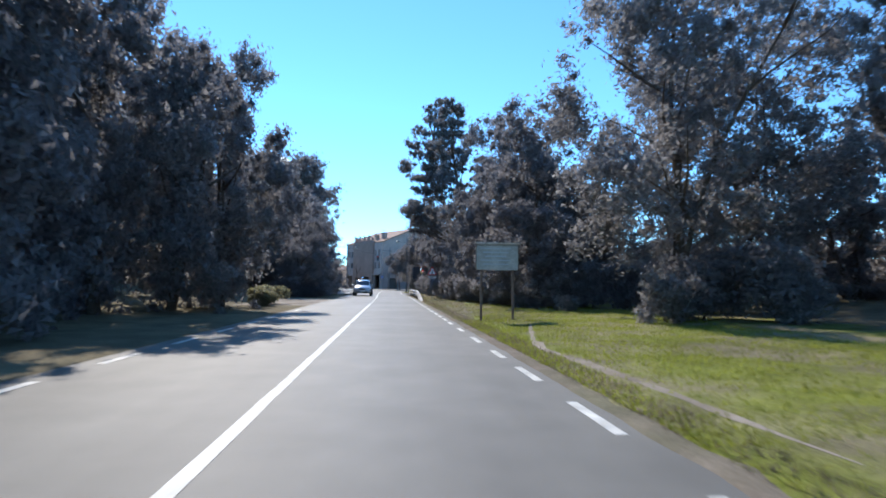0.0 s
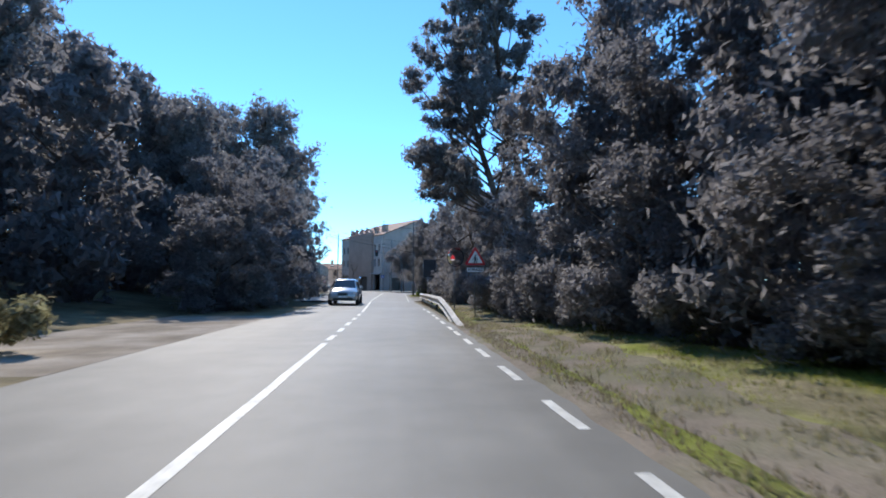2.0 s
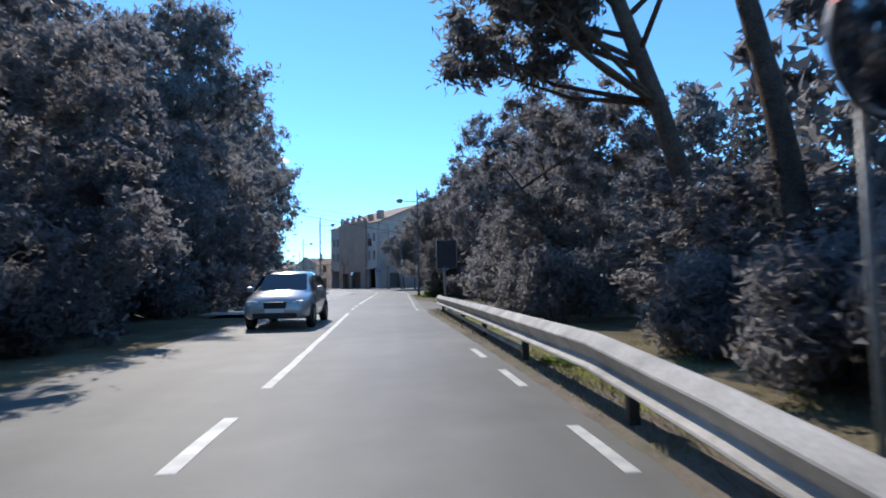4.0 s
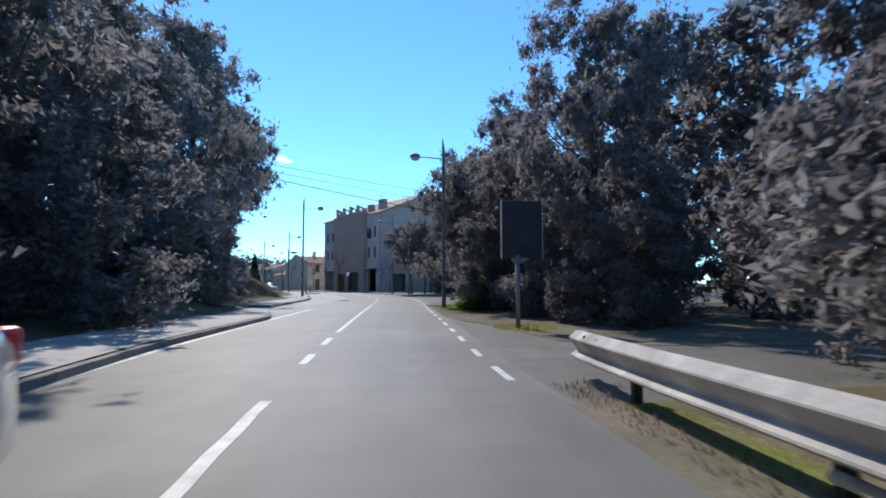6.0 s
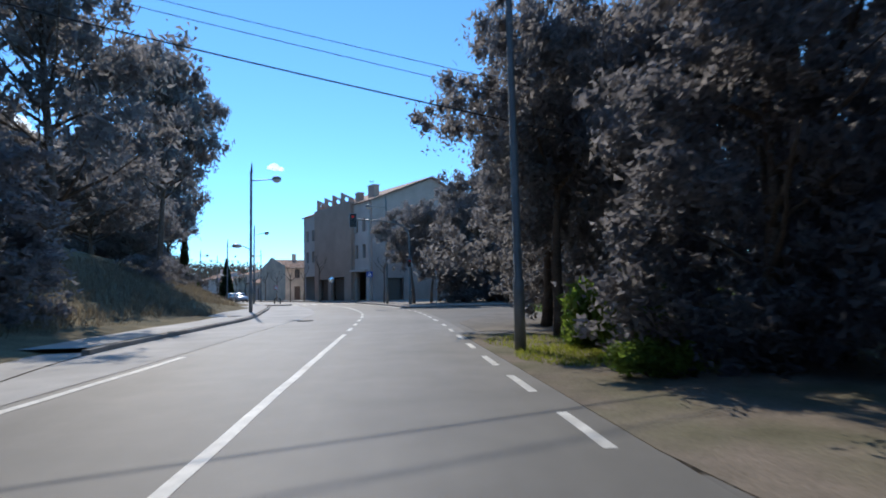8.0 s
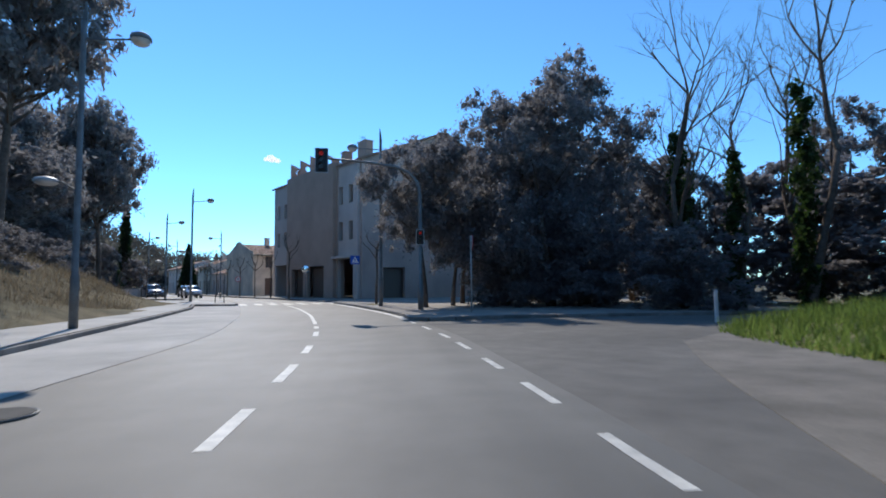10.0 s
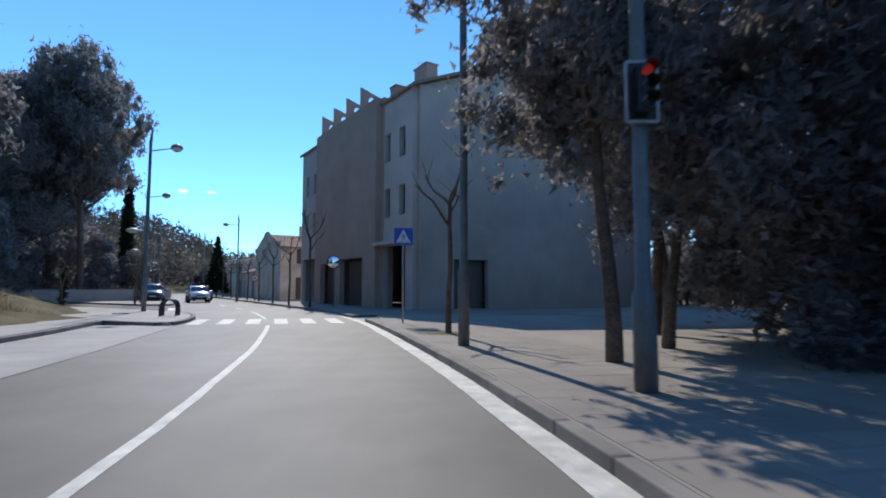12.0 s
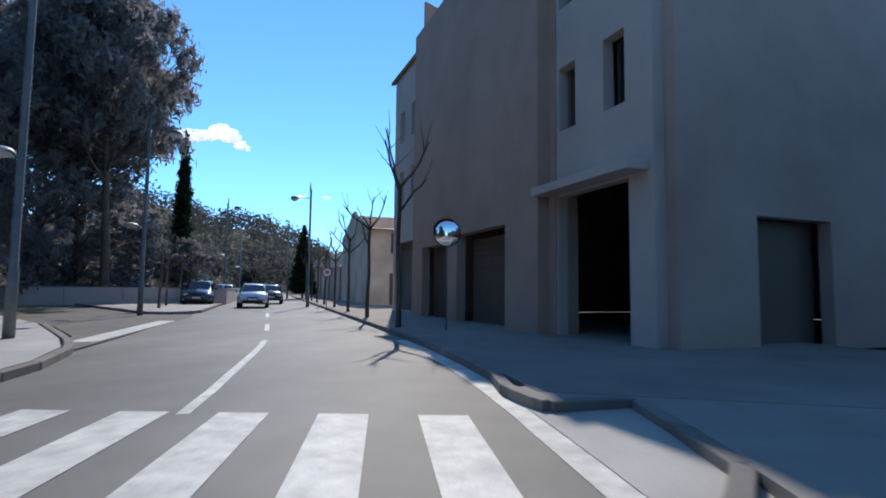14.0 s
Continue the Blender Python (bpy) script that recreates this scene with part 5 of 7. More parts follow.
def traffic_light():
    root = thing("traffic_light", 1.29, 115.3, 0.1, 0, label="traffic light on a curved mast arm, red lit", category="traffic light")
    bm = bmesh.new()
    tube(bm, [(0, 0, -0.1), (0, 0, 1.1), (0, 0, 1.15), (0, 0, 5.3), (-0.12, 0, 5.9), (-0.5, -0.03, 6.35), (-1.1, -0.07, 6.62), (-2.2, -0.15, 6.78), (-4.25, -0.3, 6.92)],
         [0.13, 0.13, 0.09, 0.085, 0.08, 0.075, 0.07, 0.06, 0.045], 12)
    part("mast", bm, M_POLE, root, smooth=True)
    def head(x, z, s, y):
        h = new("signal_head")
        h.parent = root
        bm = bmesh.new()
        box(bm, (x, y, z), (0.56 * s, 0.03, 1.1 * s), bevel=0.012)
        part("backboard", bm, M_BLACK, h, "black backboard with pale rim")
        bm = bmesh.new()
        w, t = 0.56 * s, 0.03
        for dx, dz, sx, sz in ((-w / 2, 0, t, 1.1 * s), (w / 2, 0, t, 1.1 * s), (0, 0.55 * s, w, t), (0, -0.55 * s, w, t)):
            box(bm, (x + dx, y - 0.01, z + dz), (sx, 0.03, sz))
        part("rim", bm, M_SIGNBACK, h)
        bm = bmesh.new()
        box(bm, (x, y - 0.10, z), (0.28 * s, 0.18, 0.86 * s), bevel=0.02)
        part("housing", bm, M_BLACK, h)
        for k, m in ((1, M_REDLIT), (0, M_DARKLENS), (-1, M_DARKLENS)):
            bm = bmesh.new()
            disc(bm, (x, y - 0.20, z + k * 0.28 * s), 0.10 * s, (0, -1, 0), 0.02, 20)
            part("lens", bm, m, h, "lit red lens" if k == 1 else "dark lens")
            bm = bmesh.new()
            pts = [(x + 0.12 * s * math.cos(a), z + k * 0.28 * s + 0.12 * s * math.sin(a)) for a in np.linspace(-0.3, 3.44, 13)]
            for (x0, z0), (x1, z1) in zip(pts, pts[1:]):
                bm.faces.new([bm.verts.new(p) for p in ((x0, y - 0.19, z0), (x1, y - 0.19, z1), (x1, y - 0.36, z1), (x0, y - 0.36, z0))])
            part("visor", bm, M_BLACK, h)
    head(-4.46, 6.82, 1.0, -0.32)
    head(-0.02, 3.35, 0.62, -0.14)


M_REDLIT = bpy.data.materials.new("red_lens_lit")
M_REDLIT.use_nodes = True
M_REDLIT.node_tree.nodes["Principled BSDF"].inputs["Base Color"].default_value = (0.5, 0.02, 0.02, 1)
M_REDLIT.node_tree.nodes["Principled BSDF"].inputs["Emission Color"].default_value = (1.0, 0.06, 0.04, 1)
M_REDLIT.node_tree.nodes["Principled BSDF"].inputs["Emission Strength"].default_value = 0.12
M_DARKLENS = plain("dark_lens", (0.03, 0.025, 0.02), 0.2)
traffic_light()


def round_sign(name, x, y, h, facing, label, text="", warn=False):
    s = plate_sign(name, x, y, h + 0.3, facing, label)
    bm = bmesh.new()
    disc(bm, (0, -0.005, h), 0.31, (0, -1, 0), 0.02)
    part("rim", bm, M_RED, s, "red ring")
    bm = bmesh.new()
    disc(bm, (0, -0.018, h), 0.235, (0, -1, 0), 0.008)
    part("face", bm, M_WHITE, s)
    if text:
        writing(text, 0.25, s, M_BLACK, (0, -0.024, h), 0.006)
    bm = bmesh.new()
    disc(bm, (0, 0.008, h), 0.305, (0, 1, 0), 0.006)
    part("back", bm, M_SIGNBACK, s, "grey back")
    if warn:
        bars("warning_border", rounded_triangle(0.62, h + 0.62), s, M_RED, 0.0, 0.02)
        bars("warning_face", rounded_triangle(0.62, h + 0.62, 0.06, 0.02), s, M_WHITE, -0.0215, 0.003)
    return s


round_sign("round_sign", 3.17, 112.1, 2.95, 88, "round road sign turned edge-on beside the side street")
round_sign("speed_sign", -17.4, 154.6, 2.15, 14, "round speed limit sign with red ring on a steel pole", "30")


# ---------- guard rail ----------
def guard_rail():
    root = thing("guard_rail", 0, 0, 0, label="galvanised double guard rail, its end turned down into the ground", category="guard rail")
    line = [(2.16, 36.9, -0.17), (2.12, 38.2, 0.00), (2.08, 40.0, 0.24), (2.06, 42.0, 0.44), (2.06, 44.0, 0.565), (2.06, 50, 0.55), (2.06, 56, 0.51), (2.06, 60.0, 0.47), (2.08, 61.8, 0.46), (2.13, 62.5, 0.45)]
    pts = [Vector(p) for p in line]
    dense = []
    for a, b in zip(pts, pts[1:]):
        n = max(1, int((b - a).length / 0.5))
        dense += [a + (b - a) * (i / n) for i in range(n)]
    dense.append(pts[-1])
    # height and outward offset across the beam: broad top slope, deep middle, narrow lower lip
    prof = [(0.185, 0.05), (0.19, 0.02), (0.182, -0.01), (0.105, -0.095), (0.092, -0.098), (0.078, -0.085), (-0.05, 0.0), (-0.075, -0.002), (-0.122, -0.086), (-0.136, -0.09), (-0.15, -0.075), (-0.185, 0.0)]
    bm = bmesh.new()
    prev = None
    last = dense[-1]
    tail = [(last + Vector((0.01 * k * k, 0.13 * k, -0.012 * k)), 1.0 + 0.05 * k) for k in range(1, 4)]
    for i, (p, grow) in enumerate([(p, 1.0) for p in dense] + tail):
        near = dense[max(i - 1, 0):i + 2] if i < len(dense) else dense[-2:]
        d = (near[-1] - near[0]).normalized()
        s = Vector((d.y, -d.x, 0)).normalized()
        k = max(0, i - len(dense) + 1)
        ring = [bm.verts.new(p + Vector((0, 0, z * grow)) + s * (o + 0.03 * k) - d * (0.05 * k * k * (z / 0.19) ** 2 if k else 0)) for z, o in prof]
        if prev:
            for k in range(len(prof) - 1):
                bm.faces.new((prev[k], prev[k + 1], ring[k + 1], ring[k]))
        prev = ring
    r = part("beam", bm, M_RAIL, root, "corrugated steel beam with a flared tail")
    so = r.modifiers.new("thickness", "SOLIDIFY")
    so.thickness = 0.006
    for y in (43.5, 47.2, 50.9, 54.6, 58.3, 60.9):
        x = float(np.interp(y, [p[1] for p in line], [p[0] for p in line])) + 0.13
        z = float(np.interp(y, [p[1] for p in line], [p[2] for p in line]))
        bm = bmesh.new()
        box(bm, (x, y, z / 2 - 0.1), (0.10, 0.09, z + 0.2), bevel=0.008)
        box(bm, (x - 0.085, y, z), (0.07, 0.12, 0.18))
        part("post", bm, M_DARKSTEEL, root, "dull steel post")
        bm = bmesh.new()
        disc(bm, (x - 0.14, y, z), 0.022, (-1, 0, 0), 0.02, 8)
        part("bolt", bm, M_DARKSTEEL, root)
    for y in (61.55, 61.95):
        bm = bmesh.new()
        disc(bm, (2.03, y, 0.605), 0.022, (-0.6, 0, 0.8), 0.03, 8)
        part("bolt", bm, M_DARKSTEEL, root)
    # lower tube between the posts
    bm = bmesh.new()
    tube(bm, [(2.12, 47.2, 0.22), (2.10, 50, 0.21), (2.10, 56, 0.20), (2.11, 58.3, 0.20)], [0.042] * 4, 10)
    part("lower_rail", bm, M_RAIL, root, "round lower rail", True)


guard_rail()


# ---------- overhead wires ----------
def wires():
    for (a, b, sag, r) in (((-17, 80.0, 8.6), (14, 87.0, 4.6), 0.35, 0.008), ((-17, 80.4, 8.9), (14, 87.6, 5.3), 0.35, 0.008), ((-17, 82.0, 8.9), (14, 85.8, 3.4), 0.35, 0.016)):
        root = thing("overhead_cable", 0, 0, 0, label="thin black overhead cable across the road", category="cable", group="overhead cables")
        a, b = Vector(a), Vector(b)
        pts = [a + (b - a) * q - Vector((0, 0, sag * 4 * q * (1 - q))) for q in np.linspace(0, 1, 30)]
        bm = bmesh.new()
        tube(bm, pts, [r] * 30, 6)
        part("cable", bm, M_DARKSTEEL, root)
    root = thing("cable_pole", -17, 81.0, 0.4, 0, label="old wooden cable pole hidden among pines", category="pole")
    bm = bmesh.new()
    tube(bm, [(0, 0, -0.6), (0, 0, 9.0)], [0.14, 0.10], 10)
    part("pole", bm, M_BARK, root, smooth=True)
    root = thing("cable_pole", 14, 87.0, 0.0, 0, label="old wooden cable pole behind trees", category="pole")
    bm = bmesh.new()
    tube(bm, [(0, 0, -0.6), (0, 0, 5.8)], [0.14, 0.10], 10)
    part("pole", bm, M_BARK, root, smooth=True)


wires()


# ---------- bicycle racks, bollards, covers ----------
def bike_rack(x, y, rz):
    root = thing("bicycle_rack", x, y, 0.125, rz, label="row of bent steel bicycle hoops on the pavement corner", category="bicycle rack")
    for k in range(6):
        bm = bmesh.new()
        o = (k - 2.5) * 0.19
        tube(bm, [Vector((o, 0.30 * math.cos(a), 0.36 + 0.32 * math.sin(a))) for a in np.linspace(0, math.pi, 13)][::-1] + [Vector((o, 0.30, 0.0))], [0.022] * 14, 8)
        tube(bm, [(o, -0.30, 0.36), (o, -0.30, 0.0)], [0.022, 0.022], 8)
        part("hoop", bm, M_DARKSTEEL, root, smooth=True)
    for s in (-0.30, 0.30):
        bm = bmesh.new()
        tube(bm, [(-0.65, s, 0.02), (0.65, s, 0.02)], [0.018, 0.018], 6)
        part("base_bar", bm, M_DARKSTEEL, root)


M_IRON = mat("cast_iron", (0.045, 0.043, 0.04), 0.8, scale=6, var=0.2, fine=40)


def cover(x, y, z, r, label="round iron manhole cover in the pavement"):
    root = thing("manhole_cover", x, y, z, 0, label=label, category="manhole cover", group="manhole covers")
    bm = bmesh.new()
    disc(bm, (0, 0, 0.006), r, (0, 0, 1), 0.024, 28)
    part("lid", bm, M_IRON, root)
    bm = bmesh.new()
    tube(bm, [(r * 1.05 * math.cos(a), r * 1.05 * math.sin(a), 0.004) for a in np.linspace(0, 6.2832, 29)], [0.012] * 29, 6, cap=False)
    part("ring", bm, M_POLE, root)


bike_rack(-12.4, 131.3, 108)
cover(-4.1, 96.7, 0.012, 0.33, "round iron manhole cover in the lay-by")
cover(-15.5, 133.0, 0.13, 0.32)
cover(-17.5, 131.6, 0.13, 0.32)
cover(-8.3, 100.8, 0.135, 0.3)


# ---------- houses along the street ----------
def tile_roof(parent, p0, p1, up, rise, label="clay tile roof"):
    """A roof slope of overlapping tile courses: eave from p0 to p1, running up by the vector up."""
    p0, p1, up = Vector(p0), Vector(p1), Vector(up)
    d = (p1 - p0)
    n = max(4, int(d.length / 0.3))
    rows = max(3, int(up.length / 0.7))
    nrm = d.cross(up).normalized()
    if nrm.z < 0:
        nrm = -nrm
    v, f = [], []
    for r in range(rows):
        for i in range(n):
            a = p0 + d * (i / n) + up * (r / rows)
            e = d / n
            w = up / rows * 1.08
            base = len(v)
            lift = nrm * 0.05
            for q in (0.04, 0.5, 0.96):
                h = nrm * (0.07 if q == 0.5 else 0.0)
                v += [a + e * q + h + lift, a + e * q + w + h]
            f += [(base, base + 2, base + 3, base + 1), (base + 2, base + 4, base + 5, base + 3)]
    me = from_arrays("roof_tiles", [tuple(x) for x in v], f)
    ob = link("roof_tiles", me, M_ROOF, parent, label)
    ob["kind"] = "stuff"
    bm = bmesh.new()
    prism(bm, [p0 - nrm * 0.12, p1 - nrm * 0.12, p1 + up - nrm * 0.12, p0 + up - nrm * 0.12], nrm, 0.11)
    bmesh.ops.recalc_face_normals(bm, faces=bm.faces[:])
    part("roof_deck", bm, M_STONE, parent)


def house(name, a, b, depth, eave, ridge, material, label, bays=4, floors=2, curved=False):
    """A terraced house: street front from a to b, ridge along the street."""
    root = thing(name, 0, 0, 0, label=label, category="house")
    a, b = Vector((*a, 0)), Vector((*b, 0))
    d = (b - a).normalized()
    L = (b - a).length
    back = Vector((d.y, -d.x, 0)) * depth  # away from the street
    out = -back.normalized()
    holes = []
    w = L / bays
    for k in range(bays):
        c = (k + 0.5) * w
        holes.append((c - 0.5, c + 0.5, 0.15, 2.35))
        if floors > 1:
            holes.append((c - 0.45, c + 0.45, 3.7, 5.2))
    bm = bmesh.new()
    wall_quad(bm, a, b, 0, eave, 0.3, holes)
    part("front_wall", bm, material, root)
    for h in holes:
        s, z = (h[0] + h[1]) / 2, (h[2] + h[3]) / 2
        if h[2] > 1:
            window(root, a, d, out, s, z, h[1] - h[0], h[3] - h[2])
        else:
            bm = bmesh.new()
            c = a + d * s + back.normalized() * 0.2 + Vector((0, 0, z))
            box(bm, c, (h[1] - h[0], 0.06, h[3] - h[2]), math.atan2(d.y, d.x))
            for q in (-0.24, 0.24):
                box(bm, c + d * q - back.normalized() * 0.035, (0.34, 0.03, (h[3] - h[2]) * 0.8), math.atan2(d.y, d.x))
            part("door", bm, M_SHUTTER, root, "dark panelled door")
    for p, q, nm in ((a, a + back, "side_wall"), (b + back, b, "side_wall"), (a + back, b + back, "rear_wall")):
        bm = bmesh.new()
        wall_quad(bm, p, q, 0, eave, 0.02)
        if nm == "side_wall":
            m = (p + q) / 2
            if curved:
                ws = [p + (q - p) * t + Vector((0, 0, eave + (ridge - eave) * w)) for t, w in ((0, 0.25), (0.10, 0.3), (0.16, 0.5), (0.36, 0.9), (0.42, 1.15), (0.5, 1.22), (0.58, 1.15), (0.64, 0.9), (0.84, 0.5), (0.90, 0.3), (1, 0.25))]
            else:
                ws = [p + Vector((0, 0, eave)), m + Vector((0, 0, ridge)), q + Vector((0, 0, eave))]
            prism(bm, [p + Vector((0, 0, eave - 0.01))] + ws + [q + Vector((0, 0, eave - 0.01))], (d.x, d.y, 0), 0.1)
        bmesh.ops.recalc_face_normals(bm, faces=bm.faces[:])
        part(nm, bm, material, root)
    up = back / 2 + Vector((0, 0, ridge - eave))
    ov = out * 0.35 - Vector((0, 0, 0.15))
    tile_roof(root, a + ov + Vector((0, 0, eave)), b + ov + Vector((0, 0, eave)), up - ov, 1)
    tile_roof(root, b + back + Vector((0, 0, eave)), a + back + Vector((0, 0, eave)), -back / 2 + Vector((0, 0, ridge - eave)), 1)
    bm = bmesh.new()
    c = (a + b) / 2 + back * 0.45 + d * (L * 0.2) + Vector((0, 0, ridge + 0.4))
    box(bm, c, (0.6, 0.5, 1.1), math.atan2(d.y, d.x), bevel=0.02)
    box(bm, c + Vector((0, 0, 0.58)), (0.75, 0.62, 0.08), math.atan2(d.y, d.x), bevel=0.02)
    part("chimney", bm, material, root)
    bm = bmesh.new()
    tube(bm, [a + out * 0.42 + Vector((0, 0, eave - 0.15)), b + out * 0.42 + Vector((0, 0, eave - 0.15))], [0.06, 0.06], 8)
    tube(bm, [a + out * 0.06 + d * 0.4 + Vector((0, 0, 0.1)), a + out * 0.06 + d * 0.4 + Vector((0, 0, eave - 0.2))], [0.045, 0.045], 8)
    part("gutter", bm, M_POLE, root, "grey gutter and downpipe")
    return root


SD = Vector((-0.503, 0.864))
def along(x, y, s, o=0.0):
    return (x + SD.x * s + SD.y * o, y + SD.y * s - SD.x * o)


house("stone_house", along(-13.2, 154.0, 8.0, 12.0), along(-13.2, 154.0, 8.0), 13.0, 5.5, 7.1, M_STONE, "old pale rendered house with curved gable and tiled roof", 3, 2, True)
house("terraced_house", along(-13.2, 154.0, 21.4), along(-13.2, 154.0, 30), 8.0, 3.4, 4.8, M_GREYWALL, "low grey terraced house with tiled roof", 3, 1)
house("terraced_house", along(-13.2, 154.0, 30.4), along(-13.2, 154.0, 40), 8.0, 4.8, 6.2, M_STONE, "pale two-storey terraced house", 3, 2)
house("terraced_house", along(-13.2, 154.0, 40.4), along(-13.2, 154.0, 53), 8.0, 4.2, 5.6, M_BRICKWALL, "brown terraced house with tiled roof", 4, 1)
house("terraced_house", along(-13.2, 154.0, 53.4), along(-13.2, 154.0, 70), 8.0, 5.2, 6.6, M_GREYWALL, "grey two-storey terraced house far along the street", 4, 2)
house("terraced_house", along(-47, 176, 40.0), along(-47, 176, 26), 8.0, 4.6, 6.2, M_BRICKWALL, "brown house among trees across the street", 3, 1)
house("terraced_house", along(-47, 176, 58.0), along(-47, 176, 42), 8.0, 5.4, 7.0, M_STONE, "pale house far across the street", 4, 2)


def pollard(seed, h=4.6):
    """A young street tree cut back hard: a thin stem with a few knotty stubs."""
    rnd = random.Random(seed)
    root = thing("pollarded_tree", 0, 0, 0.1, label="leafless pollarded street tree with knotty stubs", category="street tree", group="pollarded street trees")
    bm = bmesh.new()
    pts = [Vector((rnd.uniform(-.03, .03), rnd.uniform(-.03, .03), z)) for z in np.linspace(-0.15, h * 0.72, 7)]
    tube(bm, pts, [0.085, 0.075, 0.068, 0.06, 0.058, 0.055, 0.06], 8)
    for k in range(5):
        a = k * 1.3 + rnd.uniform(-.3, .3)
        path = limb_path(rnd, pts[-1 - k % 2], (math.cos(a) * 0.8, math.sin(a) * 0.8, 1), h * 0.32, 5, 0.28)
        tube(bm, path, [0.045, 0.038, 0.03, 0.026, 0.03, 0.012], 6)
        for q in range(2):
            tube(bm, limb_path(rnd, path[-2], (rnd.uniform(-1, 1), rnd.uniform(-1, 1), 1), h * 0.16, 3, 0.3), [0.018, 0.012, 0.008, 0.004], 5)
    part("stem", bm, M_BARK, root, smooth=True)
    return root


put(pollard(51), [(-0.85, 122.75, 0, 1.0, 1.0, 0.1), (-9.3, 141.6, 200, 1.1, 1.15, 0.1), (-11.9, 146.2, 60, 1.0, 1.05, 0.1), (-14.6, 150.9, 130, 1.0, 1.05, 0.1),
                  (-17.6, 156.2, 310, 1.0, 1.0, 0.1), (-20.4, 161.0, 20, 1.0, 1.0, 0.1), (-23.2, 165.8, 70, 1.0, 1.0, 0.1), (-26.0, 170.6, 150, 1.0, 1.0, 0.1), (-29, 175.5, 250, 1.0, 1.0, 0.1),
                  (-23.5, 147.6, 40, 0.9, 0.9, 0.1), (-24.6, 150.2, 80, 0.9, 0.95, 0.1), (-27.0, 153.6, 160, 0.9, 0.9, 0.1), (-29.5, 158.0, 220, 0.9, 0.95, 0.1), (-32.5, 163.0, 10, 0.9, 0.9, 0.1), (-35.5, 168.0, 90, 0.9, 0.9, 0.1)])


def garden_wall(a, b, h, label, material):
    root = thing("garden_wall", 0, 0, 0, label=label, category="wall")
    a, b = Vector((*a, 0)), Vector((*b, 0))
    d = (b - a).normalized()
    n = max(1, int((b - a).length / 3.0))
    for i in range(n):
        p, q = a + (b - a) * (i / n), a + (b - a) * ((i + 1) / n) - d * 0.02
        bm = bmesh.new()
        box(bm, (p + q) / 2 + Vector((0, 0, h / 2 - 0.1)), ((q - p).length, 0.22, h + 0.2), math.atan2(d.y, d.x), bevel=0.01)
        part("wall_panel", bm, material, root)
    bm = bmesh.new()
    box(bm, (a + b) / 2 + Vector((0, 0, h + 0.03)), ((b - a).length, 0.30, 0.07), math.atan2(d.y, d.x), bevel=0.015)
    part("coping", bm, M_CONC, root)


garden_wall((-36.5, 151.5), (-27.5, 160.0), 1.1, "low pale garden wall at the street corner", M_GREYWALL)
garden_wall((-27.5, 160.0), (-46, 192.0), 1.1, "low pale garden wall along the street", M_GREYWALL)
garden_wall((-26, 136.5), (-37, 146.5), 0.9, "low wall beside the side street", M_GREYWALL)


def far_woods():
    """The wooded hill at the street's end: thousands of leaf sprays over a mound."""
    rng = np.random.default_rng(7)
    def hz(x, y):
        u = (x * -0.5 + y * 0.866)
        w = (x * 0.866 + y * 0.5)
        # ridge across the street's line, falling to the right
        return 26 * np.clip((u - 215) / 70, 0, 1) * np.exp(-((u - 345) / 70) ** 2) * np.clip(1.0 - (w - 20) / 150, 0.12, 1.05) * (1 + 0.25 * np.sin(w * 0.045) + 0.12 * np.sin(w * 0.13))
    n = 42
    us = np.linspace(205, 470, n)
    ws = np.linspace(-230, 220, 60)
    v, f = [], []
    for u in us:
        for w in ws:
            x, y = -0.5 * u + 0.866 * w, 0.866 * u + 0.5 * w
            v.append((x, y, hz(x, y) - 0.5))
    k = len(ws)
    f = [(i * k + c, i * k + c + 1, (i + 1) * k + c + 1, (i + 1) * k + c) for i in range(n - 1) for c in range(k - 1)]
    me = from_arrays("hill", v, f)
    me.shade_smooth()
    tagged(link("hill", me, M_DRY), "low wooded hill behind the village", "hill", kind="structure")
    m = 2200
    u = rng.uniform(240, 352, m)
    w = rng.uniform(-220, 200, m)
    x, y = -0.5 * u + 0.866 * w, 0.866 * u + 0.5 * w
    z = hz(x, y)
    cen = np.stack([x, y, z + rng.uniform(1.5, 4.5, m)], 1)
    rad = rng.uniform(2.0, 4.6, m)
    me = leaves_mesh("hill_woods", cen, rad, 110000, 0.72, 8, aspect=1.5, shell=0.5, flat=1.1)
    tagged(link("hill_woods", me, M_FARWOOD), "dark pine woods on the far hill", "woods", kind="stuff")


far_woods()


def tree_belt(name, spots, seed, count, size, label, material=None, h=(7, 12), r=(2.2, 3.6)):
    """Woods that stand behind the front trees, as one mass."""
    rnd = random.Random(seed)
    cen, rad = [], []
    for x, y, s in spots:
        hh = rnd.uniform(*h) * s
        rr = rnd.uniform(*r) * s
        for k in range(9):
            u = k / 8
            cen.append((x + rnd.uniform(-rr, rr) * 0.5, y + rnd.uniform(-rr, rr) * 0.5, hh * (0.1 + 0.8 * u)))
            rad.append(rr * (0.95 - 0.45 * u) * rnd.uniform(0.7, 1.0))
    me = leaves_mesh(name, cen, rad, count, size, seed, aspect=1.6, shell=0.5)
    return tagged(link(name, me, material or M_FARWOOD), label, "woods", kind="stuff")


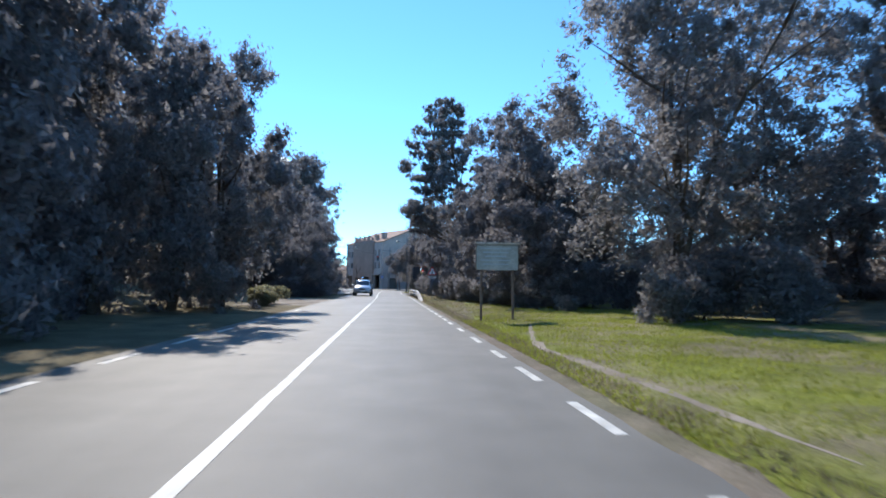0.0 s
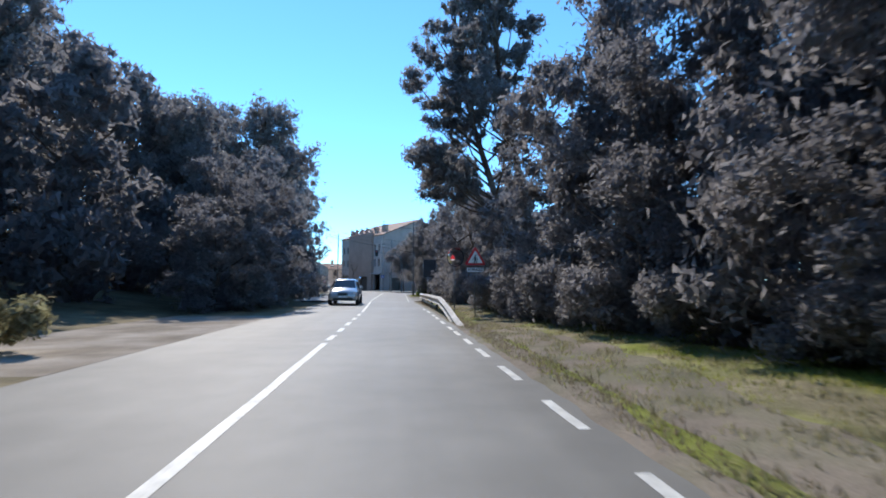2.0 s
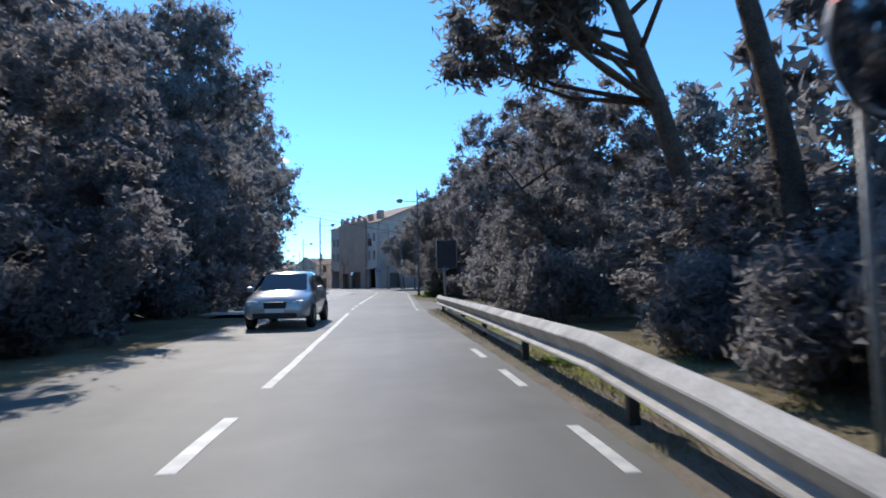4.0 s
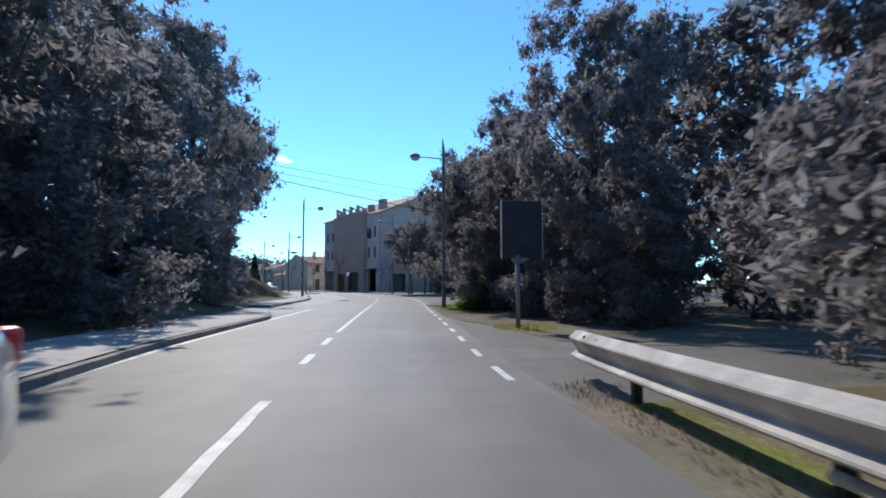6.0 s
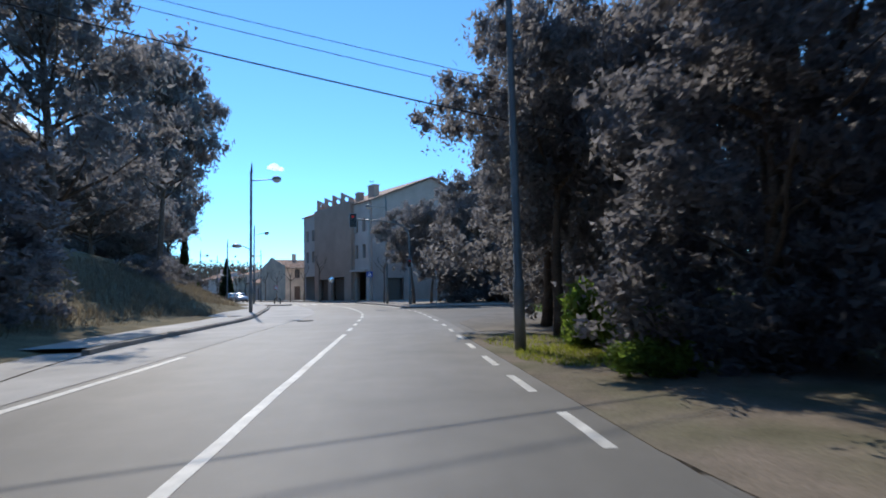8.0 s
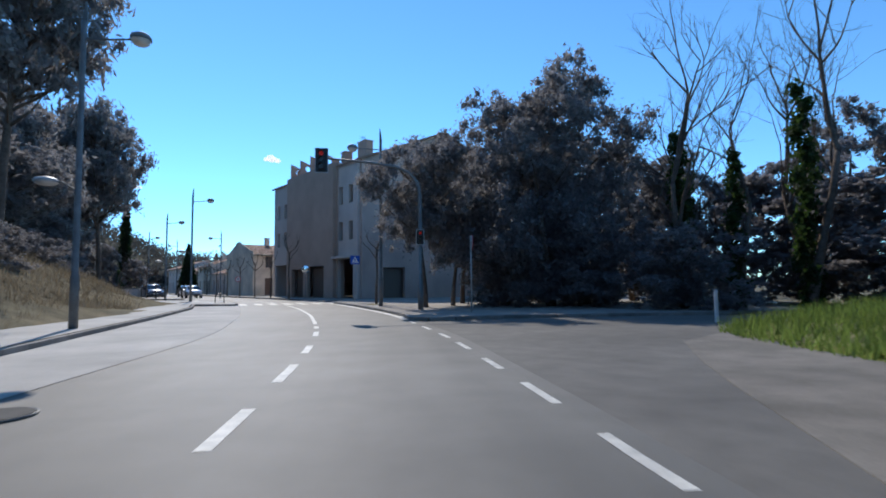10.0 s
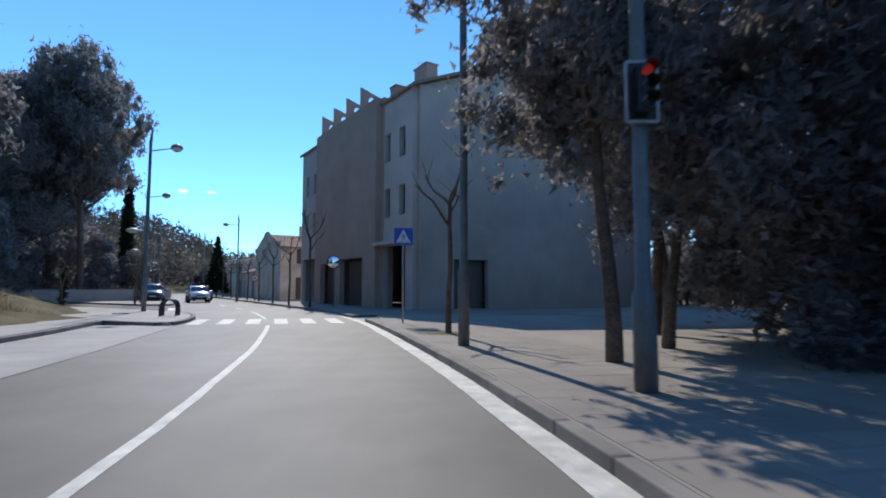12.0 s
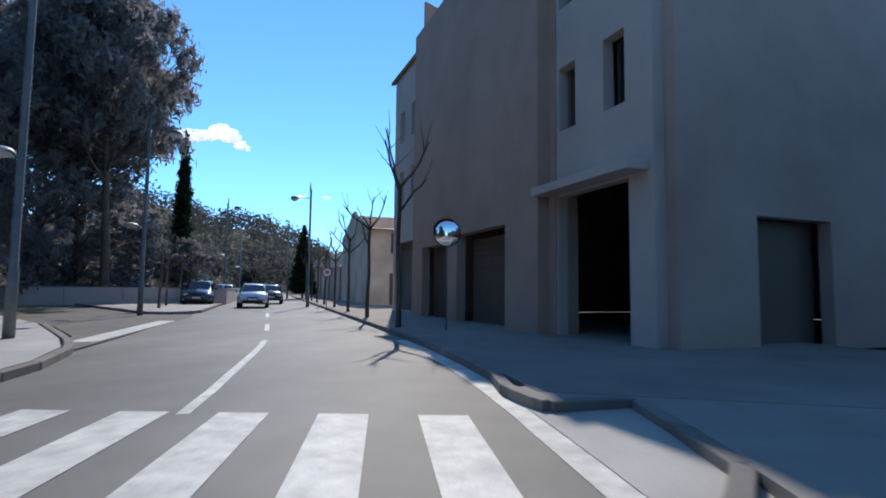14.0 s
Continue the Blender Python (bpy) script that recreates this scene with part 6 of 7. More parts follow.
rb = random.Random(9)
tree_belt("woods_left", [(-27 + rb.uniform(-4, 4), y, 1.1) for y in range(-30, 104, 5)] + [(-34 + rb.uniform(-4, 4), y, 1.2) for y in range(-30, 130, 6)], 61, 46000, 0.62, "dense woods behind the roadside trees")
tree_belt("woods_right", [(24 + rb.uniform(-3, 3), y, 1.15) for y in (*range(-30, 12, 5), *range(60, 98, 5))] + [(32 + rb.uniform(-4, 4), y, 0.42 if 14 < y < 74 else 1.2) for y in range(-30, 84, 4)], 62, 70000, 0.32, "dense woods behind the roadside trees")
tree_belt("woods_street", [along(-44, 166, s, rb.uniform(-5, 2)) + (0.9,) for s in range(0, 90, 5)] + [along(-58, 190, s, rb.uniform(-8, 2)) + (1.0,) for s in range(0, 60, 5)], 63, 60000, 0.36, "garden trees across the street", h=(5, 9))
tree_belt("woods_end", [along(-70 + o, 238, s, 0) + (0.8,) for o in (-40, -28, -16, -4, 10, 22, 36, 50, 64) for s in (0, 8)], 64, 26000, 0.5, "trees at the end of the street", h=(5, 8))
tree_belt("hedge_left", [(-17.5 + rb.uniform(-2, 1) - (y - 88) * 0.22, y, 0.34) for y in np.arange(88, 138, 2.2)], 65, 15000, 0.26, "dry scrub on the bank above the pavement", M_DRYGRASS, h=(3, 6))


def young_conifer():
    rnd = random.Random(3)
    root = thing("conifer", 0, 0, 0, label="dark pointed fir tree above the roofs", category="conifer")
    bm = bmesh.new()
    tube(bm, [(0, 0, -0.2), (0, 0, 10)], [0.15, 0.02], 8)
    part("trunk", bm, M_BARK, root)
    cen, rad = [], []
    for k in range(70):
        u = (k + 0.5) / 70
        a = k * 2.399
        w = 2.0 * (1 - u) + 0.08
        cen.append((math.cos(a) * w * 0.7, math.sin(a) * w * 0.7, 1.0 + 9.2 * u))
        rad.append(0.5 * (1 - u) + 0.14)
    link("crown", leaves_mesh("crown", cen, rad, 4500, 0.3, 5, aspect=2.4, flat=0.45), M_CYPRESS, root)
    return root


put(young_conifer(), [(-32.9, 182.5, 0, 0.82, 1.0)])


# ---------- clouds ----------
def cloud(x, y, z, w, seed):
    rnd = random.Random(seed)
    root = thing("cloud", x, y, z, 0, label="small white fair-weather cloud", category="cloud", kind="structure")
    for _ in range(14):
        bm = bmesh.new()
        r = bmesh.ops.create_icosphere(bm, subdivisions=3, radius=w * rnd.uniform(0.10, 0.24))
        o = Vector((rnd.gauss(0, w * 0.22), rnd.gauss(0, w * 0.2), rnd.gauss(0, w * 0.06)))
        for vv in r["verts"]:
            n_ = noise.noise(vv.co * (9.0 / w) + o)
            vv.co = vv.co * (1 + 0.45 * n_)
            vv.co.z *= 0.7
            vv.co += o
        part("puff", bm, M_CLOUD, root, smooth=True)


def sky_spot(az, el, dist):
    return (math.sin(radians(-az)) * math.cos(radians(el)) * dist, 120 + math.cos(radians(-az)) * math.cos(radians(el)) * dist, math.sin(radians(el)) * dist)


for az, el, w, sd in ((37.2, 14.8, 110, 1), (34.9, 15.1, 120, 2), (33.2, 14.2, 60, 3), (12.3, 13.3, 62, 4), (27, 9.5, 34, 5), (24.5, 9.6, 30, 6)):
    cloud(*sky_spot(az, el, 2300), w, sd)


# ---------- cars ----------
def car(name, x, y, rz, paint, label, L=4.5, W=1.84, H=1.66, suv=True):
    """A car built along its length: body shell, glass, wheels, lamps. Its front points to +x before it is turned."""
    root = thing(name, x, y, 0, rz, label=label, category="car")
    hood = 1.02 if suv else 0.92
    belt = 1.06 if suv else 0.94
    # stations: x, bottom, side top, top, half width low, half width top
    st = [(-L / 2, 0.52, 0.80, 0.86, 0.66, 0.60), (-L / 2 + 0.10, 0.34, 0.95, 1.05, 0.84, 0.74), (-L / 2 + 0.32, 0.28, belt, H - 0.30, 0.90, 0.62), (-L / 2 + 0.62, 0.26, belt, H - 0.06, 0.92, 0.62),
          (-L / 2 + 1.3, 0.25, belt, H, 0.92, 0.64), (-0.1, 0.25, belt, H, 0.92, 0.65), (0.45, 0.25, belt, H - 0.07, 0.92, 0.63), (0.75, 0.25, belt - 0.01, H - 0.305, 0.92, 0.655),
          (1.22, 0.26, hood - 0.04, hood + 0.06, 0.91, 0.72), (1.75, 0.28, hood - 0.13, hood - 0.01, 0.90, 0.72), (L / 2 - 0.18, 0.30, hood - 0.26, hood - 0.12, 0.86, 0.70), (L / 2 - 0.02, 0.36, hood - 0.36, hood - 0.26, 0.76, 0.66), (L / 2 + 0.02, 0.42, 0.58, 0.62, 0.70, 0.64)]
    k = W / 1.84
    bm = bmesh.new()
    prev = None
    rings = []
    for sx, zb, zs, zt, wl, wt in st:
        half = [(0.0, zb), (wl * 0.86, zb), (wl * 0.985, zb + 0.10), (wl, (zb + zs) / 2), (wl * 0.97, zs), (wt + 0.02, zt - 0.06), (wt * 0.82, zt - 0.01), (0.0, zt + 0.02)]
        ring = [bm.verts.new((sx, w * k, z)) for w, z in half] + [bm.verts.new((sx, -w * k, z)) for w, z in half[-2:0:-1]]
        rings.append(ring)
        if prev:
            n = len(ring)
            for i in range(n):
                bm.faces.new((prev[i], prev[(i + 1) % n], ring[(i + 1) % n], ring[i]))
        prev = ring
    bm.faces.new(rings[0][::-1])
    bm.faces.new(rings[-1])
    bmesh.ops.recalc_face_normals(bm, faces=bm.faces[:])
    part("body", bm, paint, root, smooth=True)
    # glass: windscreen, side windows, rear window, slightly proud of the shell
    def panel(nm, pts, mt, lb=""):
        bm = bmesh.new()
        vs = [bm.verts.new(p) for p in pts]
        bm.faces.new(vs)
        ob = part(nm, bm, mt, root, lb)
        s = ob.modifiers.new("thickness", "SOLIDIFY")
        s.thickness, s.offset = 0.012, 0.0
        return ob
    e = 0.014
    panel("windscreen", [(1.20 + e, 0.70 * k, hood + 0.06 + e), (1.20 + e, -0.70 * k, hood + 0.06 + e), (0.50 + e, -0.60 * k, H - 0.10 + e), (0.50 + e, 0.60 * k, H - 0.10 + e)], M_CARGLASS, "dark windscreen")
    for s in (-1, 1):
        y0, y1 = s * (0.895 * k + 0.008), s * (0.70 * k + 0.012)
        for xa, xb, xc, xd in ((0.95, 0.02, 0.02, 0.44), (-0.04, -0.98, -0.98, -0.04), (-1.04, -1.72, -1.50, -1.04)):
            panel("side_window", [(xa, y0, belt + 0.02), (xb, y0, belt + 0.02), (xc, y1, H - 0.12), (xd, y1, H - 0.12)], M_CARGLASS)
        # mirrors, lamps
        bm = bmesh.new()
        box(bm, (0.78, s * (0.95 * k + 0.08), belt + 0.06), (0.16, 0.20, 0.15), bevel=0.04)
        part("door_mirror", bm, paint, root)
        bm = bmesh.new()
        box(bm, (L / 2 - 0.16, s * 0.62 * k, hood - 0.28), (0.22, 0.40, 0.15), rz=-s * 0.25, bevel=0.05)
        hl = part("headlight", bm, M_LAMPGLASS, root, "clear headlight")
        bm = bmesh.new()
        for q in (-0.09, 0.09):
            disc(bm, (L / 2 - 0.035, s * (0.60 * k) + q, hood - 0.28), 0.055, (1, 0, 0), 0.02, 14)
        part("reflector", bm, M_WHITE, hl)
        bm = bmesh.new()
        box(bm, (-L / 2 + 0.10, s * 0.68 * k, 0.95), (0.16, 0.26, 0.22), bevel=0.04)
        part("tail_light", bm, M_RED, root)
        for xx in (L / 2 - 0.88, -L / 2 + 0.84):
            wheel = new("wheel")
            wheel.parent = root
            bm = bmesh.new()
            yc = s * (0.85 * k)
            r = 0.345
            prof = [(r - 0.11, -0.11), (r - 0.02, -0.11), (r, -0.08), (r, 0.08), (r - 0.02, 0.11), (r - 0.11, 0.11)]
            nn = 26
            rg = [[bm.verts.new((xx + p[0] * math.cos(6.2832 * i / nn), yc + p[1], r + p[0] * math.sin(6.2832 * i / nn))) for i in range(nn)] for p in prof]
            for a, b in zip(rg, rg[1:]):
                for i in range(nn):
                    bm.faces.new((a[i], a[(i + 1) % nn], b[(i + 1) % nn], b[i]))
            bmesh.ops.recalc_face_normals(bm, faces=bm.faces[:])
            part("tyre", bm, M_RUBBER, wheel, "black rubber tyre", True)
            bm = bmesh.new()
            disc(bm, (xx, yc + s * 0.075, r), r - 0.105, (0, 1, 0), 0.03, 22)
            for i in range(5):
                a = 6.2832 * i / 5
                box(bm, (xx + 0.12 * math.cos(a), yc + s * 0.098, r + 0.12 * math.sin(a)), (0.22, 0.025, 0.05), tilt=Matrix.Rotation(-a, 4, "Y"))
            part("rim", bm, M_GALV, wheel, "alloy rim")
            bm = bmesh.new()
            disc(bm, (xx, s * 0.90 * k, r + 0.02), r + 0.06, (0, 1, 0), 0.05 * k, 26)
            part("wheel_arch", bm, M_BLACK, root, "dark wheel arch")
    bm = bmesh.new()
    box(bm, (L / 2 + 0.0, 0, hood - 0.34), (0.05, 0.62, 0.20), bevel=0.03)
    for i in range(9):
        box(bm, (L / 2 + 0.03, -0.26 + i * 0.065, hood - 0.34), (0.02, 0.018, 0.17))
    part("grille", bm, M_BLACK, root, "dark slatted grille")
    bm = bmesh.new()
    box(bm, (L / 2 + 0.02, 0, 0.40), (0.06, 1.2 * k, 0.15), bevel=0.03)
    part("lower_intake", bm, M_BLACK, root)
    bm = bmesh.new()
    box(bm, (L / 2 + 0.055, 0, 0.54), (0.012, 0.52, 0.11))
    part("plate", bm, M_WHITE, root, "plain white plate")
    for s in (-1, 1):
        bm = bmesh.new()
        tube(bm, [(0.35, s * 0.60 * k, H + 0.0), (0.3, s * 0.60 * k, H + 0.04), (-1.4, s * 0.60 * k, H + 0.04), (-1.5, s * 0.60 * k, H)], [0.015] * 4, 6)
        part("roof_rail", bm, M_GALV, root)
    return root


def car_paint(name, c):
    m = plain(name, c, 0.25, 0.35)
    b = m.node_tree.nodes["Principled BSDF"]
    b.inputs["Coat Weight"].default_value = 1.0
    b.inputs["Coat Roughness"].default_value = 0.04
    return m


M_CARGLASS = plain("car_glass", (0.02, 0.025, 0.03), 0.03, 0.0, 0.7)
M_LAMPGLASS = plain("lamp_glass", (0.55, 0.57, 0.60), 0.06, 0.3, 0.7)
M_RUBBER = plain("rubber", (0.02, 0.02, 0.021), 0.8)
M_SILVERBLUE = car_paint("silver_paint", (0.52, 0.51, 0.50))
M_WHITEPAINT = car_paint("white_paint", (0.66, 0.68, 0.70))
M_DARKPAINT = car_paint("dark_paint", (0.035, 0.045, 0.07))
M_REDPAINT = car_paint("brown_paint", (0.06, 0.045, 0.045))
car("sport_utility_car", -3.1, 56.3, -90, M_SILVERBLUE, "pale silver sport utility car facing the camera in the other lane")
car("hatchback_car", -23.3, 156.8, -60, M_WHITEPAINT, "white hatchback car in the opposite lane", 4.1, 1.74, 1.48, False)
car("sport_utility_car", -28.4, 158.6, -60, M_DARKPAINT, "dark blue sport utility car parked at the pavement")
car("hatchback_car", -31.6, 164.8, -60, M_DARKPAINT, "dark hatchback car parked behind another", 4.1, 1.74, 1.48, False)
car("hatchback_car", -34.4, 170.2, -60, M_SILVERBLUE, "grey hatchback car parked in a row", 4.1, 1.74, 1.48, False)
car("hatchback_car", -26.6, 164.6, -60, M_REDPAINT, "dark hatchback car following a white car", 4.1, 1.74, 1.48, False)


# ---------- grass and low plants ----------
def verge_z(x, y):
    q = min(1.0, max(0.0, (x - RX(y) - 0.30) / 11.0))
    return 0.012 + 0.10 * min(1, q * 5) + 0.16 * q + 0.05 * noise.noise(Vector((x * 0.9, y * 0.9, 3))) * min(1, q * 6)


def blades(name, spots, hmin, hmax, width, material, label, seed, lean=0.35, category="grass"):
    """Single blades of grass, three corners each, as one mass."""
    rng = np.random.default_rng(seed)
    p = np.asarray(spots, float)
    n = len(p)
    a = rng.uniform(0, 6.2832, n)
    w = width * rng.uniform(0.6, 1.4, n)
    h = rng.uniform(hmin, hmax, n)
    side = np.stack([np.cos(a) * w, np.sin(a) * w, np.zeros(n)], 1)
    tip = np.stack([rng.normal(0, lean, n) * h, rng.normal(0, lean, n) * h, h], 1)
    v = np.stack([p - side, p + side, p + tip], 1).reshape(-1, 3)
    f = np.arange(n * 3).reshape(-1, 3)
    return tagged(link(name, from_arrays(name, v, f), material), label, category, kind="stuff")


M_WILD = leaf_mat("wild_grass_blade", (0.29, 0.27, 0.17), (0.30, 0.28, 0.15), 0.35)
rg = random.Random(12)
sp = []
path_x = lambda y: float(np.interp(y, [-8, 0, 3, 5, 7, 9, 10.5, 13.7, 15], [3.3, 3.0, 2.95, 2.93, 2.85, 2.72, 2.93, 3.72, 4.1]))
bare_x = lambda y: float(np.interp(y, [17, 21, 24, 28, 31, 34, 38], [2.6, 2.75, 2.9, 3.4, 3.5, 3.05, 2.75])) + 0.2 * noise.noise(Vector((0, y * 0.9, 2)))
bare_w = lambda y: float(np.interp(y, [17, 19, 24, 28, 31, 35, 38], [0.0, 0.35, 0.75, 0.85, 0.9, 0.75, 0.3])) * (1 + 0.35 * noise.noise(Vector((3, y * 1.4, 2))))
while len(sp) < 60000:
    y = rg.uniform(-1, 62) if rg.random() < 0.45 else rg.uniform(3, 30)
    x = RX(y) + 0.42 + 7.5 * rg.random() ** 1.5
    if y < 14.6 and abs(x - path_x(y)) < 0.14 * min(1.0, max(0.0, y - 2.2) / 3.0) * (1 - max(0, y - 9) / 9) and rg.random() < 0.85:
        continue
    if y > 29 and x < RX(y) + 1.0 + 0.4 * noise.noise(Vector((0, y * 0.5, 0))) and rg.random() < 0.8:
        continue
    if y > 36.5 and rg.random() < (0.5 if y < 46 else 0.85 if x > RX(y) + 0.75 else 0.6):
        continue
    if noise.noise(Vector((x * 0.8, y * 0.8, 7))) < -0.25 and rg.random() < 0.6:
        continue
    if 17 < y < 31 and x < RX(y) + 1.2 and rg.random() < 0.85:
        continue
    if abs(x - bare_x(y)) < bare_w(y) * rg.uniform(0.4, 1.1) and rg.random() < 0.72:
        continue
    if 19 < y and x < RX(y) + 3.2 and noise.noise(Vector((x * 0.55, y * 0.35, 11))) < 0.12 and rg.random() < 0.93:
        continue
    sp.append((x, y, verge_z(x, y) - 0.01))
blades("verge_grass", sp, 0.025, 0.085, 0.008, M_GRASS, "short green grass on the sunny verge", 71)
sp = []
for _ in range(9000):
    y = rg.uniform(-1, 62)
    x = RX(y) + 0.38 + 0.5 * rg.random()
    sp.append((x, y, verge_z(x, y) - 0.01))
blades("verge_straw", sp, 0.03, 0.10, 0.010, M_DRYGRASS, "dry straw along the road's edge", 72)
sp = []
while len(sp) < 16000:
    y = rg.uniform(16, 48)
    x = RX(y) + 0.30 + 3.4 * rg.random()
    if noise.noise(Vector((x * 2.2, y * 1.6, 21))) > 0.02:
        sp.append((x, y, verge_z(x, y) - 0.005))
blades("verge_tufts", sp, 0.03, 0.11, 0.010, M_WILD, "thin brown-green tufts on worn earth", 77)
v, f = [], []
for i, y in enumerate(np.linspace(2.5, 14.6, 60)):
    x = path_x(y)
    w = 0.5 * min(1.0, (y - 2.2) / 3.0) * (0.17 + 0.05 * math.sin(y * 2.1) + 0.04 * math.sin(y * 5.3)) * (1 - max(0, y - 9) / 8)
    v += [(x - w, y, verge_z(x - w, y) + 0.004), (x + w, y, verge_z(x + w, y) + 0.004)]
    if i:
        f.append((2 * i - 2, 2 * i - 1, 2 * i + 1, 2 * i))
tagged(link("footpath", from_arrays("footpath", v, f), M_DIRT), "narrow trodden earth path through the grass", "footpath", kind="structure")
v, f = [], []
for i, y in enumerate(np.linspace(17.2, 37.8, 70)):
    for c in range(7):
        lo, hi = bare_x(y) - bare_w(y), bare_x(y) + bare_w(y)
        lo += (RX(y) + 0.6 - lo) * float(np.interp(y, [18, 20, 30, 32], [0, 1, 1, 0]))
        x = max(lo + (hi - lo) * c / 6 + 0.06 * noise.noise(Vector((c, y * 3, 0))), RX(y) + 0.36)
        v.append((x, y, verge_z(x, y) + (-0.02 if c in (0, 6) or i in (0, 69) else 0.008)))
    if i:
        f += [((i - 1) * 7 + c, (i - 1) * 7 + c + 1, i * 7 + c + 1, i * 7 + c) for c in range(6)]
tagged(link("bare_earth", from_arrays("bare_earth", v, f), M_EARTH), "worn bare grey-brown earth in the grass", "bare earth", kind="structure")
v, f = [], []
for i, y in enumerate(np.linspace(35.0, 60.7, 90)):
    for c in range(9):
        x = RX(y) + 0.62 + 0.25 * noise.noise(Vector((0, y * 0.8, 4))) + min(1.0, (y - 35.0) / 5.0) * 7.5 * c / 8
        v.append((x, y, verge_z(x, y) + (-0.02 if c in (0, 8) or i == 0 else 0.012)))
    if i:
        f += [((i - 1) * 9 + c, (i - 1) * 9 + c + 1, i * 9 + c + 1, i * 9 + c) for c in range(8)]
tagged(link("shaded_verge", from_arrays("shaded_verge", v, f), M_DRY), "dry brown verge behind the guard rail", "verge", kind="structure")
# round the lamp and panel on the right
sp = []
for cx, cy, r, n in ((3.4, 70.5, 0.9, 900), (2.9, 82.0, 1.0, 2200), (4.0, 81.0, 1.0, 1500), (3.0, 84.5, 1.2, 1200)):
    for _ in range(n):
        a, q = rg.uniform(0, 6.28), r * math.sqrt(rg.random())
        sp.append((max(RX(cy) + 0.4, cx + math.cos(a) * q), cy + math.sin(a) * q * 1.4, 0.0))
blades("lamp_grass", sp, 0.03, 0.13, 0.010, M_GRASS, "green grass round the lamp post", 73)
sp = []
for _ in range(1500):
    a, q = rg.uniform(0, 6.28), 0.55 * math.sqrt(rg.random())
    sp.append((-0.86 + math.cos(a) * q, 122.7 + math.sin(a) * q * 0.8, 0.125))
blades("tree_pit_grass", sp, 0.015, 0.045, 0.008, M_WILD, "patch of grass in the tree pit", 74)
sp = []
for _ in range(16000):
    y = rg.uniform(86, 136)
    x = KX(min(y, 129)) - 2.7 - 7.0 * rg.random() ** 1.2 - max(0, y - 129) * 0.6
    z = bank_z(x, y)
    sp.append((x, y, z - 0.05))
blades("bank_grass", sp, 0.15, 0.55, 0.02, M_DRYGRASS, "tall dry grass on the bank above the pavement", 75)


M_WEEDS = leaf_mat("lush_weed_blade", (0.13, 0.19, 0.05), (0.19, 0.27, 0.06), 0.4)


def marker_post():
    """A flat pale delineator post with a chamfered head."""
    root = thing("marker_post", 10.05, 106.7, 0, -8, label="white flat marker post standing in green weeds", category="marker post")
    bm = bmesh.new()
    prism(bm, [(-0.05, -0.03, -0.1), (0.05, -0.03, -0.1), (0.05, -0.03, 0.98), (-0.05, -0.03, 1.03)], (0, 1, 0), 0.06)
    bmesh.ops.recalc_face_normals(bm, faces=bm.faces[:])
    part("board", bm, M_WHITE, root)
    bm = bmesh.new()
    box(bm, (0, 0, 1.02), (0.13, 0.08, 0.03), bevel=0.006)
    part("cap", bm, M_SIGNBACK, root, "grey cap")


marker_post()


def green_bank():
    ys = np.linspace(94.6, 105.5, 24)
    v, f = [], []
    for y in ys:
        for c in range(11):
            q = c / 10
            x = float(np.interp(y, [94.6, 97, 99, 101.7, 103.5, 105.5], [6.7, 5.9, 5.9, 6.2, 6.8, 9.4])) + 1.3 + q * 9
            z = -0.03 + 0.8 * (1 - (1 - q) ** 2) * min(1, (y - 94) / 2) * min(1, (106 - y) / 2) + 0.06 * noise.noise(Vector((x, y, 0)))
            v.append((x, y, z))
    f = [(i * 11 + c, i * 11 + c + 1, (i + 1) * 11 + c + 1, (i + 1) * 11 + c) for i in range(23) for c in range(10)]
    me = from_arrays("green_bank", v, f)
    me.shade_smooth()
    tagged(link("green_bank", me, M_GRASSGROUND), "green grassy bank beside the side street", "bank", kind="structure")
    pts = []
    for _ in range(14000):
        i, c = rg.randrange(23), rg.random() * 9.9
        a, b = Vector(v[i * 11 + int(c)]), Vector(v[i * 11 + int(c) + 1])
        p = a + (b - a) * (c % 1) + Vector((0, rg.random() * 0.47, -0.02))
        pts.append(tuple(p))
    blades("bank_weeds", pts, 0.16, 0.46, 0.016, M_WEEDS, "lush green weeds on the bank", 76)


green_bank()
slab("apron", [(2.2, 92.5), (3.8, 96.8), (4.7, 99.0), (6.0, 101.7), (8.2, 103.6), (14, 105.5), (14, 90), (2.2, 88)], 0.006, M_GRIT, "brown earthy apron at the side street's corner", "apron")
bush = shrub("roadside_bush", 81, 1.0, 1.3, M_WILD, 6500, "tuft of tall dry grass at the road's edge", 0.09, "bush")
put(bush, [(-7.2, 31.0, 0, 0.75, 1.0), (-7.1, 29.2, 60, 0.8, 1.0), (-6.7, 27.4, 120, 0.75, 0.9)])
sh = shrub("green_shrub", 82, 0.7, 0.75, M_SHRUB, 7000, "bright green shrub at the foot of the trees", 0.06)
put(sh, [(3.75, 80.9, 0, 1.25, 1.35), (3.2, 79.6, 80, 0.8, 0.8), (3.6, 83.4, 150, 0.9, 1.0), (2.6, 46.5, 10, 0.35, 0.5)])
under = shrub("undergrowth_bush", 84, 1.15, 1.7, M_OAK, 8000, "dark leafy undergrowth at the foot of the trees", 0.065)
tagged(under, group="undergrowth")
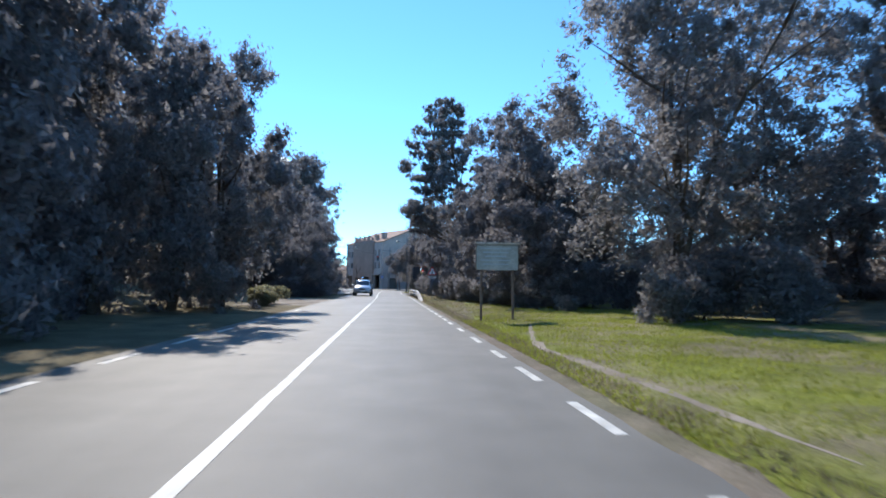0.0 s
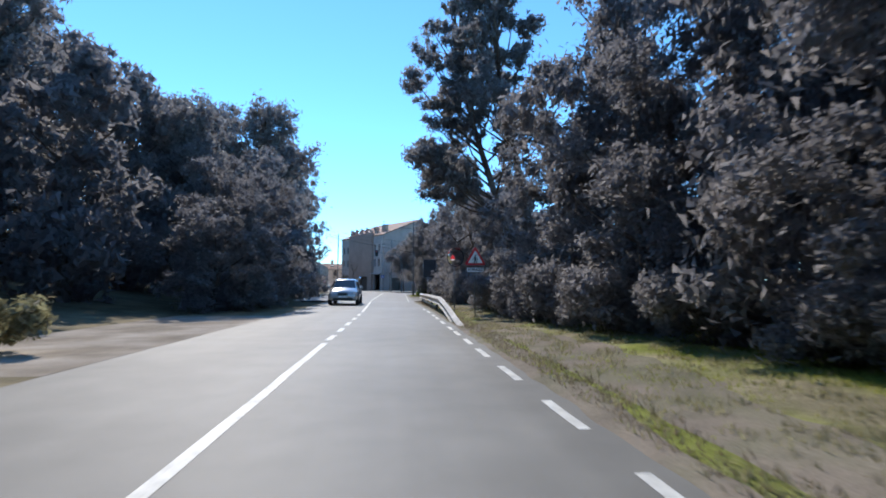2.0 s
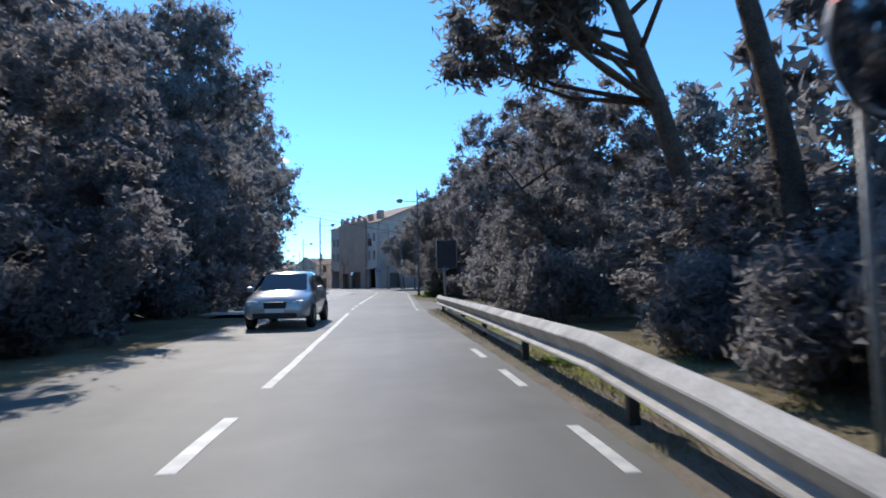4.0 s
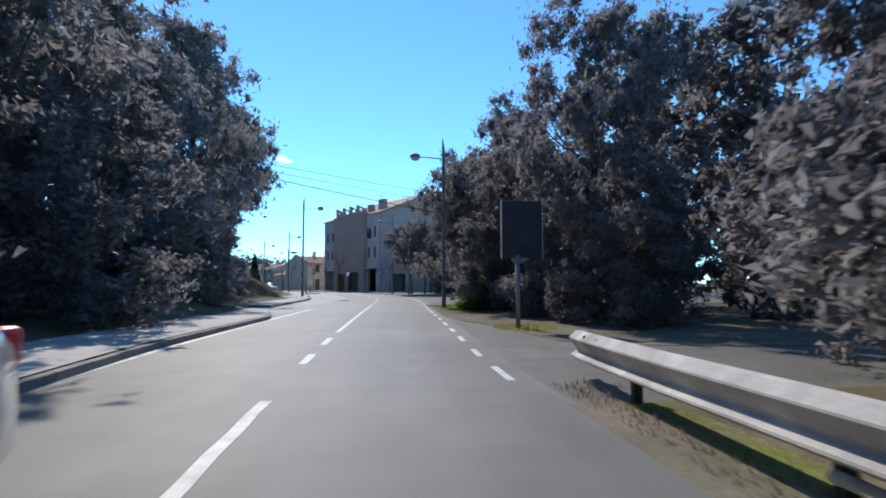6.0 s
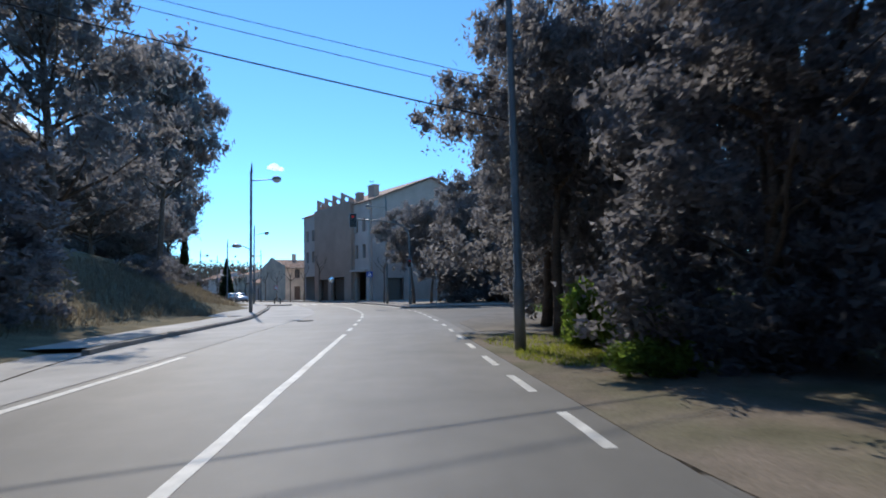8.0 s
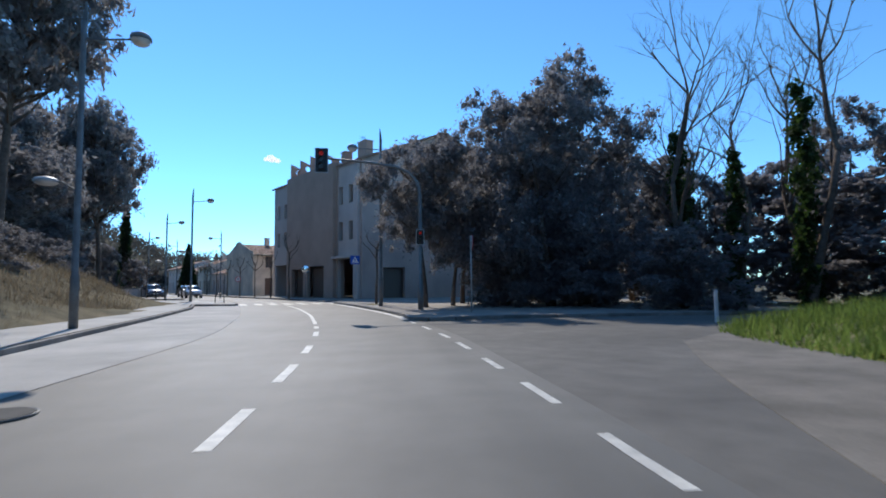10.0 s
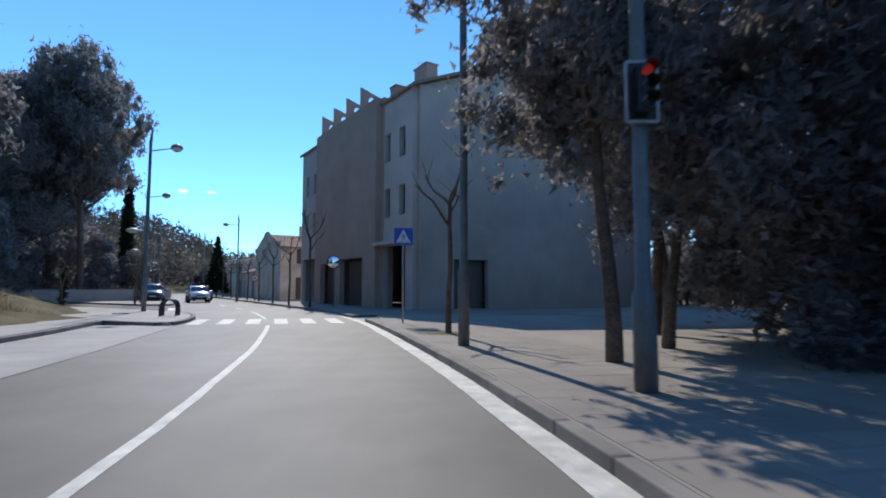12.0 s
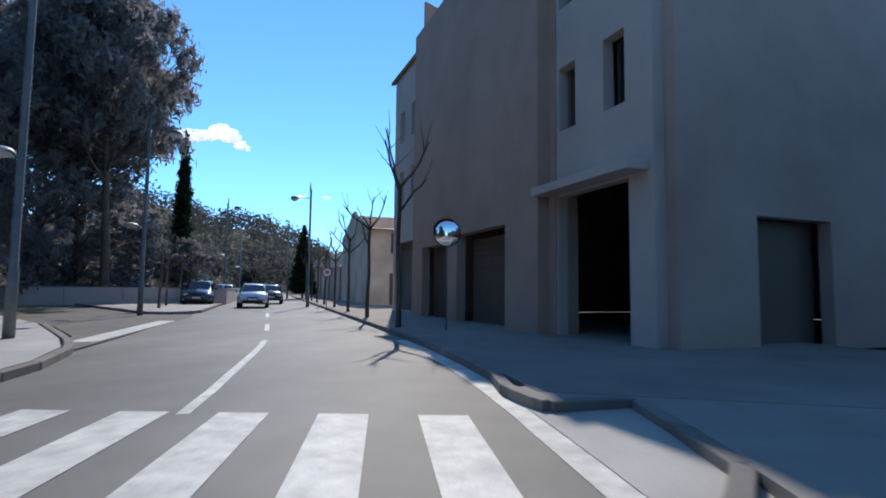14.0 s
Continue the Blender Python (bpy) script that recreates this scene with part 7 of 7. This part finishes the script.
put(under, [(4.5, 37.2, 0, 1.0, 1.0), (4.5, 39.2, 50, 1.1, 0.9), (4.8, 35.4, 100, 1.0, 1.1), (4.4, 41.6, 150, 0.9, 1.1), (5.2, 33.4, 200, 1.0, 1.0), (4.4, 43.9, 250, 1.0, 1.0),
            (4.5, 46.4, 300, 0.95, 1.0), (4.2, 52.0, 20, 1.0, 1.2), (4.2, 54.6, 70, 0.9, 1.2), (4.3, 57.2, 120, 1.0, 1.2), (6.1, 30.4, 170, 1.0, 0.9), (6.2, 27.8, 220, 0.9, 0.9),
            (11.0, 22.6, 10, 1.3, 1.1), (13.4, 24.4, 80, 1.4, 1.1), (16.2, 25.6, 140, 1.5, 1.2), (19.0, 28.0, 200, 1.6, 1.2), (12.6, 19.6, 260, 1.4, 1.2), (9.4, 24.2, 320, 1.2, 1.2),
            (9.6, 15.4, 30, 1.3, 1.0), (11.5, 13.8, 90, 1.4, 1.1), (22.5, 31.5, 150, 1.9, 1.3), (5.6, 72.6, 30, 1.0, 0.9), (4.9, 75.2, 110, 1.0, 0.9), (-6.9, 47.0, 60, 1.1, 1.0), (-6.9, 50.0, 160, 1.1, 0.9)])
grey = shrub("grey_shrub", 83, 0.8, 1.2, M_OLIVE, 3600, "grey-green shrub in front of the dark trees", 0.07)
put(grey, [(8.2, 14.2, 0, 1.2, 1.2), (7.4, 21.5, 60, 0.8, 0.9), (6.3, 24.0, 120, 0.7, 0.9), (5.8, 33.0, 200, 0.7, 0.8), (5.4, 38.0, 280, 0.7, 0.7)])


# ---------- paving tiles beside the kerb ----------
def paving_tiles():
    """Square paving tiles in rows along the right-hand kerb, between the nose and the crossing."""
    me = bpy.data.meshes.new("paving_tile")
    bm = bmesh.new()
    box(bm, (0, 0, 0), (0.3985, 0.3985, 0.05), bevel=0.002)
    bm.to_mesh(me)
    bm.free()
    me.materials.append(M_SLAB)
    rt = random.Random(21)
    host = bpy.data.objects["pavement_right"]
    y = 111.9
    while y < 129.0:
        p, d, s = at(RX, y, 0.0)
        for c in range(7):
            o = new("paving_tile", me)
            o.parent = host
            q = p + s * (0.54 + 0.40 * c)
            o.matrix_basis = Matrix.Translation((q.x, q.y, 0.106 + rt.uniform(-0.0015, 0.0015))) @ Matrix.Rotation(math.atan2(d.y, d.x) + rt.uniform(-0.004, 0.004), 4, "Z")
        y += 0.40 * d.y


M_SLAB = mat("paving_slab", (0.32, 0.285, 0.245), 0.8, scale=1.2, var=0.09, fine=70, stain=0.22, stain_scale=0.5, objvar=0.03, bump=0.2)
paving_tiles()


# ---------- ribbed paving before the crossing ----------
def ribbed_paving():
    """Raised ribs across the pavement between the kerb and the tree pit."""
    me = bpy.data.meshes.new("paving_rib")
    bm = bmesh.new()
    box(bm, (0, 0, 0), (0.92, 0.028, 0.008), bevel=0.003)
    bm.to_mesh(me)
    bm.free()
    me.materials.append(M_SLAB)
    host = bpy.data.objects["pavement_right"]
    for k in range(44):
        p, d, s = at(RX, 122.2 + k * 0.05, 1.02)
        o = new("paving_rib", me)
        o.parent = host
        o.matrix_basis = Matrix.Translation((p.x, p.y, 0.1305)) @ Matrix.Rotation(math.atan2(d.y, d.x) - math.pi / 2, 4, "Z")


ribbed_paving()
